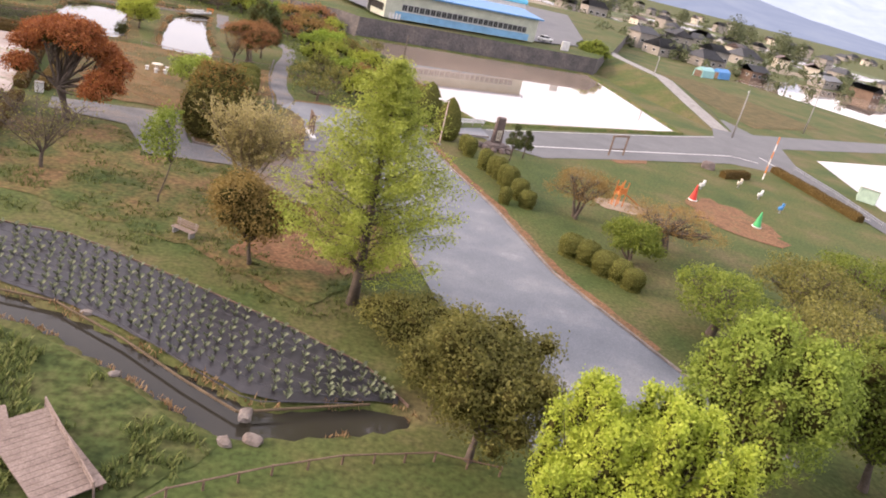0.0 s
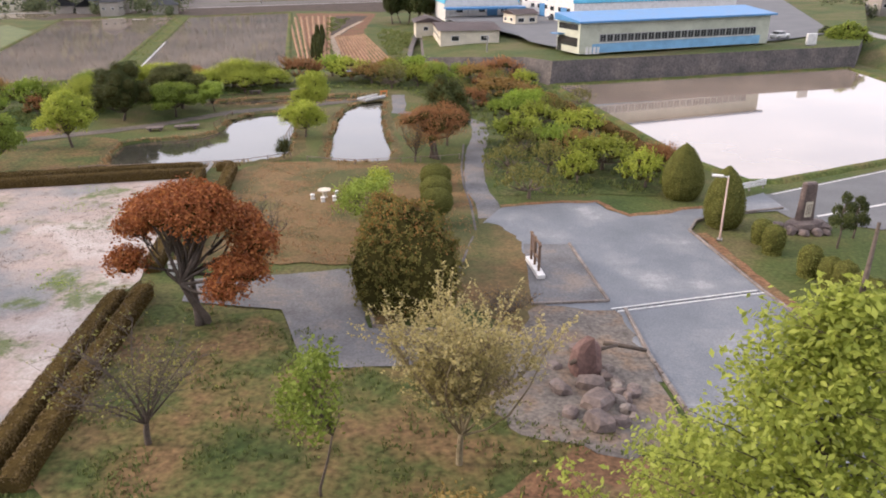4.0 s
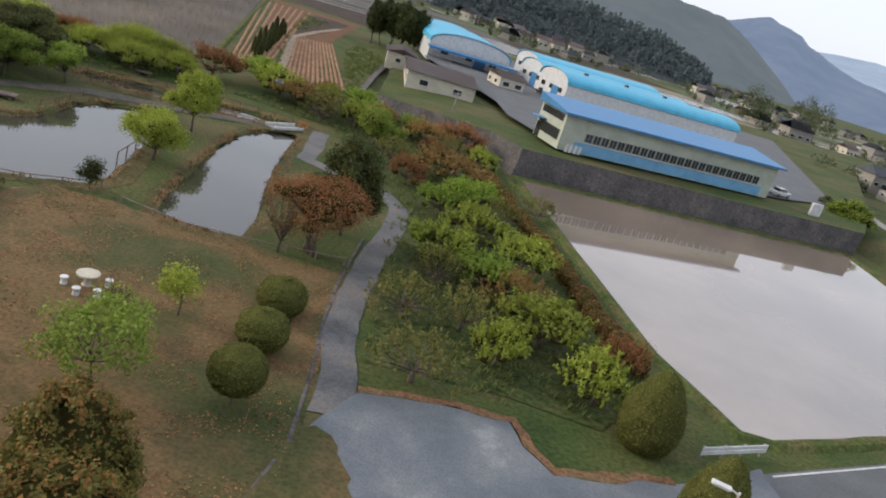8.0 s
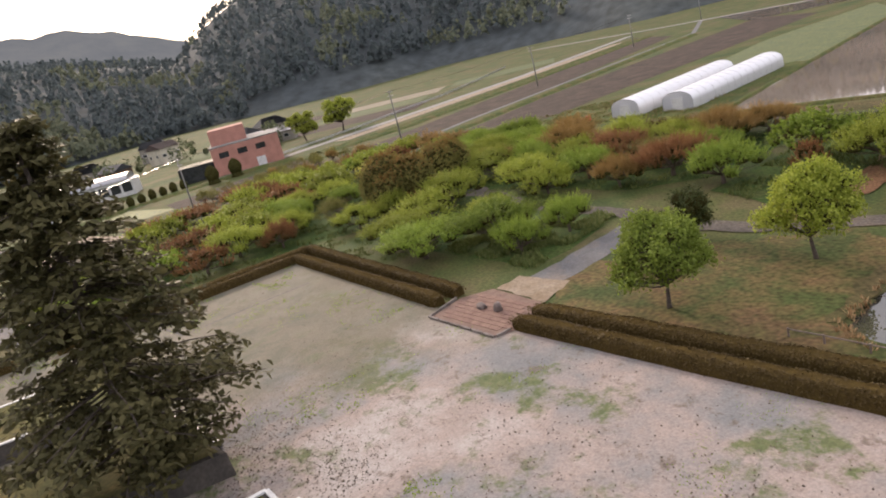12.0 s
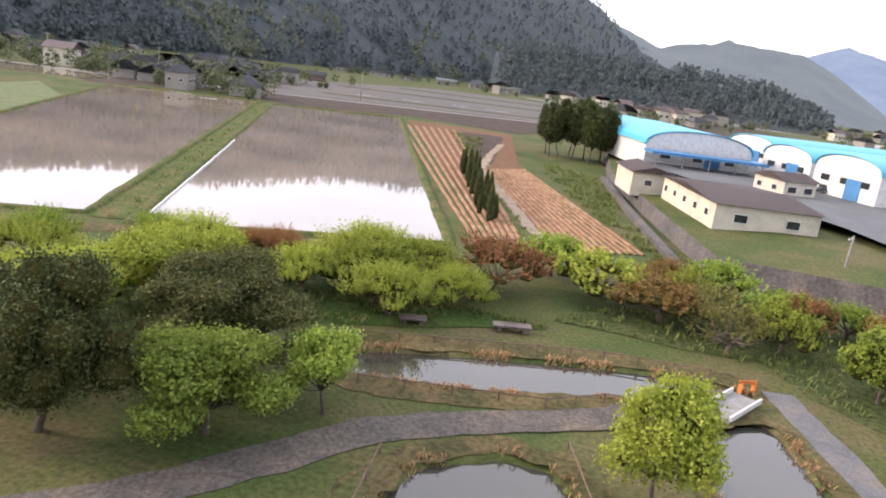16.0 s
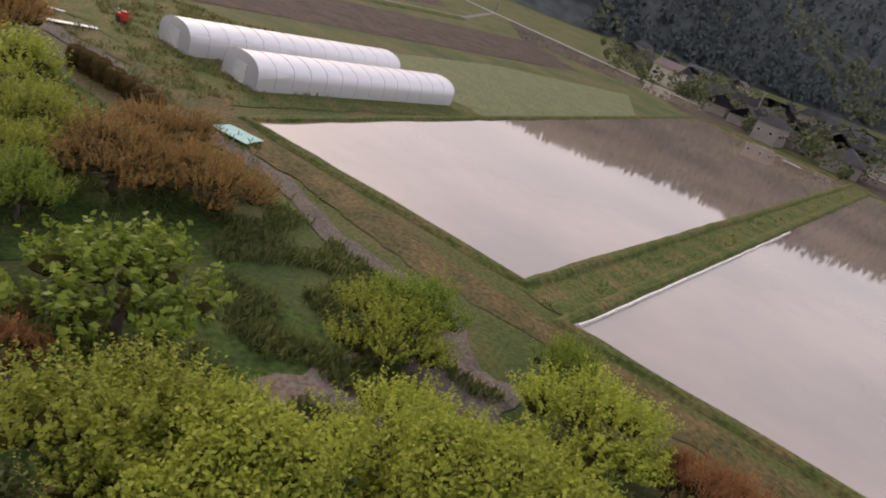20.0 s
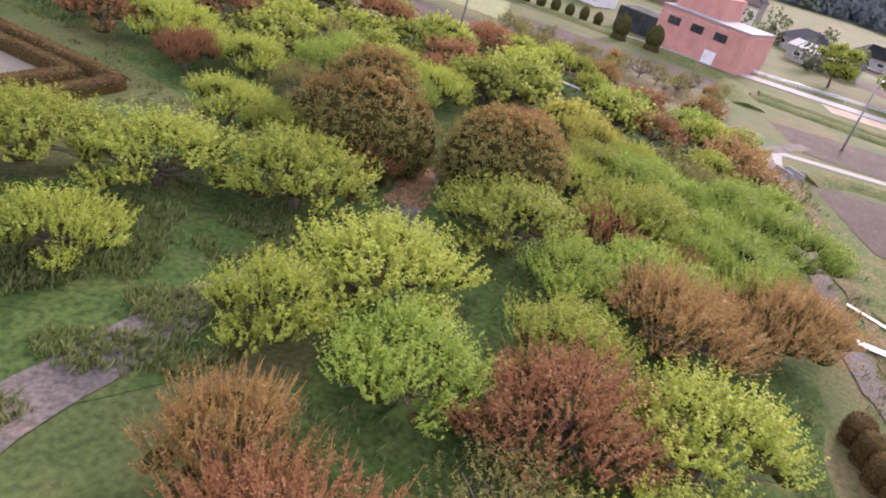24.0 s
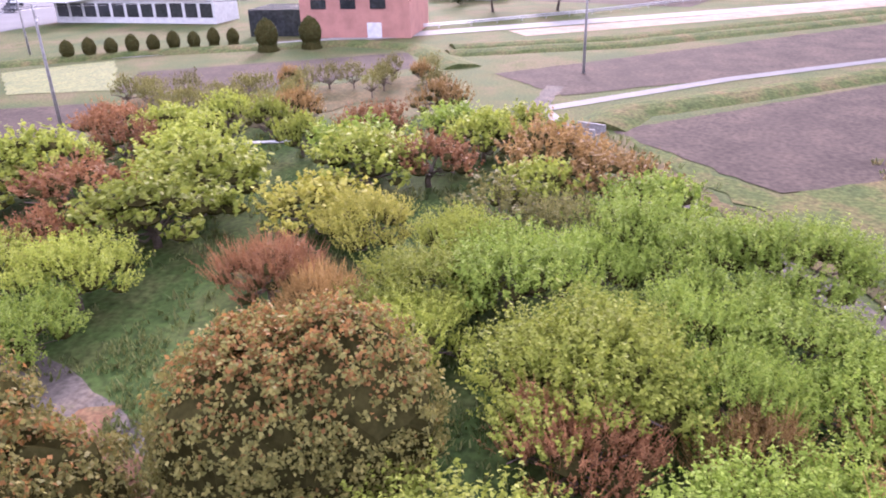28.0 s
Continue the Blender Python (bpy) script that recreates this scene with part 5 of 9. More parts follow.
def plums(kind, spots):
    """Trees at (x, y, width); those in the heart of the orchard have the finest leaves."""
    leaf, label = PLUM_KINDS[kind]
    for x, y, w in spots:
        if -136 < x < -108 and y > np.interp(x, [-136, -128.5, -124, -115.2, -108], [111.5, 115.2, 118.3, 121.5, 124.5]) - 2.5:
            continue
        if x > -40 and any(math.hypot(x - a, y - b) < w * 0.46 + 0.9 for a, b in along(WEST_PATH, 1.5) + along(RED_ROW, 1.5)):
            continue
        near = math.hypot(x + 110, y - 93) < 33 or math.hypot(x + 66, y - 127) < 20
        v = PLUMS.setdefault((kind, near), [])
        rng = np.random.default_rng(int(abs(x * 31 + y * 17)))
        rz = float(rng.uniform(0, 360))
        sx = w / 4.3
        sz = (0.64 + 0.32 * sx) * float(rng.uniform(0.9, 1.15))
        if len(v) < (4 if near else 3):
            thin = kind == "b"
            fine = kind in "ro"
            n_, per_, size_ = ((520, 16, 0.054) if thin else (860, 21, 0.058)) if near else ((170, 7, 0.13) if thin else (300, 9, 0.14))
            ms = plum_meshes(np.random.default_rng(100 + ord(kind) * 7 + len(v)), leaf, shoots=n_, per=per_, size=size_ * (0.8 if fine else 1.0), shoot=0.95 if fine else 1.05, twigs=fine, bare=thin)
            ob = plant("plum_tree", ms, x, y, 0, rz, label, "plum tree", "plum trees of the orchard")
            ob.matrix_basis = Matrix.LocRotScale((x, y, 0), Euler((0, 0, radians(rz))), (sx, sx, sz))
            v.append(ob)
        else:
            src = v[int(rng.integers(len(v)))]
            m = Matrix.LocRotScale((x, y, 0), Euler((0, 0, radians(rz))), (sx, sx, sz))
            keep = src.scale.copy()
            src.scale = (1, 1, 1)
            copy_thing(src, m)
            src.scale = keep


plums("y", [(-0.7, 92.6, 4.0), (-4.6, 98.1, 6.3), (-7.0, 93.0, 3.4), (-12.6, 115.0, 5.9), (-13.7, 106.0, 5.6), (-17.3, 110.1, 5.1), (-34.3, 143.5, 4.4), (-47.4, 148.7, 7.2), (-57.0, 138.5, 4.6), (-60.2, 133.6, 5.8), (-60.7, 141.8, 6.4), (-64.0, 137.2, 6.4), (-64.4, 140.8, 7.2), (-67.0, 134.4, 5.0), (-75.2, 125.2, 6.0), (-75.8, 115.8, 7.2), (-75.8, 134.3, 6.6), (-83.2, 127.7, 5.1), (-97.7, 112.1, 4.3), (-99.6, 77.7, 6.5), (-101.0, 95.4, 5.0), (-101.9, 112.9, 6.1)])
plums("y", [(-107.2, 95.9, 7.4), (-109.3, 87.0, 7.0), (-110.3, 104.5, 5.6), (-113.0, 80.3, 3.7), (-118.2, 95.7, 7.4), (-118.2, 61.6, 6.5), (-120.5, 68.4, 5.6), (-126.1, 63.6, 6.8), (-129.2, 99.4, 6.6), (-131.3, 92.8, 4.5), (-133.2, 58.6, 6.2), (-134.4, 92.6, 5.4), (-134.5, 71.0, 5.6), (-137.0, 66.5, 5.0), (-138.6, 94.0, 4.6), (-138.8, 61.8, 7.4), (-138.9, 49.0, 6.0), (-141.2, 76.7, 7.4), (-142.0, 51.7, 6.6), (-144.9, 63.6, 6.7), (-146.0, 77.0, 7.4), (-149.8, 64.0, 6.5)])
plums("y", [(-150.8, 86.2, 6.9), (-151.1, 74.4, 7.4), (-157.8, 93.0, 5.0), (-158.0, 72.0, 5.0), (-158.1, 79.4, 3.7), (-160.3, 95.9, 5.6)])
plums("r", [(0.8, 97.2, 3.3), (-2.5, 103.6, 4.5), (-21.5, 151.9, 7.0), (-22.2, 126.2, 4.1), (-23.5, 142.2, 2.8), (-32.2, 148.4, 4.6), (-55.2, 144.2, 7.2), (-70.8, 137.3, 4.6), (-73.1, 137.0, 2.0), (-80.9, 112.4, 2.6), (-93.1, 106.2, 7.4), (-105.9, 107.1, 7.4), (-114.1, 57.7, 5.8), (-115.7, 84.9, 5.1), (-115.8, 66.7, 4.3), (-124.8, 98.8, 4.4), (-127.0, 55.8, 7.4), (-135.8, 85.2, 4.8), (-138.3, 72.2, 4.4), (-145.4, 69.8, 7.4), (-147.7, 56.1, 7.4), (-152.2, 89.9, 6.1)])
plums("r", [(-154.7, 67.3, 5.3), (-161.2, 84.2, 5.5)])
plums("o", [(-7.1, 102.4, 4.8), (-19.0, 132.8, 8.2), (-42.7, 145.1, 7.2), (-94.9, 100.9, 4.9), (-97.3, 121.9, 6.5), (-98.1, 117.0, 7.2), (-104.2, 120.4, 6.1), (-117.9, 106.9, 7.4), (-124.7, 110.8, 6.9), (-125.2, 104.0, 3.5), (-133.8, 88.3, 3.6), (-135.9, 42.3, 5.6), (-149.6, 101.2, 6.3), (-153.5, 97.8, 7.0)])
plums("g", [(-9.9, 104.6, 5.0), (-28.4, 138.7, 4.6), (-33.5, 149.0, 5.4), (-37.7, 156.1, 5.7), (-52.0, 152.0, 5.4), (-80.6, 136.4, 3.0), (-84.4, 116.2, 7.1), (-84.6, 129.4, 4.5), (-85.2, 106.3, 6.3), (-90.4, 84.8, 7.4), (-92.4, 78.4, 7.4), (-93.7, 112.6, 4.2), (-102.4, 101.3, 5.8), (-109.1, 46.6, 7.3), (-115.1, 51.9, 5.9), (-116.4, 101.2, 5.2), (-125.8, 70.0, 4.6), (-127.4, 108.0, 4.8), (-127.5, 104.1, 4.1), (-130.5, 68.5, 6.0), (-131.4, 99.9, 4.2), (-131.5, 106.6, 5.9)])
plums("g", [(-132.0, 103.4, 4.6), (-135.8, 96.2, 6.3), (-137.2, 108.2, 6.4), (-137.4, 104.6, 5.4), (-140.4, 102.2, 5.9), (-145.7, 103.6, 4.9), (-155.0, 84.5, 6.0), (-161.4, 90.5, 6.0)])
plums("y", [(-104.0, 82.2, 7.4), (-96.6, 86.8, 4.6), (-113.0, 76.0, 5.2)])
plums("y", [(-109.7, 111.5, 7.1), (-127.4, 99.2, 6.4)])
plums("Y", [(-141.9, 88.1, 5.2), (-143.9, 85.0, 6.1)])
plums("b", [(-9.9, 95.9, 3.9), (-11.1, 87.5, 5.1), (-13.8, 94.9, 4.9), (-17.2, 99.8, 4.3), (-39.0, 146.0, 5.6), (-69.5, 131.5, 4.1), (-100.1, 108.6, 5.6), (-119.2, 38.1, 6.6), (-120.4, 74.0, 4.6), (-122.0, 48.0, 7.4), (-142.1, 98.5, 4.7), (-143.7, 95.2, 5.7)])
ORCHARD = [[(-98, 80), (-112, 77), (-112, 60), (-106, 42), (-118, 36), (-150, 48), (-168, 68), (-172, 90), (-160, 98), (-138, 110), (-122, 114), (-106, 120), (-96, 124), (-92, 119), (-88, 108), (-92, 101), (-104, 97), (-112, 93)],
           [(-80, 84), (-98, 79), (-110, 92), (-98, 96), (-86, 95)], [(-50, 138), (-62, 140), (-90, 122), (-84, 104), (-76, 104), (-72, 118), (-66, 128)],
           [(-14, 88), (-18, 104), (-22, 122), (-36, 140), (-50, 140), (-42, 158), (-14, 148), (-4, 122), (4, 98), (0, 90)]]
GLADES = [[(-94.0, 77.0), (-101.0, 79.5), (-105.1, 85.9), (-105.5, 92.0), (-117, 94), (-126, 86), (-122, 80), (-113, 86), (-108, 82), (-112, 72), (-112, 58), (-98, 74)], [(-98, 94), (-98, 90), (-90, 93), (-90, 98)],
          [(-126, 94), (-128.5, 97), (-133, 95.5), (-131, 90), (-129, 84), (-133, 80), (-126, 80), (-122, 86)]]
rngp = np.random.default_rng(77)
taken = [(o.matrix_basis.translation.x, o.matrix_basis.translation.y, 5 * o.scale.x) for o in scene.objects if o.name.startswith("plum_tree")]
KEEP_CLEAR = [(-103, 88.3, 5), (-58, 133, 6), (-52, 136, 7), (-45, 138, 7), (-58, 107, 8), (-117.6, 83.2, 9), (-123.2, 90.6, 7), (-68.3, 111.6, 8), (-63, 120.6, 8), (-61.8, 116, 6), (-21.5, 102, 9), (-29.5, 137.5, 6), (-74.6, 95.4, 4), (-107, 93, 7), (-113, 91, 6), (-80, 126, 4), (-78, 121, 4), (-80, 88, 6), (-72, 98, 5)]
KEEP_CLEAR += [(x, y, 2.4) for x, y in along([(-13.8, 81.5), (-15.3, 87.5), (-17.0, 95), (-18.4, 103), (-19.2, 109), (-19.8, 114.5), (-22.0, 118.4), (-27.5, 121), (-32.2, 122.5), (-35.6, 135.4)], 2.5)]
for poly, mix in zip((ORCHARD[0], ORCHARD[1], ORCHARD[3]), ("yyggygrroyb", "ygyyg", "bbgboybg")):
    xs, ys = [p[0] for p in poly], [p[1] for p in poly]
    for _ in range(420):
        x, y = rngp.uniform(min(xs), max(xs)), rngp.uniform(min(ys), max(ys))
        w = rngp.uniform(3.6, 6.0)
        if signed_distance(np.array(x), np.array(y), poly) > -0.8:
            continue
        if x < -86 and min(float(signed_distance(np.array(x), np.array(y), q)) for q in GLADES) < w * 0.42:
            continue
        mass = y > 94 and x < -118
        if any(math.hypot(x - a, y - b) < (0.33 if mass else 0.40 if x > -86 or y < 70 or x < -150 else 0.46) * (w + c) for a, b, c in taken) or any(math.hypot(x - a, y - b) < (w + c) * 0.5 for a, b, c in KEEP_CLEAR):
            continue
        taken.append((x, y, w))
        plums("gggyg"[int(rngp.integers(5))] if mass else mix[int(rngp.integers(len(mix)))], [(round(x, 1), round(y, 1), round(w, 1))])

for i, poly in enumerate(ORCHARD):
    sheet("orchard_grass", poly, 0.026 + 0.005 * i, M_ROUGH if i == 3 else M_ORCHARD, "lush dark green grass under the plum trees", "grass", ragged=0.9, step=5.0)
for kind, x, y, w in [("bbbob"[int(rngp.integers(5))], rngp.uniform(-190, -168), rngp.uniform(56, 88), rngp.uniform(2.0, 3.2)) for _ in range(150)]:
    if signed_distance(np.array(x), np.array(y), [(-168, 57), (-166, 74), (-176, 79), (-178.5, 89), (-192, 85), (-178, 66), (-178.5, 54)]) < -0.8 and not any(math.hypot(x - a, y - b) < 0.33 * (w + c) for a, b, c in taken):
        taken.append((x, y, w))
        plums(kind, [(round(x, 1), round(y, 1), round(w, 1))])
# ---- park trees ----
def metasequoia(x, y, h, w):
    rng = np.random.default_rng(21)
    pieces = [tube([(0, 0, -0.3), (0.05, 0, 1.5), (0, 0.1, h * 0.5), (0.1, 0, h * 0.97)], [0.42, 0.30, 0.17, 0.03], 9)]
    cs, ns = [], []
    for i in range(230):
        q = ((i * 0.7549 + 0.3) % 1) ** 0.85
        z = h * (0.09 + 0.80 * q)
        a = 6.283 * (i * 0.5698 % 1) + rng.uniform(-0.3, 0.3)
        r = w / 2 * (1.02 - q) ** 0.80 * rng.uniform(0.7, 1.06) * (0.8 + 0.2 * min(1, q / 0.1))
        e = Vector((r * math.cos(a), r * math.sin(a), z + r * rng.uniform(0.3, 0.75)))
        pieces.append(limb((0, 0, z), e, 0.034 * (1.2 - q), 0.007, rng, 0.06, 3))
        k = int(240 * (0.35 + r / (w / 2)))
        t = 1.06 - 0.86 * rng.random(k) ** 1.15
        p = np.outer(1 - t, (0, 0, z)) + np.outer(t, e) + rng.normal(0, 0.25, (k, 3)) * np.array([1, 1, 0.6])
        p[:, 2] -= 0.5 * rng.random(k)
        cs.append(p)
        ns.append(np.tile((math.cos(a) * 0.4, math.sin(a) * 0.4, 1.0), (k, 1)))
    lv, lf = leaf_quads(np.concatenate(cs), np.concatenate(ns), 0.092, rng, 2.0, 0.7)
    tv_, tf_ = joined(pieces[1:])
    top = plant("dawn_redwood", [mesh("trunk", *pieces[0], M_BARK, True), mesh("crown", lv, lf, L_META)], x, y, 0, 0, "tall feathery conifer in fresh light-green leaf", "tree")
    tagged(part("framework", mesh("framework", tv_, tf_, M_BARK, True), top), kind="stuff")
    return top


metasequoia(-1.2, 38.0, 16.6, 12.6)


def round_tree(name, x, y, h, w, leaf, n, size, label, seed, trunk=None, lumps=9, clear=0.25, per=5, spread=0.2, core=0.62, stems=1, category="tree", small=0.45, squash=1.0, wild=0.7, reach=0.72, tall=1.0, layers=False):
    rng = np.random.default_rng(seed)
    cz = h * (1 + clear) / 2
    bl = bumpy(0, 0, cz, w / 2, w / 2 * squash, h * (1 - clear) / 2, int(lumps * 2.2), rng, small * 0.68, max(reach, 0.88), tall)
    if layers:                            # flat pads of leaves with dark gaps between them
        bl = [(a, b, c, p * 0.55, q * 0.55, r * 0.5) for a, b, c, p, q, r in bl[:1]] + [(a * 1.06, b * 1.06, c, p * 1.08, q * 1.08, r * 0.46) for a, b, c, p, q, r in bl[1:]]
    ms = tree_meshes(rng, (h * clear + h * 0.12, trunk or w * 0.025), bl, int(n * 1.5), leaf, size * 0.82, per, spread, core, stems=stems, wild=wild)
    return plant(name, ms, x, y, 0, seed * 37 % 360, label, category)


round_tree("evergreen_tree", 5.6, 25.3, 7.4, 7.6, L_OLIVE, 5200, 0.125, "dense olive-green evergreen tree beside the drive", 31, lumps=22, small=0.28, reach=0.85, clear=0.1)
round_tree("camphor_tree", 10.2, 18.6, 8.8, 8.4, L_CAMPHOR, 9500, 0.105, "camphor tree with bright yellow-green young shoots", 32, lumps=36, small=0.19, reach=0.98, clear=0.1, per=7, spread=0.13, core=0.7, tall=2.7)
round_tree("camphor_tree", 18.0, 26.5, 8.9, 9.6, L_FRESH, 6500, 0.14, "large bright green broadleaf tree", 33, lumps=22, small=0.3, reach=0.9, clear=0.08, tall=1.5)
round_tree("evergreen_tree", 27.0, 28.8, 8.6, 10.0, L_BROAD, 5200, 0.15, "large dark green broadleaf tree", 34, lumps=24, small=0.28, reach=0.85, clear=0.08)
for i, (x, y, h, w) in enumerate(((24, 44, 4.2, 9), (31, 40, 5.0, 9), (20.5, 55, 3.4, 5), (34, 50, 4.5, 9), (42, 55, 4.5, 10), (45, 44, 5, 11))):
    round_tree("cherry_tree", x, y, h, w, L_OLIVE if i % 2 else L_BROAD, 2300, 0.15, "wide thinly leaved tree at the playground's edge", 40 + i, lumps=13, core=0, clear=0.3, stems=3)
for i, (x, y, h, w) in enumerate(((17.5, 64, 4.6, 7.6), (25, 60, 4.2, 10.5))):
    round_tree("cherry_tree", x, y, h, w, L_ORANGE, 1900, 0.085, "brown budding tree beside the playground", 50 + i, lumps=12, core=0, clear=0.3, stems=3)
round_tree("yew_tree", -8.0, 40.3, 5.8, 5.8, L_YEW, 2600, 0.13, "dense golden-brown conical yew", 55, lumps=10, clear=0.16, core=0.7)
round_tree("sapling", -16.0, 47.0, 6.8, 3.2, L_FRESH, 420, 0.16, "slim young tree in bright green leaf", 56, lumps=6, clear=0.32, core=0, trunk=0.06)
round_tree("shrub", 2.6, 35.0, 2.3, 6.0, L_OLIVE, 2200, 0.13, "wide low shrub between bed and drive", 57, lumps=12, clear=0.0, core=0.75, category="shrub")
round_tree("shrub", 4.0, 31.0, 2.0, 5.0, L_OLIVE, 1300, 0.13, "low rounded shrub beside the drive", 58, lumps=9, clear=0.0, core=0.75, category="shrub")


def twiggy(name, x, y, h, w, leaf, label, seed, twigs=260, per=6, size=0.08, upright=0.9, clear=0.2, trunk=0.14, radius=0.010, bark=None):
    """A bare or just budding tree: trunk, limbs and many fine twigs."""
    rng = np.random.default_rng(seed)
    pieces = [tube([(0, 0, -0.3), (0.03, 0, h * clear * 0.6), (0.08, 0.05, h * clear)], [trunk * 1.2, trunk, trunk * 0.85], 8)]
    cs = []
    limbs = []
    for i in range(11):
        a = 6.283 * i / 11 + rng.uniform(-0.3, 0.3)
        r = w / 2 * rng.uniform(0.3, 0.8)
        e = Vector((r * math.cos(a), r * math.sin(a), h * rng.uniform(0.5, 0.9)))
        pieces.append(limb((0.08, 0.05, h * clear * rng.uniform(0.8, 1.0)), e, trunk * 0.42, 0.02, rng, 0.12))
        limbs.append(e)
    for i in range(twigs):
        e = limbs[int(rng.integers(len(limbs)))]
        s = Vector((0.08, 0.05, h * clear)).lerp(e, rng.uniform(0.25, 1))
        d = Vector((rng.normal(0, 1), rng.normal(0, 1), abs(rng.normal(upright, 0.5)))).normalized() * w * rng.uniform(0.12, 0.26)
        t = s + d
        t.z = min(t.z, h)
        pieces.append(tube([s, s.lerp(t, 0.5) + Vector((0, 0, 0.05)), t], [radius * 1.6, radius, radius * 0.5], 3, False))
        for _ in range(per):
            cs.append(s.lerp(t, rng.uniform(0.3, 1.05)) + Vector(rng.normal(0, 0.06, 3)))
    ms = [mesh("trunk", *joined(pieces), bark or M_BARK)]
    if per:
        lv, lf = leaf_quads(np.array(cs), np.tile((0, 0, 1.0), (len(cs), 1)), size, rng, 1.6, 1.0)
        ms.append(mesh("crown", lv, lf, leaf))
    return plant(name, ms, x, y, 0, 0, label, "tree")


twiggy("budding_tree", -10.8, 50.0, 8.0, 10.2, L_PALE, "spreading tree with pale yellow buds on fine twigs", 61, 760, 24, 0.09, 1.4, bark=M_PALEBARK)
twiggy("bare_tree", -24.9, 48.8, 6.2, 8.4, L_OLIVE, "bare spreading tree with a few buds", 62, 340, 3, 0.09, 0.5)
twiggy("bare_tree", -28.7, 70.6, 4.6, 4.4, L_OLIVE, "thin bare tree on the brown lawn", 63, 240, 1, 0.07, 0.9, trunk=0.09)
twiggy("bare_tree", -25.5, 81.5, 3.4, 3.2, L_LIME, "small bare tree beside the picnic table", 64, 120, 5, 0.09, 0.6, trunk=0.07)
twiggy("bare_tree", -31.5, 74.5, 3.8, 4.0, L_OLIVE, "thin bare tree on the lawn", 65, 160, 1, 0.07, 0.9, trunk=0.08)
twiggy("bare_tree", -24.0, 97.8, 4.6, 4.2, L_ORANGE, "bare pinkish tree at the pond", 66, 300, 3, 0.07, 0.8, trunk=0.1)
twiggy("bare_tree", -12.0, 56.5, 3.4, 5.2, L_OLIVE, "low bare shrub beside the asphalt yard", 67, 260, 2, 0.07, 0.5, trunk=0.07)
twiggy("bare_tree", -10.5, 63.5, 2.2, 4.8, L_ORANGE, "low bare cherry beside the yard", 68, 240, 2, 0.07, 0.4, trunk=0.06)
round_tree("dogwood", -23.0, 76.6, 4.4, 5.2, L_FRESH, 520, 0.17, "small thin tree in bright green leaf on the lawn", 70, lumps=7, clear=0.25, core=0, trunk=0.07)
round_tree("sapling", -24.0, 85.0, 3.0, 2.4, L_LIME, 200, 0.14, "small young tree on the lawn", 71, lumps=4, clear=0.3, core=0, trunk=0.05)


def red_photinia(x, y):
    rng = np.random.default_rng(81)
    bl = []
    for i in range(21):
        a = rng.uniform(0, 6.283)
        r = rng.uniform(0.6, 3.5)
        bl.append((r * math.cos(a) * 1.1, r * math.sin(a), 7.6 - 0.2 * r * r * rng.uniform(0.7, 1.2) + rng.normal(0, 0.25), 1.5, 1.5, 0.95))
    for dx, dy, z in ((2.5, -2.3, 4.2), (3.2, -1.4, 3.7), (2.1, -3.0, 3.4), (-3.5, -0.5, 4.4), (3.5, 0.5, 4.4)):
        bl.append((dx, dy, z, 1.25, 1.25, 1.0))
    ms = tree_meshes(rng, (3.0, 0.26), bl, 10500, L_SCARLET, 0.115, 6, 0.15, 0.5, stems=2, branches=1.6, shell=0.55, wild=0.8, low=-0.3)
    return plant("photinia_tree", ms, x, y, 0, 20, "umbrella-shaped tree covered with orange-red young leaves", "tree")


red_photinia(-28.2, 60.0)
round_tree("maple_tree", -22.3, 99.6, 5.6, 7.4, L_RED, 2300, 0.12, "dense round purple-red tree beside the path", 84, lumps=10, clear=0.22, core=0.5, stems=3)
round_tree("evergreen_tree", -22.0, 105.4, 7.3, 5.8, L_DARK, 2000, 0.16, "dark upright evergreen behind the purple tree", 85, lumps=10, clear=0.05, core=0.75)
round_tree("maple_tree", -65.2, 86.7, 6.3, 6.6, L_FRESH, 2600, 0.17, "round broadleaf tree in fresh green on the lawn", 86, lumps=16, small=0.34, clear=0.14, core=0.4)
round_tree("maple_tree", -64.4, 97.2, 6.3, 6.6, L_LIME, 2600, 0.17, "round broadleaf tree in yellow-green on the lawn", 87, lumps=16, small=0.34, clear=0.14, core=0.4)
round_tree("evergreen_shrub", -74.6, 95.4, 4.1, 3.5, L_DARK, 1000, 0.13, "dark rounded evergreen beside the path", 88, lumps=8, clear=0.04, core=0.8, category="shrub")
round_tree("evergreen_shrub", -77.0, 93.2, 2.6, 2.8, L_DARK, 600, 0.13, "small dark rounded evergreen", 89, lumps=7, clear=0.04, core=0.8, category="shrub")
round_tree("evergreen_tree", -67.2, 111.7, 7.4, 8.0, L_DARK, 5200, 0.125, "large dense dark round evergreen by the path", 90, lumps=14, small=0.38, clear=0.03, core=0.8)
round_tree("holm_oak", -63.7, 120.5, 6.2, 9.4, L_DUSK, 5200, 0.135, "dark grey-green spreading evergreen", 91, lumps=16, small=0.34, clear=0.12, core=0.7, layers=True)
round_tree("maple_tree", -61.4, 114.8, 4.6, 6.8, L_FRESH, 2900, 0.15, "bright green maple in front of dark evergreens", 92, lumps=12, small=0.36, clear=0.15, core=0.4, layers=True)
round_tree("maple_tree", -57.9, 119.0, 4.2, 3.9, L_FRESH, 1280, 0.145, "small bright green maple by the path", 93, lumps=9, small=0.36, clear=0.15, core=0.4, layers=True)
round_tree("maple_tree", -70.8, 125.8, 5.6, 9.2, L_LIME, 4200, 0.15, "spreading yellow-green tree near the paddies", 94, lumps=14, small=0.32, clear=0.15, core=0.4, layers=True)
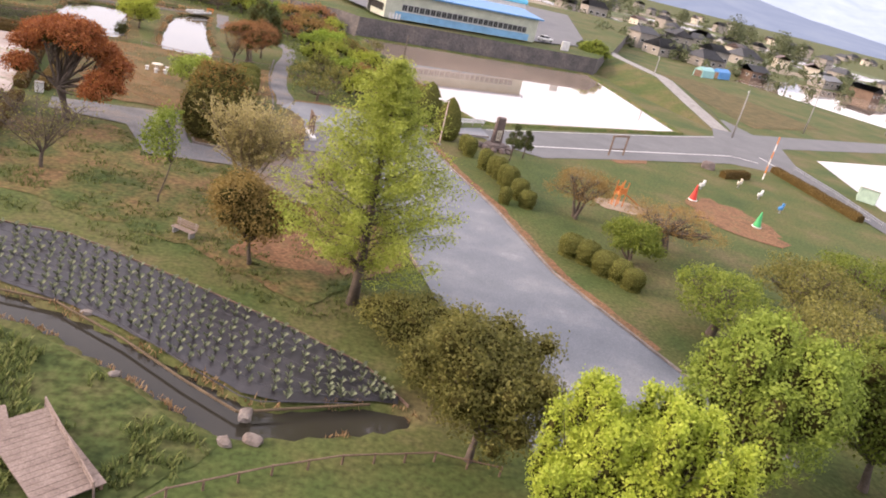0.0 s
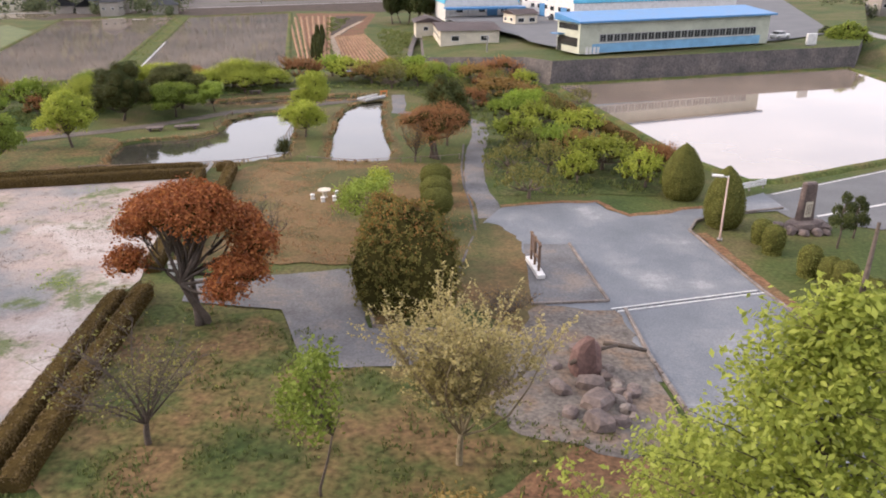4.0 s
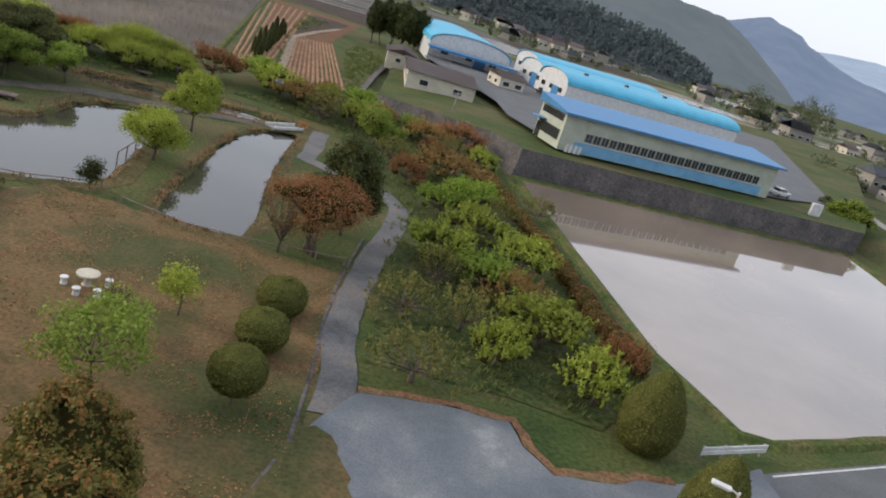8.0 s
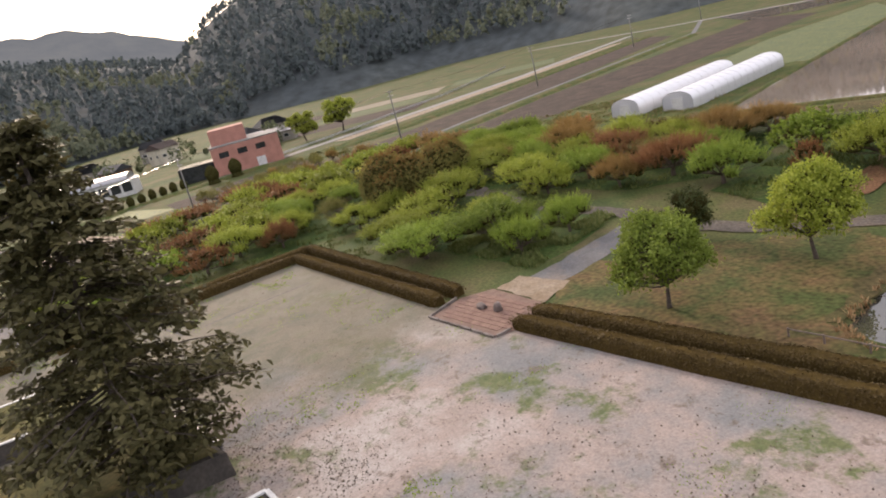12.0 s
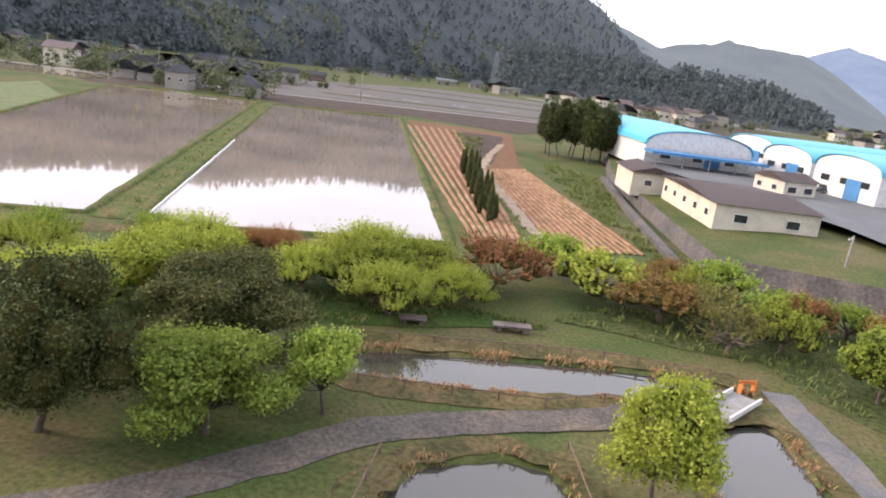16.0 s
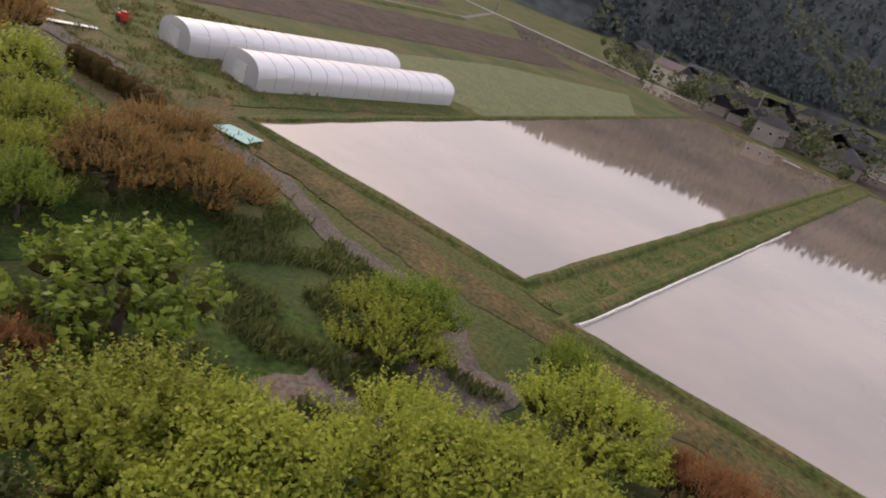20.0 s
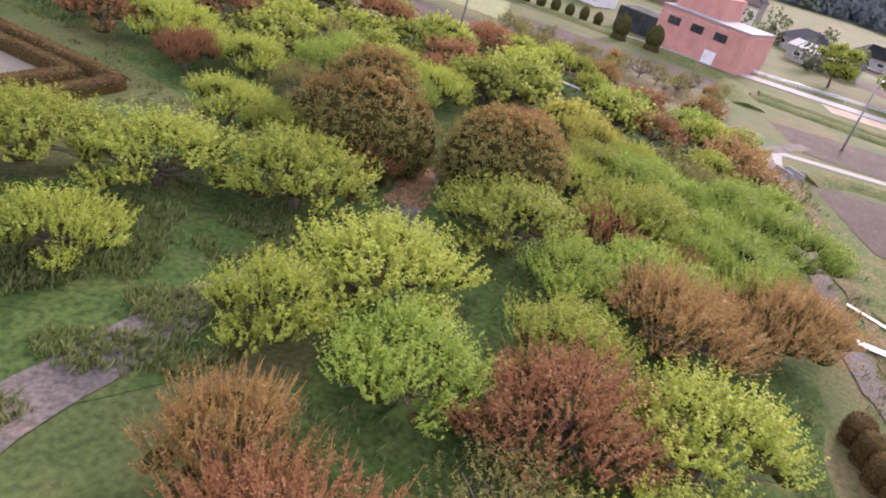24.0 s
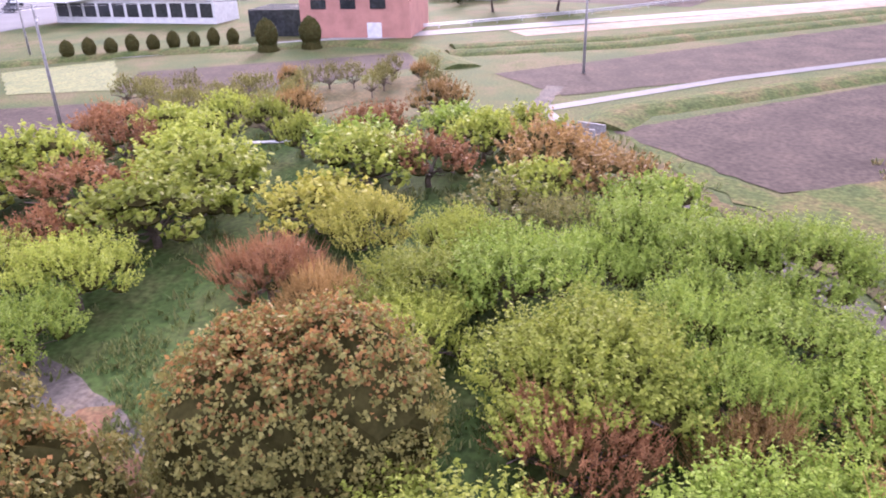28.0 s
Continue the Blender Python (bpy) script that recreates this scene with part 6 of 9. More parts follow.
round_tree("maple_tree", -72.9, 117.8, 5.2, 7.4, L_LIME, 3000, 0.15, "wide yellow-green tree above the dark evergreens", 191, lumps=13, small=0.32, clear=0.15, core=0.4, layers=True)
round_tree("maple_tree", -42.8, 118.0, 5.9, 5.4, L_LIME, 2080, 0.145, "yellow-green tree on the strip between two ponds", 95, lumps=10, small=0.38, clear=0.15, core=0.35)
round_tree("maple_tree", -39.6, 106.6, 4.6, 5.6, L_LIME, 1920, 0.145, "yellow-green tree at the pond's bank", 96, lumps=10, small=0.38, clear=0.12, core=0.35)
round_tree("maple_tree", -29.5, 137.5, 4.8, 5.4, L_BROAD, 1100, 0.19, "round green tree beside the path's bend", 97, lumps=9, clear=0.1, core=0.5)
round_tree("shrub", -38.2, 96.6, 2.2, 1.7, L_DARK, 260, 0.11, "small dark shrub at the pond's corner", 98, lumps=5, clear=0.05, core=0.6, category="shrub")


L_RUST = leafage("rust_young_leaf", [(0.0, (0.26, 0.13, 0.045)), (0.5, (0.42, 0.21, 0.065)), (1.0, (0.55, 0.31, 0.10))], 0.45)


def dome(x, y, h, w, seed, label, lobes, leaf=None, n=15000, young=0.3):
    """A clipped dome of tufts; the young tips on its upper rim are rust-coloured."""
    rng = np.random.default_rng(seed)
    bl = [(dx, dy, h * 0.42 * s, w * 0.44 * s, w * 0.44 * s, h * 0.58 * s) for dx, dy, s in lobes]
    c, nn = blob_points(rng, bl, n, 0.05, -0.9)
    swell = np.array([noise.noise((a * 1.1, b * 1.1, q * 1.1)) + 0.6 * noise.noise((a * 2.7, b * 2.7, q * 2.7)) for a, b, q in c])
    tuft = np.array([noise.voronoi((a * 2.6, b * 2.6, q * 2.6))[0][0] for a, b, q in c])
    keep = tuft < 0.33 + 0.17 * rng.random(len(c))
    c = (c + nn * (0.36 * swell + 1.15 * (0.28 - tuft))[:, None])[keep]
    nn = nn[keep]
    c, nn2 = clump(c, nn, rng, 8, 0.10)
    rust = rng.random(len(c)) < young * 2.2 * np.clip((nn2[:, 2] - 0.30) * 1.6, 0, 1) * (0.4 + 0.6 * (c[:, 2] > h * 0.55)) + young * 0.08
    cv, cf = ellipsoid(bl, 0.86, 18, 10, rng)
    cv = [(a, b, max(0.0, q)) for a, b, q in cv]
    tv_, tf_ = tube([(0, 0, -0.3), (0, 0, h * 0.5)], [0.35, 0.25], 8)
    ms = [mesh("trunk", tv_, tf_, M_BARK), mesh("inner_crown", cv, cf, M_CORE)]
    for nm, pick, mt in (("crown", ~rust, leaf or L_DOME), ("young_leaves", rust, L_RUST)):
        lv, lf = leaf_quads(c[pick], nn2[pick], 0.105, rng, 1.5, 0.65)
        lv[:, 2] = np.maximum(lv[:, 2], 0.06)
        ms.append(mesh(nm, lv, lf, mt))
    return plant("clipped_dome", ms, x, y, 0, 0, label, "tree")


dome(-118.0, 83.2, 7.7, 9.0, 101, "large clipped dome of brown-green foliage", [(1.2, 1.0, 0.86), (-1.6, -1.4, 0.94), (1.8, -1.9, 0.66), (-1.8, 1.7, 0.66)], None, 24000, 0.21)
dome(-123.9, 90.8, 6.6, 7.8, 102, "smaller clipped dome of brown-green foliage", [(0.6, -1.0, 0.92), (-0.5, 1.0, 0.93), (-1.4, -0.8, 0.74)], None, 20000, 0.21)


dome(-16.7, 65.0, 7.2, 7.0, 103, "large egg-shaped clipped evergreen in green and rust", [(0, 0, 0.96), (1.0, -0.8, 0.82), (-1.0, -0.5, 0.84), (0.2, 1.0, 0.8)], L_TOPIARY, 12000, 0.15)
dome(-19.2, 69.6, 5.8, 4.8, 104, "smaller rounded clipped evergreen beside the asphalt yard", [(0, 0, 0.96), (0.5, 0.5, 0.8)], L_TOPIARY, 7000, 0.15)


def dark_conifer(x, y, h, w):
    rng = np.random.default_rng(111)
    pieces = [tube([(0, 0, -0.3), (0, 0, 3), (0.1, 0, h * 0.6), (0, 0, h * 0.98)], [0.6, 0.48, 0.28, 0.05], 10)]
    cs, ns = [], []
    for i in range(230):
        q = rng.random()
        z = h * (0.13 + 0.86 * q)
        a = rng.uniform(0, 6.283)
        r = w / 2 * min(1, (1.08 - q) ** 0.75) * rng.uniform(0.6, 1.08) * (0.7 + 0.3 * min(1, q / 0.15))
        e = Vector((r * math.cos(a), r * math.sin(a), z - r * rng.uniform(0.02, 0.22)))
        pieces.append(limb((0, 0, z), e, 0.09 * (1.2 - q), 0.02, rng, 0.05, 3))
        k = int(130 * (0.3 + r / (w / 2)))
        t = rng.uniform(0.25, 1.04, k)
        side = rng.normal(0, 0.3 + 0.35 * t, k)
        p = np.outer(1 - t, (0, 0, z)) + np.outer(t, e) + np.stack([-np.sin(a) * side, np.cos(a) * side, rng.normal(-0.12, 0.12, k)], 1)
        cs.append(p)
        ns.append(np.tile((math.cos(a) * 0.3, math.sin(a) * 0.3, 1.0), (k, 1)))
    lv, lf = leaf_quads(np.concatenate(cs), np.concatenate(ns), 0.24, rng, 2.2, 0.5)
    tv_, tf_ = joined(pieces)
    return plant("cedar_tree", [mesh("trunk", tv_, tf_, M_BARK, True), mesh("crown", lv, lf, L_CONIFER)], x, y, 0, 0, "tall dark cedar with layered drooping boughs on a mound", "tree")


dark_conifer(-66.8, 55.0, 20.5, 15.5)


# ---- clipped shrubs and hedges ----
def clipped_mesh(profile, rng, n, leaf=None, size=0.07, k=0.97):
    """A clipped solid of revolution with a skin of small leaves; profile is (radius, height) upwards."""
    seg = 16
    v, f = [], []
    for r, z in profile:
        for j in range(seg):
            a = 6.283 * j / seg
            q = r * k * (1 + 0.03 * rng.normal())
            v.append((q * math.cos(a), q * math.sin(a), z))
    for i in range(len(profile) - 1):
        for j in range(seg):
            f.append((i * seg + j, i * seg + (j + 1) % seg, (i + 1) * seg + (j + 1) % seg, (i + 1) * seg + j))
    f.append(tuple(range(seg))[::-1])
    f.append(tuple(range((len(profile) - 1) * seg, len(profile) * seg)))
    pr = np.array(profile, float)
    ds = np.hypot(np.diff(pr[:, 0]), np.diff(pr[:, 1])) * (pr[1:, 0] + pr[:-1, 0] + 0.02)
    i = rng.choice(len(ds), n, p=ds / ds.sum())
    t = rng.random(n)
    a = rng.uniform(0, 6.283, n)
    r = pr[i, 0] * (1 - t) + pr[i + 1, 0] * t
    z = pr[i, 1] * (1 - t) + pr[i + 1, 1] * t
    dr, dz = pr[i + 1, 0] - pr[i, 0], pr[i + 1, 1] - pr[i, 1]
    nn = np.stack([np.cos(a) * dz, np.sin(a) * dz, -dr], 1)
    nn /= np.linalg.norm(nn, axis=1)[:, None] + 1e-9
    c = np.stack([r * np.cos(a), r * np.sin(a), z], 1) + nn * rng.uniform(-0.02, 0.05, n)[:, None]
    lv, lf = leaf_quads(c, nn, size, rng, 1.4, 0.45)
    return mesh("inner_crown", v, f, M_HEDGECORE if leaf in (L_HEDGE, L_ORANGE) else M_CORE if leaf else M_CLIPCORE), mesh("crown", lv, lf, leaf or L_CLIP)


def arc_profile(r, z0, h, p=2.0, n=9, base=0.55):
    """Egg or ball outline from z0 upwards."""
    out = []
    for i in range(n + 1):
        t = i / n
        s = 2 * t - 1
        w = (1 - abs(s) ** p) ** (1 / p) if abs(s) < 1 else 0.02
        out.append((max(0.03, r * max(w, base * (1 - t) if t < 0.25 else 0)), z0 + h * t))
    return out


def egg_profile(r, h):
    """Clipped egg, broadest a third of the way up."""
    return [(r * w, 0.05 + h * t) for w, t in ((0.74, 0.0), (0.92, 0.12), (1.0, 0.28), (0.95, 0.46), (0.80, 0.63), (0.58, 0.79), (0.32, 0.92), (0.03, 1.0))]


def topiary(name, x, y, r, z0, h, label, seed, n=1500, p=2.0, base=0.2, leaf=None, group="", trunk=0.07):
    rng = np.random.default_rng(seed)
    a, b = clipped_mesh(arc_profile(r, z0, h, p, base=base) if p else egg_profile(r, h), rng, n, leaf)
    ms = [mesh("trunk", *tube([(0, 0, -0.2), (0, 0, z0 + h * 0.4)], [trunk, trunk * 0.8], 7), M_BARK), a, b]
    return plant(name, ms, x, y, 0, seed * 53 % 360, label, "topiary", group)


for i, (x, y, r, z) in enumerate(((-17.9, 79.5, 1.36, 0.75), (-19.0, 84.6, 1.42, 0.25), (-20.0, 89.4, 1.5, 0.05))):
    topiary("topiary_ball", x, y, r, z, 2.35 - 0.05 * i, "clipped ball of evergreen on a short trunk", 120 + i, 2200, 2.2, 0.2, group="clipped balls beside the path")
topiary("topiary_cone", 2.3, 90.2, 1.85, 0.05, 4.9, "egg-shaped clipped evergreen beside the road", 125, 4200, 0)
topiary("topiary_cone", 4.8, 83.2, 1.6, 0.25, 4.9, "egg-shaped clipped evergreen behind the lamp post", 126, 4200, 0)
first = topiary("clipped_bush", 7.1, 79.8, 0.78, 0.0, 1.9, "upright clipped bush in a row along the drive", 127, 900, 2.6, 0.9, group="clipped bushes along the drive")
for i, (x, y, s, h) in enumerate(((7.5, 77.8, 1.05, 1.15), (9.0, 73.9, 1.0, 1.2), (9.9, 72.4, 1.0, 1.1), (10.4, 71.2, 1.0, 1.25), (10.8, 69.7, 0.95, 1.15), (11.2, 68.2, 1.15, 1.3), (10.4, 63.6, 0.8, 0.9), (12.6, 63.9, 1.1, 0.9), (12.0, 66.0, 1.2, 1.1), (15.2, 53.8, 1.4, 1.0), (16.4, 53.0, 1.4, 1.0), (17.6, 51.4, 1.5, 1.0), (18.6, 50.6, 1.3, 0.95), (19.4, 49.4, 1.2, 0.9))):
    again(first, x, y, s, h, i * 47)
first = topiary("clipped_bush", -111.2, 120.6, 0.85, 0.0, 1.85, "brown clipped bush in a row along the farm track", 128, 900, 2.6, 0.9, L_HEDGE, group="clipped bushes along the track")
for i, (x, y) in enumerate(((-113.0, 120.1), (-114.7, 119.4), (-116.3, 118.5), (-117.7, 117.6), (-119.0, 116.8), (-120.2, 116.0))):
    again(first, x, y, 1.0 - 0.02 * i, 1.0 - 0.03 * (i % 3), i * 61)
first = topiary("clipped_bush", 2.3, 99.5, 0.85, 0.0, 1.5, "clipped reddish bush in the row beside the paddy", 129, 800, 2.4, 0.9, L_RED, group="clipped bushes beside the paddy")
later = topiary("clipped_bush", -3.2, 112.4, 0.8, 0.0, 1.35, "clipped brown bush in the row beside the paddy", 131, 700, 2.4, 0.9, L_ORANGE, group="clipped bushes beside the paddy")
for i, (x, y) in enumerate(along([(2.3, 99.5), (0.5, 103.5), (-1.7, 108.2), (-5.3, 118.2), (-10.0, 128.1), (-15.5, 141)], 1.35)[1:]):
    if i != 9:
        again(first if i < 9 else later, x, y, 1.0 + 0.15 * math.sin(i * 2.1), 0.95 + 0.15 * math.sin(i * 1.3), i * 71)



def hedge_row(pts, label, width=1.15, height=0.95, dens=120, name="hedge"):
    """A clipped hedge: a rounded bar of foliage with a skin of leaves."""
    top = empty(name, label=label, category="hedge")
    prof = []
    for i in range(9):
        a = math.pi * i / 8
        prof.append((-width / 2 * math.copysign(abs(math.cos(a)) ** 0.45, math.cos(a)), height * math.sin(a) ** 0.5))
    rng = np.random.default_rng(int(abs(pts[0][0] * 13 + pts[0][1] * 7)))
    p = along(pts, 0.7)
    k = len(prof)
    v, f = [], []
    cs, ns = [], []
    for i, (x, y) in enumerate(p):
        a, b = p[max(i - 1, 0)], p[min(i + 1, len(p) - 1)]
        l = math.hypot(b[0] - a[0], b[1] - a[1])
        ux, uy = (b[0] - a[0]) / l, (b[1] - a[1]) / l
        end = 0.86 if i in (0, len(p) - 1) else 1.0
        s_ = (1 + 0.07 * noise.noise((x * 0.5, y * 0.5, 1)) + 0.05 * noise.noise((x * 1.7, y * 1.7, 4))) * end
        for s, h in prof:
            v.append((x - uy * s * s_, y + ux * s * s_, h * s_ * 0.98))
        for _ in range(dens):
            ang = math.pi * rng.random()
            s = -width / 2 * math.copysign(abs(math.cos(ang)) ** 0.45, math.cos(ang)) * s_ * 1.02
            h = height * math.sin(ang) ** 0.5 * s_ * 1.02
            t = rng.uniform(-0.4, 0.4)
            cs.append((x - uy * s + ux * t, y + ux * s + uy * t, h))
            ns.append((-uy * -math.cos(ang), ux * -math.cos(ang), math.sin(ang)))
    n = len(p)
    for i in range(n - 1):
        for q in range(k - 1):
            f.append((i * k + q, i * k + q + 1, (i + 1) * k + q + 1, (i + 1) * k + q))
    f += [tuple(range(k)), tuple((n - 1) * k + q for q in range(k))[::-1]]
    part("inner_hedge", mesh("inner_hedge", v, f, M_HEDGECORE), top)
    lv, lf = leaf_quads(np.array(cs), np.array(ns), 0.095, rng, 1.4, 0.5)
    part("foliage", mesh("foliage", lv, lf, L_HEDGE), top)
    return top


HB = "low clipped brown hedge along the gravel court"
for pts in ([(-44.2, 88.8), (-57, 83.6), (-70.3, 78.5)], [(-44.6, 90.8), (-57.5, 85.6), (-71.0, 80.2)], [(-79.0, 75.6), (-92, 71.8), (-106.8, 67.5)], [(-79.6, 77.4), (-93, 73.6), (-109.2, 69.2)],
            [(-106.8, 67.5), (-103.4, 55.5), (-100.2, 43.6)], [(-109.2, 69.2), (-105.8, 57), (-102.6, 44.8)], [(-44.0, 89.2), (-39.5, 77.5), (-35.4, 66.4)], [(-41.6, 91.2), (-37.5, 79.5), (-33.8, 67.4)],
            [(-43.2, 91.4), (-41.4, 91.4)], [(-30.2, 44.3), (-32.4, 52.5), (-35.0, 62.0)], [(-28.6, 44.8), (-31.0, 53.0), (-33.9, 63.2)], [(-100.0, 40.0), (-99.0, 36.0)], [(-101.6, 35.2), (-112, 20)]):
    hedge_row(pts, HB)
# ---- buildings ----
def frame_of(x, y, z, ux, uy):
    return Matrix.Translation((x, y, z)) @ Matrix.Rotation(math.atan2(uy, ux), 4, "Z")


def prism(profile, length):
    """A solid with a side view of (y, z), drawn along x."""
    n = len(profile)
    v = [(0, y, z) for y, z in profile] + [(length, y, z) for y, z in profile]
    f = [(i, (i + 1) % n, n + (i + 1) % n, n + i) for i in range(n)] + [tuple(range(n))[::-1], tuple(range(n, 2 * n))]
    bm = bmesh.new()
    vs_ = [bm.verts.new(q) for q in v]
    for q in f:
        bm.faces.new([vs_[i] for i in q])
    bmesh.ops.recalc_face_normals(bm, faces=bm.faces[:])
    return bm


def window_row(parent, n, x0, pitch, y, z, w, h, face=-1, label=""):
    """Windows set into a long wall: each with frame and pane; y is the wall's face."""
    bmf = box(w, 0.10, h)
    fr = bpy.data.meshes.new("window_frame")
    inner = bmesh.new()
    for sx, sz, cx, cz in ((w, 0.09, 0, h / 2 - 0.045), (w, 0.09, 0, -h / 2 + 0.045), (0.08, h, w / 2 - 0.04, 0), (0.08, h, -w / 2 + 0.04, 0), (0.06, h, 0, 0)):
        b = box(sx, 0.10, sz, cx, 0, cz)
        tmp = bpy.data.meshes.new("t")
        b.to_mesh(tmp)
        b.free()
        inner.from_mesh(tmp)
        bpy.data.meshes.remove(tmp)
    bmf.free()
    inner.to_mesh(fr)
    inner.free()
    fr.materials.append(M_STEEL)
    pn = bpy.data.meshes.new("pane")
    b = box(w - 0.1, 0.04, h - 0.1)
    b.to_mesh(pn)
    b.free()
    pn.materials.append(M_GLASS)
    for i in range(n):
        win = part("window", fr, parent, m=Matrix.Translation((x0 + pitch * i, y + face * 0.05, z)))
        part("pane", pn, win, m=Matrix.Translation((0, -face * 0.0, 0)))


# long front hall with the window band
M_FAC = frame_of(-8.7, 157.2, 3.9, 34.7, 21.4)
fac = empty("factory_hall", label="long pale-green factory hall with a blue roof and window band", category="factory")
fac.matrix_basis = M_FAC
part("wall", (box(41, 8, 5.4, 20.5, 4.0, 2.7), M_PALEWALL), fac)
part("base_band", (box(36.5, 0.08, 1.5, 20.8, -0.045, 0.85), M_BLUEBAND), fac)
part("sill", (box(33.5, 0.2, 0.12, 20.6, -0.1, 1.72), M_WHITE), fac)
part("roof", (prism([(-1.0, 5.2), (-1.0, 5.5), (8.0, 6.5), (8.0, 5.3)], 42.4), M_BLUEEAVE), fac, m=Matrix.Translation((-0.7, 0, 0)))
window_row(fac, 24, 4.6, 1.42, 0, 2.5, 1.28, 1.35)
for z, hh in ((1.6, 1.5), (4.1, 1.0)):
    for yy in (1.8, 4.0, 6.2):
        wn_o = part("window", (box(0.1, 2.2, hh, -0.05, yy, z + 0.3), M_GLASS), fac)
part("canopy", (box(1.6, 2.4, 0.15, -0.8, 6.4, 3.0), M_BLUEEAVE), fac)
part("door", (box(0.1, 1.4, 2.2, -0.05, 7.0, 1.15), M_GLASS), fac)
for i in range(4):
    part("rail_post", (box(0.5, 0.06, 1.2, 1.0 + 0.75 * i, -0.9, 0.6), M_WHITE), fac)


def barrel_hall(x, y, z, ux, uy, length, width, eave, rise, label, bays=0, mat=None, vents=0):
    top = empty("barrel_hall", label=label, category="factory")
    top.matrix_basis = frame_of(x, y, z, ux, uy)
    arc = [(width / 2 - width / 2 * math.cos(math.pi * i / 14), eave + rise * math.sin(math.pi * i / 14) ** 0.8) for i in range(15)]
    part("wall", (prism([(0.15, 0)] + [(a * 0.985 + 0.1, b - 0.12) for a, b in arc] + [(width - 0.15, 0)], length - 0.6), M_WHITE), top, m=Matrix.Translation((0.3, 0, 0)))
    outer = [(width / 2 + (a - width / 2) * 1.02, b + 0.1) for a, b in arc]
    part("roof", (prism(outer + arc[::-1], length), mat or M_BLUEROOF), top)
    for i in range(bays):
        part("window", (box(1.8, 0.1, 1.0, 3 + i * (length - 6) / max(1, bays - 1), 0.1, eave * 0.62), M_GLASS), top)
    for i in range(3):
        part("window", (box(0.1, 1.8, 1.0, 0.25, width * (0.2 + 0.3 * i), eave * 0.62), M_GLASS), top)
    part("door", (box(0.12, 3.0, 3.4, 0.24, width * 0.36, 1.7), M_BLUEEAVE), top)
    for i in range(vents):
        part("roof_vent", (box(0.9, 0.7, 0.6, length * (i + 0.7) / (vents + 0.4), width / 2, eave + rise + 0.3, 0.05), M_BROWNROOF), top)
    return top


barrel_hall(-11.8, 216.0, 3.9, 0.851, 0.525, 50, 14, 4.6, 2.4, "white hall with a sky-blue barrel roof", 0, vents=4)
barrel_hall(-18.6, 233.6, 3.9, 0.851, 0.525, 46, 13, 4.2, 2.3, "second white hall with a sky-blue barrel roof", 5)
barrel_hall(-22.0, 258.0, 3.9, 0.851, 0.525, 42, 15, 4.2, 2.4, "rear white hall with a pale blue roof", 4)
barrel_hall(-27.5, 240.0, 2.6, -0.35, 0.94, 32, 21, 4.6, 3.2, "hall with a wide sky-blue arched roof", 5)
barrel_hall(-40.0, 273.0, 2.6, -0.35, 0.94, 22, 17, 4.6, 2.6, "rear hall with a sky-blue arched roof", 3)
can = empty("canopy_roof", label="blue open canopy in front of the arched hall", category="canopy")
can.matrix_basis = frame_of(-46.5, 229.5, 2.4, 0.94, 0.35)
part("roof", (box(22, 5, 0.5, 11, 0, 3.9), M_BLUEEAVE), can)
for i in range(5):
    part("post", (box(0.2, 0.2, 3.7, 1 + 5 * i, -2, 1.85), M_STEEL), can)


def simple_house(name, x, y, z, ang, sx, sy, h, rise, wall, roof, label, windows=2, side=3, hip=0.0, over=0.5):
    """A building with walls, a pitched roof and framed windows; x along its front."""
    top = empty(name, label=label, category="house")
    top.matrix_basis = Matrix.Translation((x, y, z)) @ Matrix.Rotation(radians(ang), 4, "Z")
    part("wall", (box(sx, sy, h + 0.3, sx / 2, sy / 2, h / 2 - 0.15), wall), top)
    v = [(-over, -over, h), (sx + over, -over, h), (sx + over, sy + over, h), (-over, sy + over, h), (-over + hip, sy / 2, h + rise), (sx + over - hip, sy / 2, h + rise)]
    bm = bmesh.new()
    vs_ = [bm.verts.new(q) for q in v]
    for q in ((0, 1, 5, 4), (2, 3, 4, 5), (1, 2, 5), (3, 0, 4), (3, 2, 1, 0)):
        bm.faces.new([vs_[i] for i in q])
    bmesh.ops.solidify(bm, geom=bm.faces[:], thickness=0.12)
    bmesh.ops.recalc_face_normals(bm, faces=bm.faces[:])
    part("roof", (bm, roof), top)
    for i in range(windows):
        w = part("window", (box(1.7, 0.12, 1.1, sx * (i + 0.5) / windows, -0.03, h * 0.55), M_WHITE), top)
        part("pane", (box(1.5, 0.06, 0.9, sx * (i + 0.5) / windows, -0.08, h * 0.55), M_GLASS), w)
    for i in range(side):
        w = part("window", (box(0.12, 1.2, 0.95, -0.03, sy * (i + 0.6) / side, h * 0.55), M_WHITE), top)
        part("pane", (box(0.06, 1.0, 0.75, -0.08, sy * (i + 0.6) / side, h * 0.55), M_GLASS), w)
    return top


ANG = math.degrees(math.atan2(21.4, 34.7))
simple_house("workshop", -37.5, 178.5, 2.0, 16, 12.3, 21, 3.4, 0.7, M_CREAM, M_BROWNROOF, "cream single-storey workshop with a brown roof", 2, 5)
simple_house("workshop", -42.0, 201.5, 2.0, 106, 10.0, 6.0, 3.2, 1.0, M_CREAM, M_BROWNROOF, "small cream annexe with a brown roof", 1, 1)
simple_house("workshop", -25.5, 212.0, 3.2, ANG, 6.0, 7, 3.0, 1.0, M_CREAM, M_BROWNROOF, "small cream shed with a brown roof", 2, 2)
sb = empty("sign_box", 33.5, 176.5, 3.4, 30, "white box-like sign at the factory's entrance", "sign")
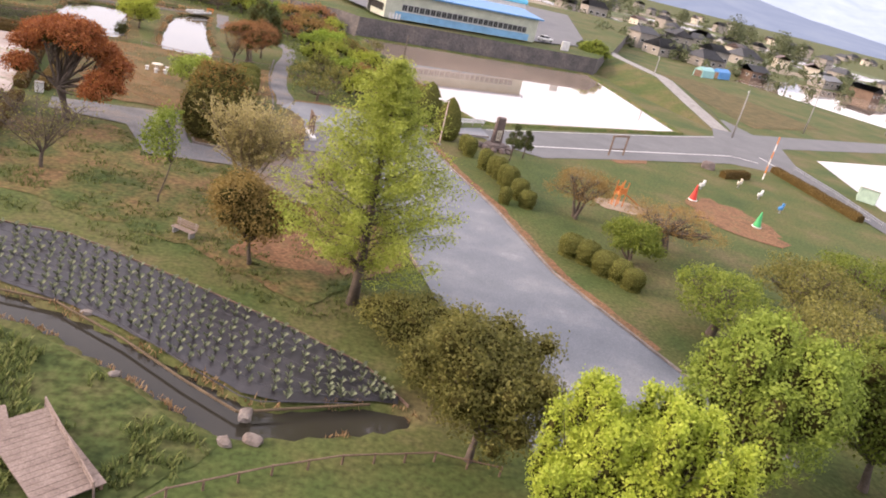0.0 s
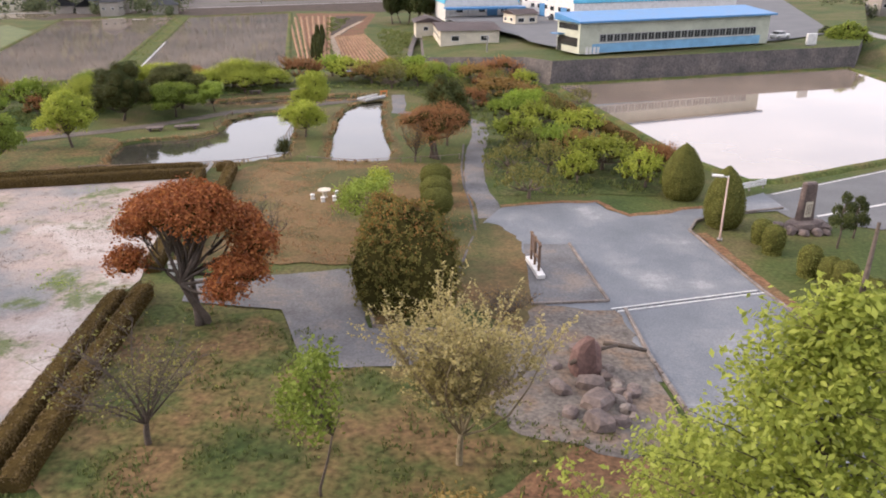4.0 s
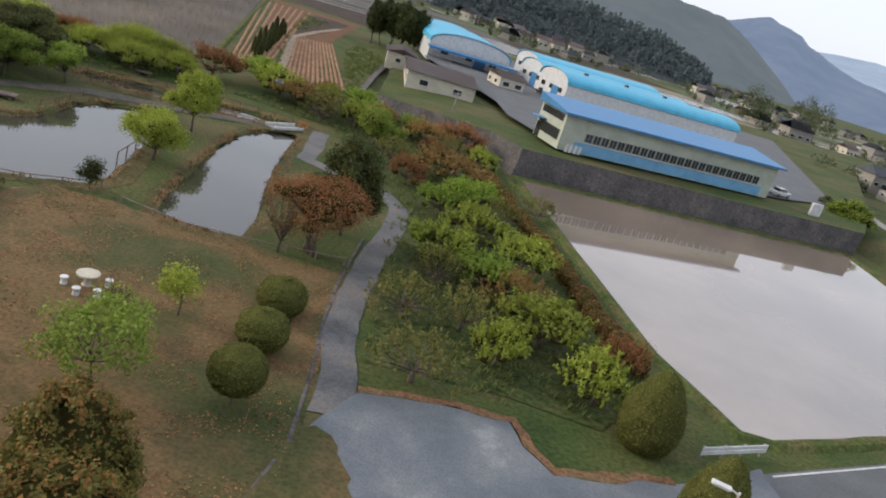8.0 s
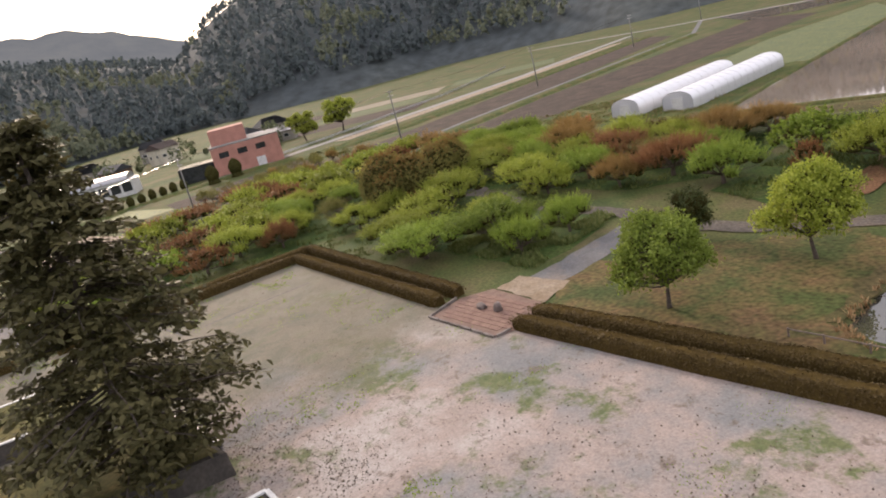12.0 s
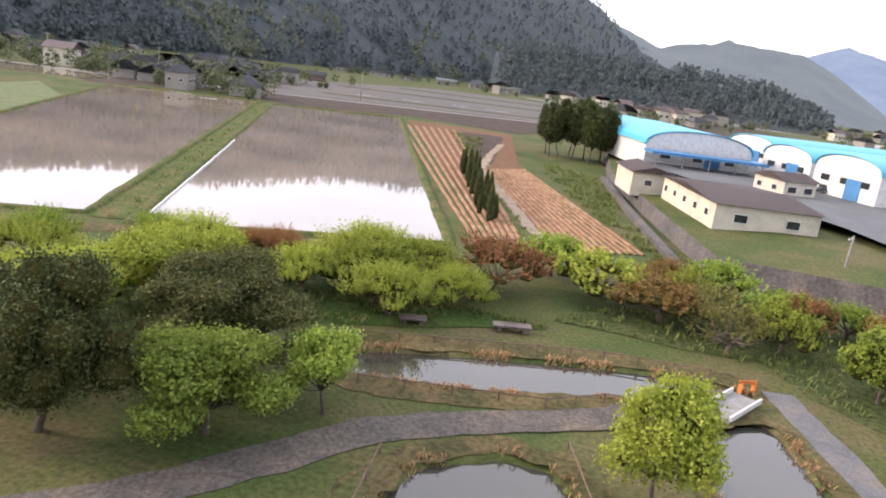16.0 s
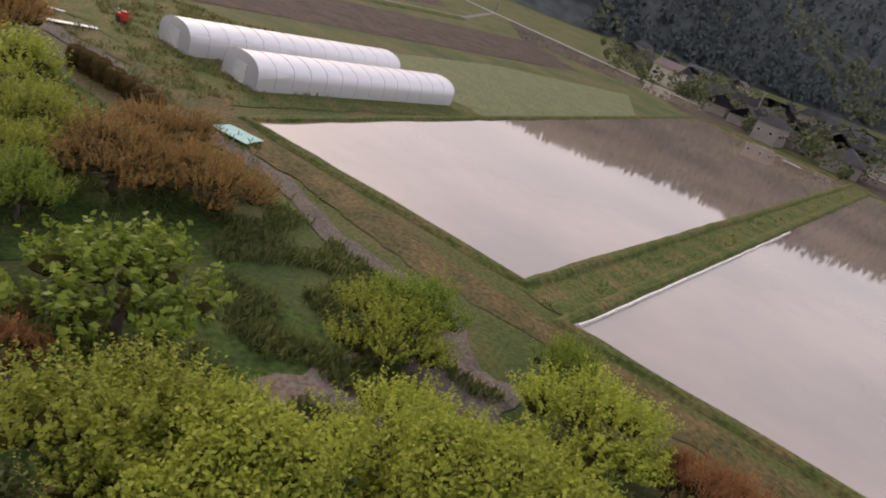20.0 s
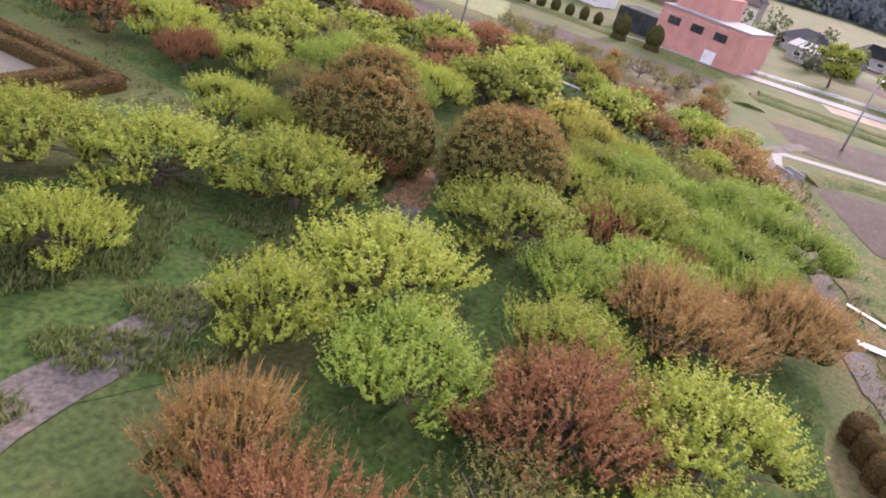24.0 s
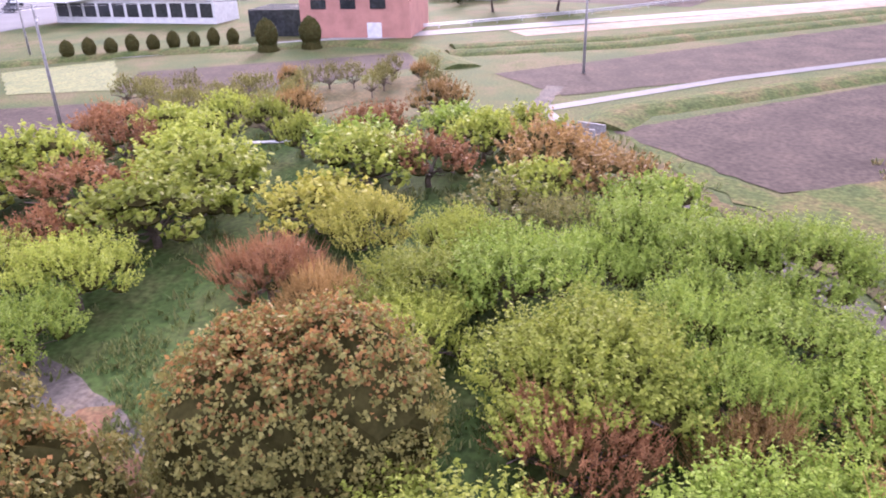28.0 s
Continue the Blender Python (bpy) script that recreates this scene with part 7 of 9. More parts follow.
part("panel", (box(2.2, 0.5, 2.0, 0, 0, 1.6, 0.04), M_WHITE), sb)
part("foot", (box(1.8, 0.4, 0.7, 0, 0, 0.3), M_CONC), sb)

# village houses
HOUSE = {}


def village(x, y, ang, kind, s=1.0, z=0.0):
    m = Matrix.LocRotScale((x, y, z), Euler((0, 0, radians(ang))), (s, s, s))
    if kind not in HOUSE:
        spec = {"a": (11, 8, 3.0, 2.8, M_PLASTER, M_TILEROOF, "old farmhouse with a dark tiled hip roof", 3.0), "b": (9, 7, 5.4, 2.2, M_PLASTER, M_TILEROOF, "two-storey grey-white house with a dark tiled roof", 1.5),
                "c": (8, 7, 5.2, 2.0, M_CREAM, M_BROWNROOF, "two-storey cream house with a brown roof", 0.0), "d": (14, 6, 3.0, 1.4, M_PLASTER, M_STEEL, "long low white shed with a metal roof", 0.0),
                "e": (9, 6, 3.2, 1.8, M_WOOD, M_TILEROOF, "dark timber barn with a tiled roof", 0.0)}[kind]
        HOUSE[kind] = simple_house("house", 0, 0, 0, 0, spec[0], spec[1], spec[2], spec[3], spec[4], spec[5], spec[6], 3, 2, spec[7])
        HOUSE[kind]["group"] = "village houses"
        HOUSE[kind].matrix_basis = m
    else:
        src = HOUSE[kind]
        keep = src.matrix_basis.copy()
        src.matrix_basis = Matrix.Identity(4)
        copy_thing(src, m)
        src.matrix_basis = keep


rv_ = random.Random(5)
for x, y in ((-238, 284), (-228, 305), (-222, 318), (-250, 300), (-246, 322), (-262, 312), (-234, 335), (-270, 330), (-255, 345), (-282, 322), (-290, 345), (-228, 352), (-262, 362), (-300, 372), (-245, 385), (-272, 398), (-236, 412), (-300, 330), (-318, 352)):
    village(x + rv_.uniform(-3, 3), y + rv_.uniform(-3, 3), rv_.choice((20, 35, 110, -60)), rv_.choice("aabce"), rv_.uniform(0.85, 1.15))
for i in range(30):
    t = i / 29
    village(-190 - 55 * t + rv_.uniform(-22, 26), 268 + 165 * t + rv_.uniform(-14, 14), rv_.choice((20, 35, 110, -60)), rv_.choice("aaabe"), rv_.uniform(0.85, 1.15))
for i in range(22):
    az, r = rv_.uniform(-4, 14), rv_.uniform(520, 760)
    village(-55 - math.sin(radians(az)) * r, 95 + math.cos(radians(az)) * r, rv_.uniform(0, 90), rv_.choice("aabce"), rv_.uniform(1.0, 1.4))
for i in range(6):
    village(-300 + i * 24, 640 + i * 14 + rv_.uniform(-6, 6), 20, "d" if i % 2 else "a", 1.2)
for i in range(16):
    az, r = -2 + 0.9 * i - 0.02 * i * i, rv_.uniform(420, 620)
    village(-40 - math.sin(radians(az - 3)) * r, 100 + math.cos(radians(az - 3)) * r, rv_.uniform(0, 90), rv_.choice("abcc"), rv_.uniform(0.9, 1.3))
for i in range(34):
    az, r = rv_.uniform(-34, -7), rv_.uniform(330, 1100)
    village(-10 - math.sin(radians(az)) * r, 60 + math.cos(radians(az)) * r, rv_.uniform(0, 90), rv_.choice("aabcce"), rv_.uniform(0.9, 1.4))
for i in range(40):
    az, r = rv_.uniform(-40, -6), rv_.uniform(300, 950)
    x, y = -10 - math.sin(radians(az)) * r, 60 + math.cos(radians(az)) * r
    if x > 120 or y > 460:
        village(x, y, rv_.choice((35, 125)) + rv_.uniform(-6, 6), rv_.choice("aabbcde"), rv_.uniform(0.9, 1.3))
for x, y, k in ((88, 280, "a"), (97, 292, "e"), (104, 276, "a"), (112, 290, "b"), (84, 296, "b"), (120, 268, "e")):
    village(x, y, 30, k, 1.1)


# greenhouses
def greenhouse(x, y, ux, uy, length, width, h, label):
    top = empty("greenhouse", label=label, category="greenhouse", group="greenhouses in the field")
    top.matrix_basis = frame_of(x, y, 0, ux, uy)
    arc = [(0.0, 0.0)] + [(width / 2 - width / 2 * math.cos(math.pi * i / 12), 1.25 + (h - 1.25) * math.sin(math.pi * i / 12) ** 0.75) for i in range(13)] + [(width, 0.0)]
    v = [(xx, a, b) for xx in np.linspace(0, length, 15) for a, b in arc]
    k = len(arc)
    f = [(i * k + q, i * k + q + 1, (i + 1) * k + q + 1, (i + 1) * k + q) for i in range(14) for q in range(k - 1)]
    part("film_cover", mesh("film_cover", v, f, M_FILMW, True), top)
    for xx in (0.02, length - 0.02):
        part("end_sheet", mesh("end_sheet", [(xx, a, b) for a, b in arc], [tuple(range(k))], M_FILMW), top)
    for i in range(15):
        xx = length * i / 14
        part("hoop", mesh("hoop", *tube([(xx, a, b + 0.03) for a, b in arc], [0.02] * k, 4), M_STEEL), top)
    part("door", (box(0.06, 1.8, 1.9, -0.03, width / 2, 0.95), M_WHITE), top)
    for yy in (0.05, width - 0.05):
        part("rail", (box(length, 0.05, 0.05, length / 2, yy, 1.25), M_STEEL), top)
    return top


GU = (-12.6, 27.7)
greenhouse(-123.8, 130.9, *GU, 30.5, 5.2, 2.9, "tunnel greenhouse covered with white film")
greenhouse(-131.0, 126.0, *GU, 31.0, 5.2, 2.9, "second tunnel greenhouse covered with white film")

# brick school-like building, pavilion and great hall beyond the fields
pk = empty("brick_building", label="pink brick building with stepped wings", category="building")
pk.matrix_basis = frame_of(-218.6, 59.4, 0, 0.03, 1.0)
part("wall", (box(17, 14, 7.0, 8.5, 7, 3.5), M_PINK), pk)
part("upper_wall", (box(9, 10, 4.0, 5.0, 9, 9.0), M_PINK), pk)
part("roof_edge", (box(17.3, 14.3, 0.25, 8.5, 7, 7.1), M_CONC), pk)
part("wing", (box(9, 9, 4.0, -4.5, 6, 2.0), M_GLASS), pk)
for i in range(3):
    part("window", (box(2.4, 0.12, 1.4, 3 + 4.6 * i, -0.02, 4.9), M_GLASS), pk)
part("door", (box(2.2, 0.14, 2.2, 11.5, -0.03, 1.15), M_WHITE), pk)
pav = empty("glass_pavilion", label="long low white pavilion with a curved metal roof", category="building")
pav.matrix_basis = frame_of(-240, 4, 0, 0.12, 1.0)
part("wall", (box(34, 8, 4.2, 17, 4, 2.1), M_WHITE), pav)
for i in range(11):
    part("window", (box(2.4, 0.12, 2.4, 1.8 + 3.05 * i, -0.02, 2.3), M_GLASS), pav)
part("roof", (prism([(-0.5, 4.2)] + [(4 - 4.5 * math.cos(math.pi * i / 8), 4.3 + 1.6 * math.sin(math.pi * i / 8)) for i in range(9)] + [(8.5, 4.2)], 26), M_STEEL), pav, m=Matrix.Translation((7, 0, 0)))
part("canopy", (box(12, 6, 0.3, 2, -3, 4.3), M_WHITE), pav)
hall = empty("great_hall", label="large white hall with curved ribbed buttresses", category="building")
hall.matrix_basis = frame_of(-203.5, -160, 0, -0.17, 0.985)
M_HALL = plain("hall_white", (0.62, 0.70, 0.80), 0.5, scale=0.2)
part("shell", (prism([(1.6, 0), (1.3, 6), (1.1, 15), (21, 15), (21, 0)], 92), M_HALL), hall)
part("parapet", (prism([(0.3, 12.6), (0.25, 15.8), (21.8, 15.8), (21.8, 12.6)], 93), M_WHITE), hall, m=Matrix.Translation((-0.5, 0, 0)))
part("roof_block", (prism([(3, 15.8), (3, 18.2), (18, 18.2), (18, 15.8)], 34), M_WHITE), hall, m=Matrix.Translation((41, 0, 0)))
for i in range(11):
    part("rib", (prism([(-7.0, 0), (-5.4, 1.2), (-3.6, 3.4), (-2.0, 6.6), (-0.9, 10.0), (-0.25, 13.2), (0, 16.1), (1.4, 16.1), (1.4, 0)], 1.5), M_WHITE), hall, m=Matrix.Translation((0.2 + 9 * i, 0, 0)))
    if i < 10:
        part("window_head", (box(5.6, 0.3, 0.55, 5.4 + 9 * i, 0.22, 12.3), M_GLASS), hall)
        for q in range(3):
            part("window", (box(1.3, 0.12, 5.2, 3.2 + 2.2 * q + 9 * i, 1.2, 7.6), M_BLUEBAND), hall)
        if i > 6:
            for q in range(4):
                part("louvre", (box(6.6, 0.35, 0.25, 5.4 + 9 * i, 0.9, 3.2 + 2.0 * q), M_STEEL), hall)
# ---- furniture and small structures of the park ----
def turned(dx, dy):
    return math.degrees(math.atan2(dy, dx))


def shared(name, bm, mat):
    me = bpy.data.meshes.new(name)
    bm.to_mesh(me)
    bm.free()
    me.materials.append(mat)
    return me


def rock_mesh(seed, sx, sy, sz, mat=None, rough=0.28, sub=2):
    bm = bmesh.new()
    bmesh.ops.create_icosphere(bm, subdivisions=sub, radius=1)
    for v in bm.verts:
        p = v.co.copy()
        q = 1 + rough * noise.noise(p * 1.3 + Vector((seed * 3.1, 0, 0))) + rough * 0.5 * noise.noise(p * 3.1 + Vector((0, seed, 0)))
        p = Vector([math.copysign(abs(c) ** 0.75, c) for c in p])
        v.co = Vector((p.x * sx * q, p.y * sy * q, max(-0.35, p.z * q) * sz))
    return shared("rock", bm, mat or M_STONE)


def rock(x, y, sx, sy, sz, seed, label, z=0.0, rz=0.0, name="rock", mat=None, group=""):
    ob = part(name, rock_mesh(seed, sx, sy, sz, mat))
    ob.matrix_basis = pose(x, y, z + sz * 0.28, 0, 0, rz)
    return tagged(ob, label, "rock", group)


def fence(pts, label, spacing=2.0, height=0.75, rails=(0.68, 0.36), mat=None, post=0.055, rail=0.04, name="fence", group="", drop=0.0):
    """Posts with rails between, each a part."""
    mat = mat or M_WOOD
    top = empty(name, label=label, category="fence", group=group)
    p = along(pts, spacing)
    pm = mesh("post", *tube([(0, 0, -0.3), (0, 0, height)], [post, post * 0.92], 7), mat)
    for x, y in p:
        part("post", pm, top, m=pose(x, y, 0.02 * noise.noise((x, y, 0)) - drop, 2 * noise.noise((x, y, 4)), 2 * noise.noise((y, x, 1)), x * 40 % 360))
    for (x0, y0), (x1, y1) in zip(p, p[1:]):
        for h in rails:
            part("rail", mesh("rail", *tube([(x0, y0, h - drop + 0.02 * noise.noise((x0, y0, h))), (x1, y1, h - drop + 0.02 * noise.noise((x1, y1, h)))], [rail, rail], 6), mat), top)
    return top


# bench on the worn grass
bench = empty("park_bench", -12.8, 42.5, 0.03, turned(1.8, -0.8), "weathered pale wooden park bench on concrete legs", "bench")
for i in range(4):
    part("seat_slat", (box(1.7, 0.10, 0.045, 0, -0.18 + 0.125 * i, 0.43, 0.01), M_DECK), bench)
for i in range(3):
    part("back_slat", (box(1.7, 0.04, 0.11, 0, 0.32 + 0.03 * i, 0.56 + 0.14 * i, 0.01), M_DECK), bench)
for sx in (-0.65, 0.65):
    part("leg", (box(0.12, 0.5, 0.42, sx, 0.02, 0.2, 0.015), M_CONC), bench)
    part("back_support", (box(0.07, 0.06, 0.55, sx, 0.38, 0.66, 0.01), M_CONC), bench)

# picnic table and stools
pt = empty("picnic_table", -29.3, 84.6, 0.06, 0, "round cream stone picnic table on a pedestal", "table")
M_CREAMST = plain("cream_stone", (0.66, 0.60, 0.48), 0.6, scale=3)
part("tabletop", mesh("tabletop", *tube([(0, 0, 0.62), (0, 0, 0.64), (0, 0, 0.71), (0, 0, 0.73)], [0.56, 0.62, 0.62, 0.58], 20), M_CREAMST, False), pt)
part("pedestal", mesh("pedestal", *tube([(0, 0, 0), (0, 0, 0.1), (0, 0, 0.62)], [0.3, 0.2, 0.17], 12), M_CREAMST), pt)
stool = None
for x, y in ((-30.2, 83.9), (-29.0, 83.3), (-28.1, 83.8), (-28.4, 85.2)):
    if stool is None:
        stool = empty("stool", x, y, 0.06, 0, "white drum-shaped stone stool beside the table", "stool", "stools round the picnic table")
        part("seat", mesh("seat", *tube([(0, 0, 0.36), (0, 0, 0.38), (0, 0, 0.43)], [0.2, 0.23, 0.21], 14), M_WHITE), stool)
        part("base", mesh("base", *tube([(0, 0, 0), (0, 0, 0.2), (0, 0, 0.36)], [0.2, 0.15, 0.19], 14), M_WHITE), stool)
    else:
        again(stool, x, y, z=0.06)

# street lamp
M_POLE = plain("pinkish_pole_paint", (0.62, 0.46, 0.40), 0.5, scale=4)


def street_lamp(x, y, h, rz, label):
    top = empty("street_lamp", x, y, 0, rz, label, "street lamp")
    part("pole", mesh("pole", *tube([(0, 0, -0.2), (0, 0, 0.6), (0, 0, h)], [0.09, 0.075, 0.055], 10), M_POLE, True), top)
    part("base_plate", (box(0.4, 0.4, 0.12, 0, 0, 0.08, 0.02), M_CONC), top)
    part("arm", mesh("arm", *tube([(0, 0, h - 0.05), (0.25, 0, h + 0.03), (0.5, 0, h + 0.04)], [0.045, 0.04, 0.04], 8), M_WHITE), top)
    hd = part("lamp_head", (box(0.85, 0.32, 0.14, 0.75, 0, h + 0.05, 0.04), M_WHITE), top)
    part("diffuser", (box(0.7, 0.24, 0.04, 0.77, 0, h - 0.035), M_CREAMST), hd)
    part("cap", mesh("cap", *tube([(0, 0, h), (0, 0, h + 0.08)], [0.07, 0.05], 8), M_WHITE), top)


street_lamp(4.15, 79.8, 5.0, 170, "street lamp with pinkish pole and flat white head")
street_lamp(-129.5, 23.3, 4.6, 150, "white street lamp beside the far footpath")

# monument on its rock mound
mon = empty("stone_monument", 10.9, 83.4, 0, 25, "upright brown memorial stone with a pale inset plaque", "monument")
bm = box(1.5, 0.55, 3.4, 0, 0, 2.2, 0.12)
for v in bm.verts:
    if v.co.z > 2.5:
        v.co.x *= 0.72
    v.co.x += 0.06 * noise.noise(v.co * 1.7)
part("slab", (bm, surface("brown_memorial_stone", [(0.3, (0.11, 0.08, 0.075)), (0.7, (0.24, 0.18, 0.16))], scale=1.2, fine=6, rough=0.7, bump=0.4)), mon)
pl = part("plaque", (box(0.62, 0.06, 1.25, 0, -0.29, 1.75, 0.01), M_CREAMST), mon)
for i in range(3):
    part("writing_bar", (box(0.05, 0.02, 0.9, -0.17 + 0.17 * i, -0.325, 1.75), M_BROWNROOF), pl)
part("base_stone", rock_mesh(5, 1.5, 0.95, 0.62, rough=0.3), mon, m=pose(0, 0, 0.3))
for i, (dx, dy, s) in enumerate(((1.5, -0.6, 0.6), (-1.5, -0.5, 0.55), (0.3, -1.3, 0.5), (-0.8, -1.1, 0.45), (1.9, 0.6, 0.5), (-1.8, 0.7, 0.6), (1.0, -1.4, 0.38))):
    rock(10.9 + dx * 0.9 - dy * 0.42, 83.4 + dx * 0.42 + dy * 0.9, s, s * 0.8, s * 0.75, 30 + i, "dark rough rock at the foot of the monument", rz=i * 50, group="rocks round the monument")


def garden_pine(x, y, h, seed, label):
    rng = np.random.default_rng(seed)
    pts = [(0, 0, -0.2), (0.15, 0.1, h * 0.3), (-0.2, 0.0, h * 0.6), (0.1, 0.1, h * 0.95)]
    pieces = [tube(pts, [0.16, 0.12, 0.09, 0.04], 8)]
    bl = []
    for i, (dx, dy, q, r) in enumerate(((0.9, 0.2, 0.45, 0.75), (-0.9, -0.3, 0.55, 0.8), (0.3, -0.9, 0.62, 0.65), (-0.4, 0.8, 0.7, 0.7), (0.7, 0.4, 0.8, 0.6), (0.0, 0.0, 0.98, 0.6))):
        bl.append((dx, dy, h * q, r, r, 0.3))
        pieces.append(limb((0, 0, h * q - 0.25), (dx, dy, h * q), 0.05, 0.02, rng))
    c, nn = blob_points(rng, bl, 900, 0.4)
    c, nn = clump(c, nn, rng, 4, 0.08)
    lv, lf = leaf_quads(c, nn, 0.09, rng, 2.2, 0.6)
    plant("garden_pine", [mesh("trunk", *joined(pieces), M_BARK, True), mesh("crown", lv, lf, L_DARK)], x, y, 0, 0, label, "tree").scale = (0.6, 0.6, 1.2)


garden_pine(12.4, 79.6, 3.3, 3, "small cloud-pruned pine beside the memorial stone")
garden_pine(14.2, 82.0, 2.5, 4, "low cloud-pruned pine behind the clipped bushes")

gp = empty("plank_barrier", label="white plank barrier at the road's mouth", category="barrier")
for i in range(2):
    part("plank", (box(5.6, 0.08, 0.24, 0, 0, 0.45 + 0.3 * i, 0.01), M_WHITE), gp)
for i in range(4):
    part("post", (box(0.12, 0.12, 0.95, -2.6 + 1.73 * i, 0.1, 0.42), M_CONC), gp)
gp.matrix_basis = pose(8.0, 92.6, 0.05, 0, 0, turned(4.5, 3.4))

# notice frame with white plinth on the island
sf = empty("notice_frame", -9.25, 71.5, 0.1, turned(1.1, -3.2), "open dark timber notice frame on a white plinth", "sign")
part("plinth", (box(3.4, 0.55, 0.32, 0, 0, 0.16, 0.03), M_WHITE), sf)
for sx in (-1.15, -0.15, 0.95):
    part("post", (box(0.17, 0.17, 2.3, sx, 0, 1.25, 0.02), M_WOOD), sf)
for z, l, c in ((2.25, 2.7, -0.1), (1.15, 2.3, -0.1)):
    part("beam", (box(l, 0.13, 0.16, c, 0, z, 0.02), M_WOOD), sf)
part("board", (box(1.0, 0.06, 0.8, -0.65, 0, 1.7, 0.01), M_BROWNROOF), sf)

# rock group at the yard's corner, with timber
ROCKL = "rough brown garden rock on the bare soil"
for i, (x, y, sx, sy, sz) in enumerate(((-5.3, 57.2, 0.7, 0.5, 0.55), (-4.9, 55.6, 0.9, 0.7, 0.6), (-4.9, 54.0, 0.8, 0.6, 0.6), (-5.9, 60.6, 0.6, 0.5, 0.5), (-3.2, 57.0, 0.55, 0.4, 0.35), (-6.8, 56.6, 0.6, 0.45, 0.45), (-3.9, 54.2, 0.55, 0.4, 0.4), (-6.2, 54.6, 0.5, 0.4, 0.35), (-7.2, 58.8, 0.4, 0.35, 0.3))):
    rock(x, y, sx, sy, sz, 50 + i, ROCKL, rz=i * 63, group="garden rocks beside the drive")
M_REDROCK = surface("reddish_rock", [(0.3, (0.15, 0.085, 0.075)), (0.6, (0.26, 0.16, 0.14)), (0.8, (0.34, 0.25, 0.22))], scale=1.2, fine=5, rough=0.85, bump=0.7)
rock(-5.6, 58.5, 0.8, 0.5, 1.75, 49, "tall reddish boulder standing among garden rocks", rz=20, mat=M_REDROCK)
for i in range(16):
    t = i / 15
    rock(-4.6 + 1.3 * t + 0.25 * math.sin(i * 2.7), 58.9 - 4.0 * t + 0.2 * math.sin(i * 1.9), 0.26 + 0.1 * (i % 3), 0.22 + 0.06 * (i % 2), 0.22 + 0.08 * ((i * 2) % 3), 300 + i, "small grey stone in a stacked stone line", rz=i * 47, mat=M_KERB if i % 2 else M_STONE, group="stacked stones beside the boulder")
tb = part("timber", mesh("timber", *tube([(-4.7, 60.3, 0.95), (-3.4, 60.5, 0.75), (-2.4, 60.5, 0.6)], [0.14, 0.13, 0.11], 8), M_BARK, True))
tagged(tb, "grey log leaning across the rocks", "log")
tb2 = part("timber", mesh("timber", *tube([(-6.4, 57.9, 0.9), (-5.0, 58.9, 1.3), (-4.0, 59.9, 1.1)], [0.12, 0.12, 0.09], 8), M_BARK, True))
tagged(tb2, "short grey log lying over the rocks", "log")

# iris bed: timber edging, plants in rows, stones
edge_line = [(-31, 33.9), (-23.3, 33.4), (-19.2, 31.8), (-15.8, 31.7), (-11.5, 29.5), (-7.9, 27.2), (-5.0, 25.6), (-4.2, 25.9), (-1.4, 27.1), (0.8, 28.0)]
M_OLDLOG = surface("old_log", [(0.3, (0.09, 0.065, 0.04)), (0.7, (0.21, 0.15, 0.085))], scale=1.2, fine=12, rough=0.9, bump=0.3)
ed = empty("bed_edging", label="round timber edging of the iris bed", category="edging", kind="structure")
for (x0, y0), (x1, y1) in zip(along(edge_line, 1.5), along(edge_line, 1.5)[1:]):
    part("log", mesh("log", *tube([(x0, y0, 0.10), (x1, y1, 0.10)], [0.07, 0.07], 7), M_OLDLOG), ed)
ed2 = empty("bed_edging", label="thin dark board edging of the iris bed", category="edging", kind="structure")
upper = [(-31.4, 36.6), (-24.9, 39.0), (-18.5, 39.3), (-10.8, 36.4), (-3.9, 33.5), (0.3, 31.2), (2.7, 28.4)]
for (x0, y0), (x1, y1) in zip(along(upper, 1.8), along(upper, 1.8)[1:]):
    part("board", (box(math.hypot(x1 - x0, y1 - y0), 0.05, 0.18), M_WOOD), ed2, m=pose((x0 + x1) / 2, (y0 + y1) / 2, 0.11, 0, 0, turned(x1 - x0, y1 - y0)))
rngi = np.random.default_rng(31)
L_IRIS = leafage("iris_leaf", [(0.0, (0.12, 0.145, 0.085)), (0.6, (0.19, 0.22, 0.14)), (1.0, (0.29, 0.32, 0.21))], 0.2)
iv, if_ = [], []
up_s, lo_s = along(upper, 0.25), along(edge_line, 0.25)
for row in range(10):
    f = (row + 0.6) / 10.4
    for k in range(50):
        t = (k + 0.5 * (row % 2)) / 50
        a, b = up_s[min(len(up_s) - 1, int(t * len(up_s)))], lo_s[min(len(lo_s) - 1, int(t * len(lo_s)))]
        x, y = a[0] + (b[0] - a[0]) * f + rngi.normal(0, 0.035), a[1] + (b[1] - a[1]) * f + rngi.normal(0, 0.035)
        if signed_distance(np.array(x), np.array(y), BED) > -0.2 or rngi.random() < 0.06:
            continue
        big = 0.95
        for j in range(12):
            an = rngi.uniform(0, 6.283)
            hl = big * rngi.uniform(0.26, 0.46)
            ox, oy = math.cos(an) * hl * 0.55, math.sin(an) * hl * 0.55
            n0 = len(iv)
            wx, wy = -math.sin(an) * 0.036, math.cos(an) * 0.036
            iv += [(x - wx, y - wy, 0.13), (x + wx, y + wy, 0.13), (x + ox * 0.6 + wx, y + oy * 0.6 + wy, 0.13 + hl * 0.8), (x + ox * 1.2, y + oy * 1.2, 0.13 + hl * 0.75)]
            if_.append((n0, n0 + 1, n0 + 2, n0 + 3))
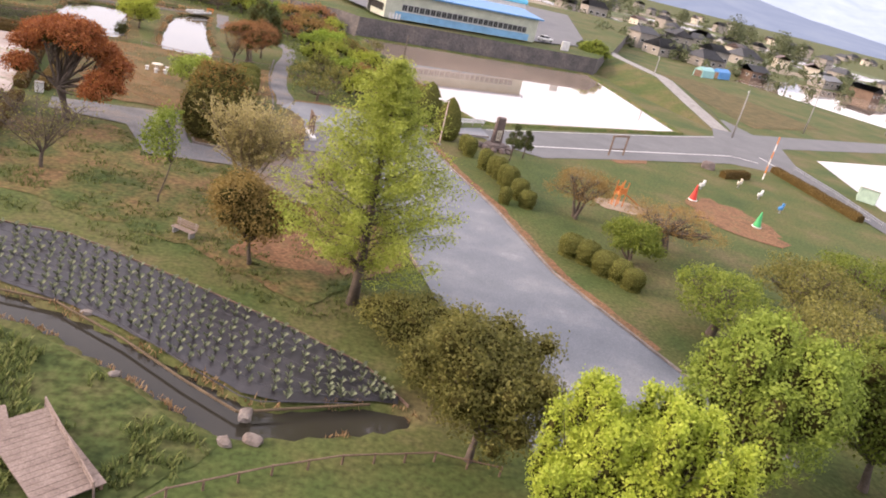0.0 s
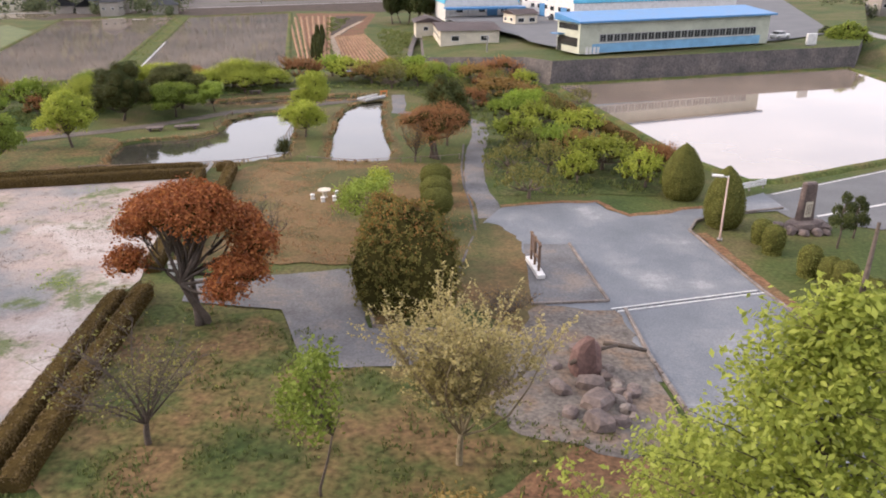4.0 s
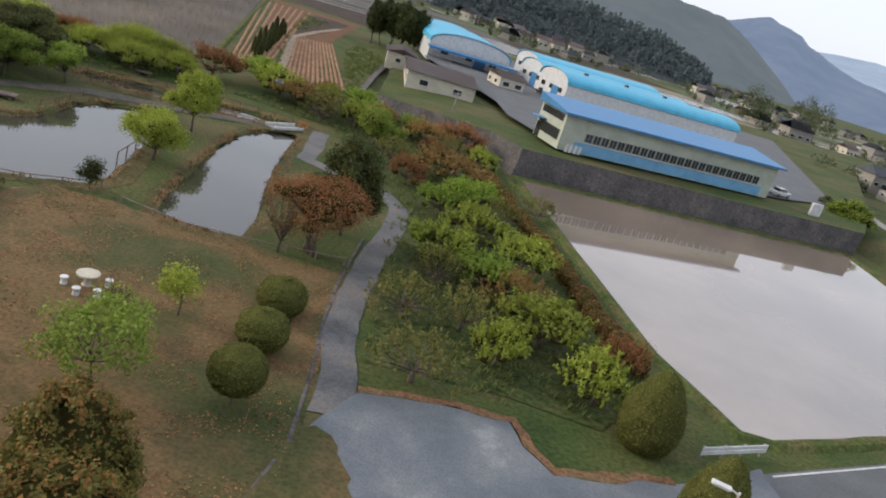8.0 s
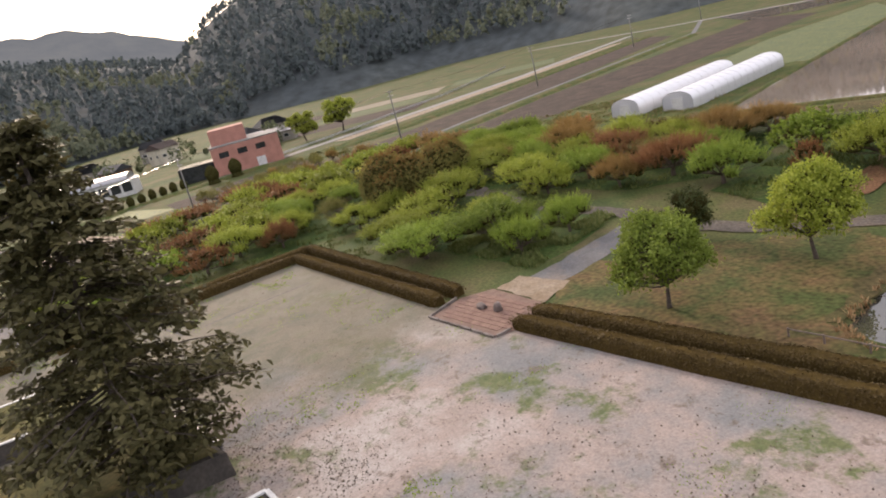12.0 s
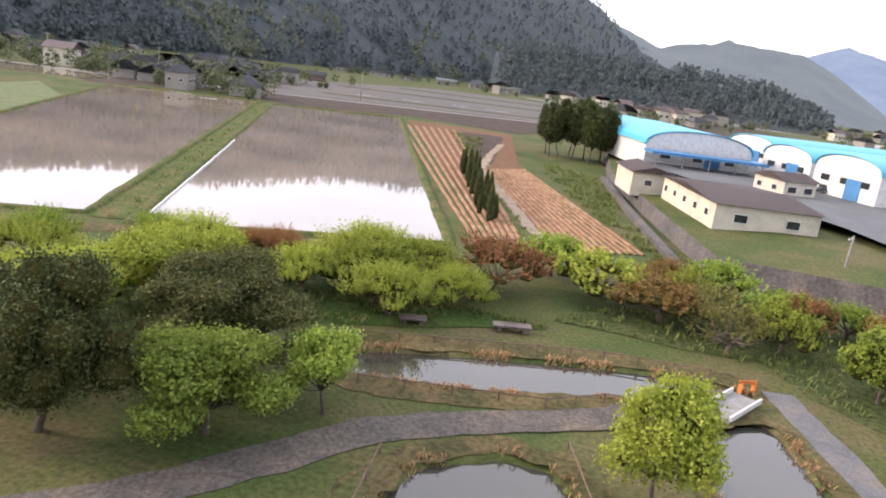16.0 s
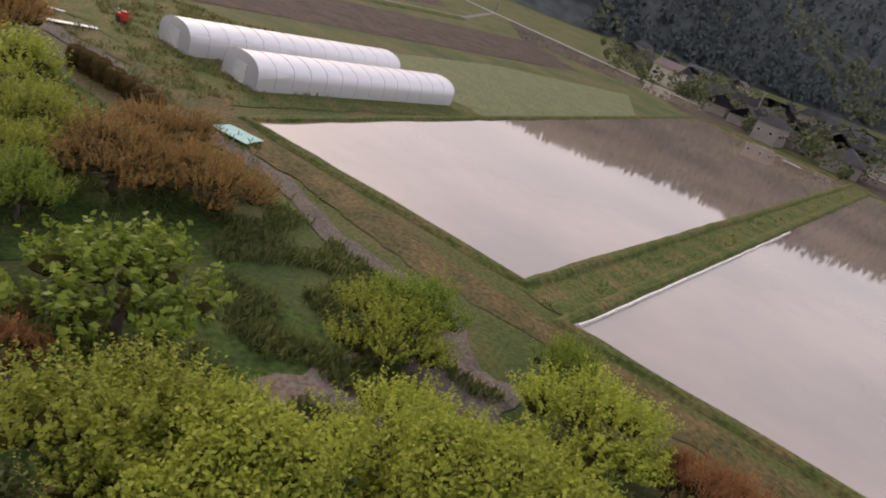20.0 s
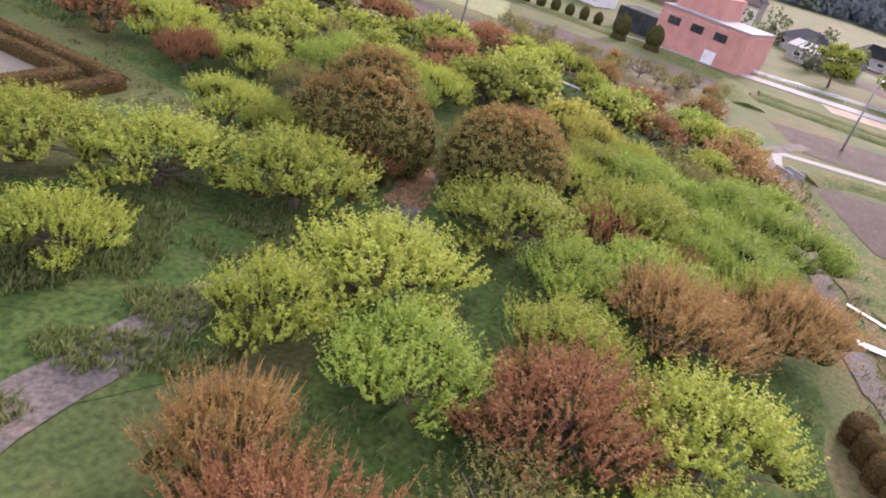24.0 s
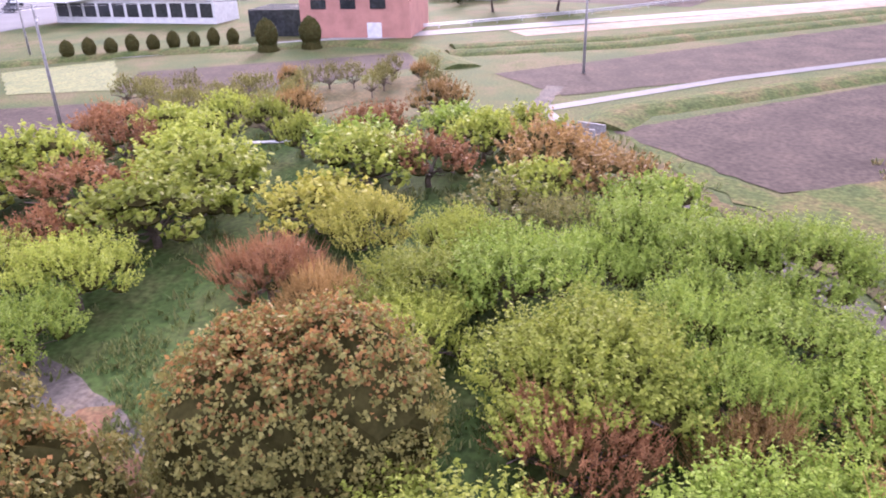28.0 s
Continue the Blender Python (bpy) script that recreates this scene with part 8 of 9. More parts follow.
tagged(new("iris_plants", mesh("iris_plants", iv, np.array(if_), L_IRIS)), "young iris plants in rows through the mulch film", "iris", kind="stuff")
# joints between the film strips
for row in range(1, 6):
    f = row * 2 / 11.4
    ln_p = [(a[0] + (b[0] - a[0]) * f, a[1] + (b[1] - a[1]) * f) for a, b in ((up_s[int(t * (len(up_s) - 1))], lo_s[int(t * (len(lo_s) - 1))]) for t in np.linspace(0.02, 0.97, 30))]
    bank("film_fold", ln_p, [(-0.05, 0.0), (0.0, 0.025), (0.05, 0.0)], M_FILM, "overlapping fold of the dark mulch film", "flower bed", z=0.132, step=1.0, wobble=0.05)
for i, (x, y, s) in enumerate(((-14.0, 31.2, 0.34), (-10.8, 26.7, 0.3), (-4.6, 25.5, 0.5), (-5.0, 23.5, 0.42), (-3.9, 23.9, 0.5))):
    rock(x, y, s * 0.95, s * 0.62, s * 0.5, 70 + i, "pale grey edging stone at the water channel", mat=M_KERB, rz=i * 40 + 10, name="edging_stone")

# deck boardwalk
dk = empty("boardwalk", label="weathered plank boardwalk with a low rail", category="boardwalk", kind="structure")


def deck_run(a, b, width, parent, z=0.42):
    l = math.hypot(b[0] - a[0], b[1] - a[1])
    rz = turned(b[0] - a[0], b[1] - a[1])
    n = int(l / 0.3)
    me = shared("plank", box(l / n - 0.015, width, 0.05, bevel=0.008), M_DECK)
    for i in range(n):
        t = (i + 0.5) / n
        part("plank", me, parent, m=pose(a[0] + (b[0] - a[0]) * t, a[1] + (b[1] - a[1]) * t, z + 0.006 * noise.noise((i * 0.7, a[0], 0)), 0, 0, rz))
    for s in (-0.42, 0.42):
        part("beam", (box(l, 0.12, 0.2, 0, s * width, -0.13), M_WOOD), parent, m=pose((a[0] + b[0]) / 2, (a[1] + b[1]) / 2, z, 0, 0, rz))


deck_run((-12.9, 22.35), (-9.1, 18.85), 2.4, dk)
deck_run((-18, 18.7), (-13.0, 22.1), 2.0, dk, 0.425)
fence([(-12.2, 23.3), (-8.55, 19.25)], "low white-weathered rail along the boardwalk", 1.3, 0.85, (0.82, 0.62), M_DECK, 0.05, 0.045, name="handrail")
fence([(-9.3, 16.0), (-6.2, 19.9), (-2.7, 22.1), (0, 23.5), (4.0, 24.8), (7, 24.6)], "low brown timber fence beside the water", 1.5, 0.55, (0.5,), M_WOOD)

# fences, bridge and slabs at the ponds
FL = "low dark timber rail fence along the pond"
for pts in ([(-57.2, 88.6), (-55.4, 89.2), (-46.8, 91.9), (-41.6, 94.0), (-37.8, 97.4)], [(-35.4, 96.2), (-30, 95.8), (-25.4, 97.2), (-19.6, 99.8)], [(-54.2, 117.0), (-53.3, 110.0)], [(-46.6, 121.6), (-43.6, 112.6), (-41.3, 104.2)], [(-57.8, 122.9), (-48.3, 125.6), (-45.4, 128.0), (-41.5, 129.2)], [(-62, 128.2), (-46, 134.6), (-39.5, 135.6)]):
    pale = pts[0][1] < 100
    fence(pts, "low pale timber rail fence along the pond" if pale else FL, 2.2, 0.6, (0.52,), M_DECK if pale else M_WOOD, group="rail fences at the ponds")
br = empty("footbridge", label="short white concrete footbridge between two ponds", category="bridge", kind="structure")
part("deck_slab", (box(4.2, 1.7, 0.22, 0, 0, 0.05, 0.02), M_CONC), br)
for s in (-0.85, 0.85):
    part("parapet", (box(4.2, 0.14, 0.3, 0, s, 0.25, 0.02), M_WHITE), br)
br.matrix_basis = pose(-38.6, 131.2, 0.12, 0, 0, 62)
ob_ = empty("barrier", -37.5, 134.2, 0.05, 30, "orange folding barrier beside the bridge", "barrier")
part("board", (box(1.2, 0.05, 0.25, 0, 0, 0.7, 0.01), M_ORANGE), ob_)
for s in (-0.45, 0.45):
    part("leg", (box(0.05, 0.35, 0.75, s, 0, 0.36), M_ORANGE), ob_)
for i, (x, y, l, w, rz) in enumerate(((-59.6, 106.7, 2.0, 1.1, 30), (-56.2, 108.4, 3.0, 1.1, 25), (-58.3, 133.2, 1.8, 0.9, 20), (-52.2, 135.9, 2.6, 0.9, 20))):
    sl = empty("stone_bench", x, y, 0.02, rz, "flat dark slab bench on the pond's bank", "bench", "slab benches at the pond")
    part("slab", (box(l, w, 0.16, 0, 0, 0.4, 0.03), M_STONE), sl)
    for s in (-0.32, 0.32):
        part("support", (box(0.3, w * 0.7, 0.36, s * l, 0, 0.16, 0.02), M_STONE), sl)
sheet("drain_strip", ribbon([(-45.3, 94.5), (-43.3, 87.1)], 0.5), 0.085, M_CONC, "narrow concrete drain across the grass", "drain")
wb = empty("meter_box", -33.6, 66.3, 0.04, 20, "small white utility box at the hedge end", "utility box")
part("body", (box(0.7, 0.5, 0.9, 0, 0, 0.45, 0.03), M_WHITE), wb)
part("lid", (box(0.78, 0.58, 0.08, 0, 0, 0.94, 0.02), M_CONC), wb)

# grass-roofed tank with coping, vents and toothed stair
M_TANKGRASS = surface("tank_turf", [(0.3, (0.085, 0.10, 0.034)), (0.5, (0.14, 0.13, 0.045)), (0.66, (0.19, 0.15, 0.058))], scale=0.35, fine=4, rough=0.95, bump=0.4, spec=0.1, fine_amount=0.5)
M_TANKW = surface("tank_wall", [(0.3, (0.07, 0.065, 0.06)), (0.7, (0.16, 0.14, 0.12))], scale=0.6, fine=5, rough=0.9, bump=0.3)


def tank(name, corners, top_z, label, slope=0.0, copings=True):
    t = empty(name, label=label, category="tank", kind="structure")
    cx, cy = sum(c[0] for c in corners) / 4, sum(c[1] for c in corners) / 4
    base = [(cx + (x - cx) * (1 + slope), cy + (y - cy) * (1 + slope)) for x, y in corners]
    bm = bmesh.new()
    lo, hi_ = [bm.verts.new((x, y, -0.2)) for x, y in base], [bm.verts.new((x, y, top_z - 0.05)) for x, y in corners]
    for i in range(4):
        bm.faces.new((lo[i], lo[(i + 1) % 4], hi_[(i + 1) % 4], hi_[i]))
    bm.faces.new(hi_)
    bmesh.ops.recalc_face_normals(bm, faces=bm.faces[:])
    part("wall", (bm, M_TANKW), t)
    inner = [(cx + (x - cx) * 0.95, cy + (y - cy) * 0.95) for x, y in corners]
    sheet("grass_top", inner, top_z + 0.04, M_TANKGRASS, parent=t, ragged=0.06, kind="")
    for i in range(4 if copings else 0):
        (x0, y0), (x1, y1) = corners[i], corners[(i + 1) % 4]
        l = math.hypot(x1 - x0, y1 - y0)
        n = max(1, round(l / 1.2))
        me = shared("coping", box(l / n - 0.02, 0.26, 0.12, bevel=0.015), M_WHITE)
        for k in range(n):
            q = (k + 0.5) / n
            part("coping", me, t, m=pose(x0 + (x1 - x0) * q, y0 + (y1 - y0) * q, top_z + 0.02 + 0.008 * (i % 2), 0, 0, turned(x1 - x0, y1 - y0)))
    return t


tank("water_tank", [(-48.6, 64.5), (-59.6, 61.1), (-56.3, 48.4), (-45.4, 51.6)], 1.35, "low square tank with a grass roof and white coping")
tank("water_tank", [(-64.8, 59.3), (-73.6, 55.4), (-72.7, 44.3), (-63.5, 48.0)], 1.5, "second low tank with a worn grass roof under the cedar", 0.02, False)
tank("water_tank", [(-78.5, 53.0), (-86.5, 49.5), (-85.0, 40.0), (-77.5, 43.5)], 1.4, "further low tank with a grass roof on the court", 0.02)
for i, (x, y, r) in enumerate(((-51.7, 56.8, 0.75), (-51.5, 53.6, 0.35), (-49.3, 54.4, 0.35), (-48.3, 56.7, 0.35), (-48.7, 58.8, 0.35), (-49.4, 60.9, 0.35), (-53.8, 60.0, 0.35), (-50.8, 58.6, 0.3), (-53.6, 54.6, 0.35), (-54.8, 57.0, 0.35), (-52.0, 61.4, 0.35))):
    vt = empty("vent_cap", x, y, 1.38, 0, "round pale concrete vent cap on the tank's grass roof", "vent", "vent caps on the tank")
    part("stem", mesh("stem", *tube([(0, 0, -0.05), (0, 0, 0.1)], [r * 0.6, r * 0.6], 10), M_CONC), vt)
    part("cap", mesh("cap", *tube([(0, 0, 0.1), (0, 0, 0.12), (0, 0, 0.17)], [r * 0.75, r * 0.75, r * 0.4], 12), M_CONC), vt)


def toothed_stair(a, b, label, teeth=9, h0=1.8):
    """A stair flank of white stepped blocks falling from a to b."""
    t = empty("stepped_wall", label=label, category="steps", kind="structure")
    l = math.hypot(b[0] - a[0], b[1] - a[1])
    for i in range(teeth):
        q = (i + 0.5) / teeth
        h = h0 * (1 - 0.85 * q)
        blk = part("step_block", (box(l / teeth - 0.01, 0.3, h + 0.2, 0, 0, h / 2 - 0.1), M_TANKW), t, m=pose(a[0] + (b[0] - a[0]) * q, a[1] + (b[1] - a[1]) * q, 0.03, 0, 0, turned(b[0] - a[0], b[1] - a[1])))
        part("cap", (box(l / teeth * 0.8, 0.34, 0.10, 0, 0, h + 0.05, 0.01), M_WHITE), blk)


toothed_stair((-58.0, 62.3), (-52.7, 64.7), "white stepped blocks flanking the tank", 10, 1.3)
toothed_stair((-73.4, 55.6), (-68.6, 58.6), "white toothed steps up the mound", 8, 1.4)
toothed_stair((-72.6, 43.4), (-68.0, 45.2), "white toothed steps at the mound's foot", 8, 1.4)
sheet("court_channel", ribbon([(-93.3, 55.5), (-95.2, 61.5), (-97, 67.5)], 0.22), 0.062, M_WALLST, "dark drainage joint across the court", "drain")
sheet("court_channel", ribbon([(-93.3, 55.5), (-99.5, 52.4)], 0.2), 0.064, M_WALLST, "short dark drainage joint at the hedge", "drain")
rock(-74.0, 78.5, 0.35, 0.3, 0.5, 90, "small upright marker stone on the brick pad", z=0.09, name="marker_stone")
rock(-75.6, 77.8, 0.55, 0.35, 0.28, 91, "low flat stone on the brick pad", z=0.09, name="marker_stone")

# brick courses of the pad
bk = empty("pad_paving", label="rows of red-brown paving bricks at the court's gate", category="paving", kind="structure")
me = shared("brick", box(1.02, 0.5, 0.05, bevel=0.01), surface("paving_brick", [(0.3, (0.24, 0.13, 0.10)), (0.7, (0.38, 0.24, 0.18))], scale=1.5, fine=9, rough=0.9))
pad = [(-70.3, 77.2), (-77.0, 74.8), (-78.6, 77.5), (-78.3, 79.5), (-73.0, 80.9), (-70.4, 78.4)]
for i in range(-10, 11):
    for j in range(-12, 13):
        x = -74.3 + 1.05 * (i + 0.5 * (j % 2)) * 0.943 - 0.53 * j * 0.333
        y = 77.8 + 1.05 * (i + 0.5 * (j % 2)) * 0.333 + 0.53 * j * 0.943
        if signed_distance(np.array(x), np.array(y), pad) < -0.25:
            part("brick", me, bk, m=pose(x, y, 0.10 + 0.006 * noise.noise((x * 2, y * 2, 0)), 0, 0, 19.5))

# ---- playground ----
sheet("play_sand", [(37.2, 82.5), (33.0, 79.0), (33.5, 73.5), (37.0, 69.5), (42.0, 68.6), (43.2, 74), (41.0, 80.5)], 0.05, M_LITTER, "bare sandy patch of the playground", "sand", ragged=1.3, soft=1)
sheet("play_sand", [(21.5, 73.2), (20.5, 69.5), (25.5, 68.8), (27.0, 72.6)], 0.052, M_SAND, "worn earth round the slide", "sand", ragged=0.5, soft=1)
sheet("play_sand", [(26, 92), (32, 97), (34, 95), (28, 90)], 0.054, M_LITTER, "worn earth under the swing frame", "sand", ragged=0.5, soft=1)
sld = empty("slide", 23.7, 71.3, 0, 25, "small orange playground slide with a ladder", "slide")
for sx in (-0.9, 0.0):
    for sy in (-0.35, 0.35):
        part("leg", (box(0.08, 0.08, 2.7, sx, sy, 1.35), M_ORANGE), sld)
part("platform", (box(1.0, 0.8, 0.08, -0.45, 0, 1.45), M_ORANGE), sld)
for s in (-0.38, 0.38):
    part("side_panel", (box(1.0, 0.05, 0.6, -0.45, s, 1.8, 0.01), M_ORANGE), sld)
part("chute", mesh("chute", [(0.05, -0.32, 1.5), (0.05, 0.32, 1.5), (2.4, 0.32, 0.25), (2.4, -0.32, 0.25), (0.05, -0.32, 1.42), (0.05, 0.32, 1.42), (2.4, 0.32, 0.17), (2.4, -0.32, 0.17)], [(0, 3, 2, 1), (4, 5, 6, 7), (0, 4, 7, 3), (1, 2, 6, 5), (3, 7, 6, 2), (0, 1, 5, 4)], M_ORANGE), sld)
for i in range(5):
    part("rung", (box(0.05, 0.7, 0.05, -1.0 - 0.08 * i, 0, 1.3 - 0.27 * i), M_ORANGE), sld)


def play_cone(x, y, h, mat, label):
    c = empty("climbing_cone", x, y, 0.05, 0, label, "play cone")
    part("cone", mesh("cone", *tube([(0, 0, 0), (0, 0, 0.06), (0, 0, h * 0.9), (0, 0, h)], [0.5, 0.46, 0.1, 0.04], 16), mat), c)
    part("base_ring", mesh("base_ring", *tube([(0, 0, -0.05), (0, 0, 0.08)], [0.58, 0.54], 16), M_WHITE), c)


play_cone(34.9, 80.4, 1.9, M_RED, "red climbing cone on the sand")
play_cone(40.6, 74.8, 1.8, M_GREENP, "green climbing cone on the sand")
for x, y, mat, lb in ((46.6, 88.3, M_WHITE, "white spring seat on the playground grass"), (47.3, 83.5, M_BLUEP, "blue spring seat on the playground grass"), (45.4, 92.3, M_CREAMST, "yellowish spring seat on the playground grass"), (38.0, 86.5, M_WHITE, "white spring seat beside the red cone")):
    sp = empty("spring_seat", x, y, 0, 40, lb, "spring rider")
    part("seat", (box(1.0, 0.35, 0.45, 0, 0, 0.65, 0.1), mat), sp)
    part("back", (box(0.3, 0.3, 0.5, 0.4, 0, 1.0, 0.08), mat), sp)
    part("spring", mesh("spring", *tube([(0, 0, 0), (0, 0, 0.45)], [0.13, 0.13], 8), M_STEEL), sp)
sw = empty("swing_frame", 28.7, 94.8, 0, turned(2.5, 2.0), "brown timber swing frame at the road's edge", "swing")
for sx in (-1.6, 1.6):
    part("post", (box(0.18, 0.18, 2.7, sx, 0, 1.35, 0.02), M_WOOD), sw)
part("beam", (box(3.6, 0.2, 0.22, 0, 0, 2.7, 0.02), M_WOOD), sw)
part("rail", (box(3.2, 0.08, 0.12, 0, 0, 0.9, 0.01), M_WOOD), sw)
rock(43.8, 100, 1.0, 0.8, 0.9, 95, "dark rock at the playground's edge")
tl = empty("toilet_block", 70.0, 102.7, 0, 60, "small pale-green public toilet with a flat roof", "toilet block")
part("wall", (box(3.2, 2.6, 2.1, 0, 0, 1.05), plain("pale_mint_wall", (0.45, 0.62, 0.50), 0.7)), tl)
part("roof", (box(3.7, 3.1, 0.16, 0, 0, 2.18, 0.02), M_WHITE), tl)
for s in (-0.8, 0.8):
    part("door", (box(0.8, 0.08, 1.8, s, -1.32, 0.95), M_GLASS), tl)
mast = empty("warning_mast", 52.8, 101.2, 0, 0, "tall orange and white banded mast", "mast")
for i in range(6):
    part("band", mesh("band", *tube([(0, 0, 1.1 * i - 0.1), (0, 0, 1.1 * i + 1.0)], [0.10, 0.10], 8), M_ORANGE if i % 2 else M_WHITE), mast)
fence([(63.2, 112.9), (63.8, 100), (63.3, 87.3)], "pale guard fence beside the side road", 3.0, 0.9, (0.8, 0.5), M_STEEL)
for pts in ([(44.5, 96.1), (49.5, 99.3)], [(57.6, 108.3), (60.7, 88.1)]):
    hedge_row(pts, "low green hedge at the playground's edge", 1.3, 1.1, 60)


def parked_car(x, y, rz, paint, label):
    c = empty("car", x, y, 0.07, rz, label, "car")
    bm = box(4.1, 1.65, 0.62, 0, 0, 0.62, 0.12)
    part("body", (bm, paint), c)
    cab = prism([(-0.72, 0.9), (-0.58, 1.42), (0.58, 1.42), (0.72, 0.9)], 2.3)
    for v in cab.verts:
        if v.co.z > 1.2:
            v.co.x = 0.35 + (v.co.x - 0.35) * 0.78
    ca = part("cabin", (cab, M_GLASS), c, m=Matrix.Translation((-1.4, 0, 0)))
    part("roof_panel", (box(1.75, 1.2, 0.06, -0.25, 0, 1.44, 0.02), paint), c)
    wm = mesh("wheel", *tube([(0, -0.1, 0), (0, 0.1, 0)], [0.31, 0.31], 14), M_GLASS)
    rm = mesh("rim", *tube([(0, -0.11, 0), (0, 0.11, 0)], [0.18, 0.18], 10), M_STEEL)
    for sx in (-1.3, 1.3):
        for sy in (-0.78, 0.78):
            w = part("wheel", wm, c, m=Matrix.Translation((sx, sy, 0.31)))
            part("rim", rm, w)
    for sy in (-0.6, 0.6):
        part("headlight", (box(0.06, 0.3, 0.14, 2.05, sy, 0.72), M_WHITE), c)
    return c


parked_car(64.4, 84, 85, M_WHITE, "white parked car on the side road")
parked_car(-133.0, 25.0, 20, M_WHITE, "white parked car beside the far footpath")
parked_car(-136.4, 27.4, 25, plain("silver_paint", (0.5, 0.52, 0.54), 0.3), "silver parked car beside the far footpath")
for i, (x, y, rz, m_) in enumerate(((-16.5, 226.0, 30, plain("dark_paint", (0.05, 0.06, 0.08), 0.3)), (30, 186, 40, M_WHITE))):
    c = parked_car(x, y, rz, m_, "parked car in the factory yard")
    c.matrix_basis = pose(x, y, 4.0, 0, 0, rz)

# ---- field edge ----
sheet("sheet_cover", [(-111.6, 124.8), (-112.6, 126.4), (-110.2, 128.5), (-108.7, 126.8)], 0.20, M_TEAL, "crumpled light-teal sheet lying at the paddy's edge", "tarpaulin", kind="", ragged=0.08, step=0.5)
for a, b, w in (((-132, 114), (-133.7, 118.3), 0.7), ((-137.5, 112.3), (-137.1, 115.7), 0.3), ((-161, 73.6), (-162.2, 77.3), 0.6)):
    l = math.hypot(b[0] - a[0], b[1] - a[1])
    o = part("scaffold_plank", (box(l, w, 0.07, 0, 0, 0, 0.01), M_WHITE), m=pose((a[0] + b[0]) / 2, (a[1] + b[1]) / 2, 0.14, 0, 2, turned(b[0] - a[0], b[1] - a[1])))
    tagged(o, "pale plank lying on the dry grass", "plank")
rm_ = empty("tiller", -138.8, 120.8, 0.03, 30, "red hand tiller parked in the dry grass", "tiller")
part("body", (box(1.3, 0.7, 0.6, 0, 0, 0.55, 0.08), M_RED), rm_)
part("hood", (box(0.6, 0.6, 0.35, 0.3, 0, 0.98, 0.06), M_RED), rm_)
for s in (-0.42, 0.42):
    part("wheel", mesh("wheel", *tube([(0, s - 0.08, 0.3), (0, s + 0.08, 0.3)], [0.3, 0.3], 12), M_GLASS), rm_)
    part("handle", mesh("handle", *tube([(-0.5, s * 0.6, 0.8), (-1.3, s * 0.8, 1.05)], [0.03, 0.03], 6), M_STEEL), rm_)
cv_ = empty("culvert", -166, 100.5, 0, 60, "dark square concrete culvert mouth beside the track", "culvert", kind="structure")
part("wall", (box(2.4, 0.25, 0.9, 0, 0.9, 0.2), M_CONC), cv_)
part("wall", (box(2.4, 0.25, 0.9, 0, -0.9, 0.2), M_CONC), cv_)
part("floor", (box(2.4, 1.6, 0.1, 0, 0, 0.06), M_WALLST), cv_)
sheet("sheet_cover", [(-51.4, 155.4), (-49.4, 155.9), (-49.7, 157.6), (-51.6, 157.2)], 0.25, M_BLUEP, "pale blue tarpaulin at the red field", "tarpaulin", kind="", ragged=0.1, step=0.5)

for x, y, mat, lb in ((90.5, 236.5, M_TEAL, "teal tarpaulin shed beside the far lane"), (99.5, 245.5, M_BLUEP, "blue tarpaulin shed beside the far lane")):
    sd = empty("tarp_shed", x, y, 0, 42, lb, "shed")
    part("cover", (prism([(0, 0), (0.2, 2.2), (1.6, 3.2), (3.2, 2.2), (3.4, 0)], 8.0), mat), sd)
    part("end_board", (box(0.1, 2.6, 2.0, -0.06, 1.7, 1.0), M_WOOD), sd)

# utility poles with wires
def utility_pole(x, y, h, rz, label, arms=2):
    p = empty("utility_pole", x, y, 0, rz, label, "utility pole", "utility poles")
    part("pole", mesh("pole", *tube([(0, 0, -0.3), (0, 0, h)], [0.17, 0.10], 10), M_CONC, True), p)
    for i in range(arms):
        a = part("crossarm", (box(1.7, 0.09, 0.09, 0, 0.12, h - 0.4 - 0.9 * i), M_STEEL), p)
        for s in (-0.7, 0.0, 0.7):
            part("insulator", mesh("insulator", *tube([(s, 0.12, h - 0.36 - 0.9 * i), (s, 0.12, h - 0.16 - 0.9 * i)], [0.05, 0.03], 6), M_WHITE), a)
    return p


POLES = [(-136.5, 25, 10.0), (-165, 55, 10.5), (-191, 101, 11.0), (-222, 150, 11), (-262, 206, 11)]
for x, y, h in POLES:
    utility_pole(x, y, h, 30, "grey concrete utility pole with crossarms")
for x, y, h in ((60, 132, 9), (88, 160, 9), (130, 196, 9), (56, 176, 8), (-26, 166, 6), (-240, 290, 10), (-205, 300, 10), (-150, 340, 10), (-300, 262, 10), (-190, -10, 10), (-204, 24, 8)):
    utility_pole(x, y, h, 60, "grey concrete utility pole beside a lane", 1)
for (x0, y0, h0), (x1, y1, h1) in zip(POLES, POLES[1:]):
    for s in (-0.6, 0.6):
        pts = [(x0 + (x1 - x0) * t, y0 + (y1 - y0) * t + s, (h0 + (h1 - h0) * t) - 0.2 - 1.2 * 4 * t * (1 - t) * 0.6) for t in np.linspace(0, 1, 9)]
        w = part("power_line", mesh("power_line", *tube(pts, [0.018] * 9, 4, False), M_GLASS))
        tagged(w, "thin dark power line between poles", "cable", "power lines")

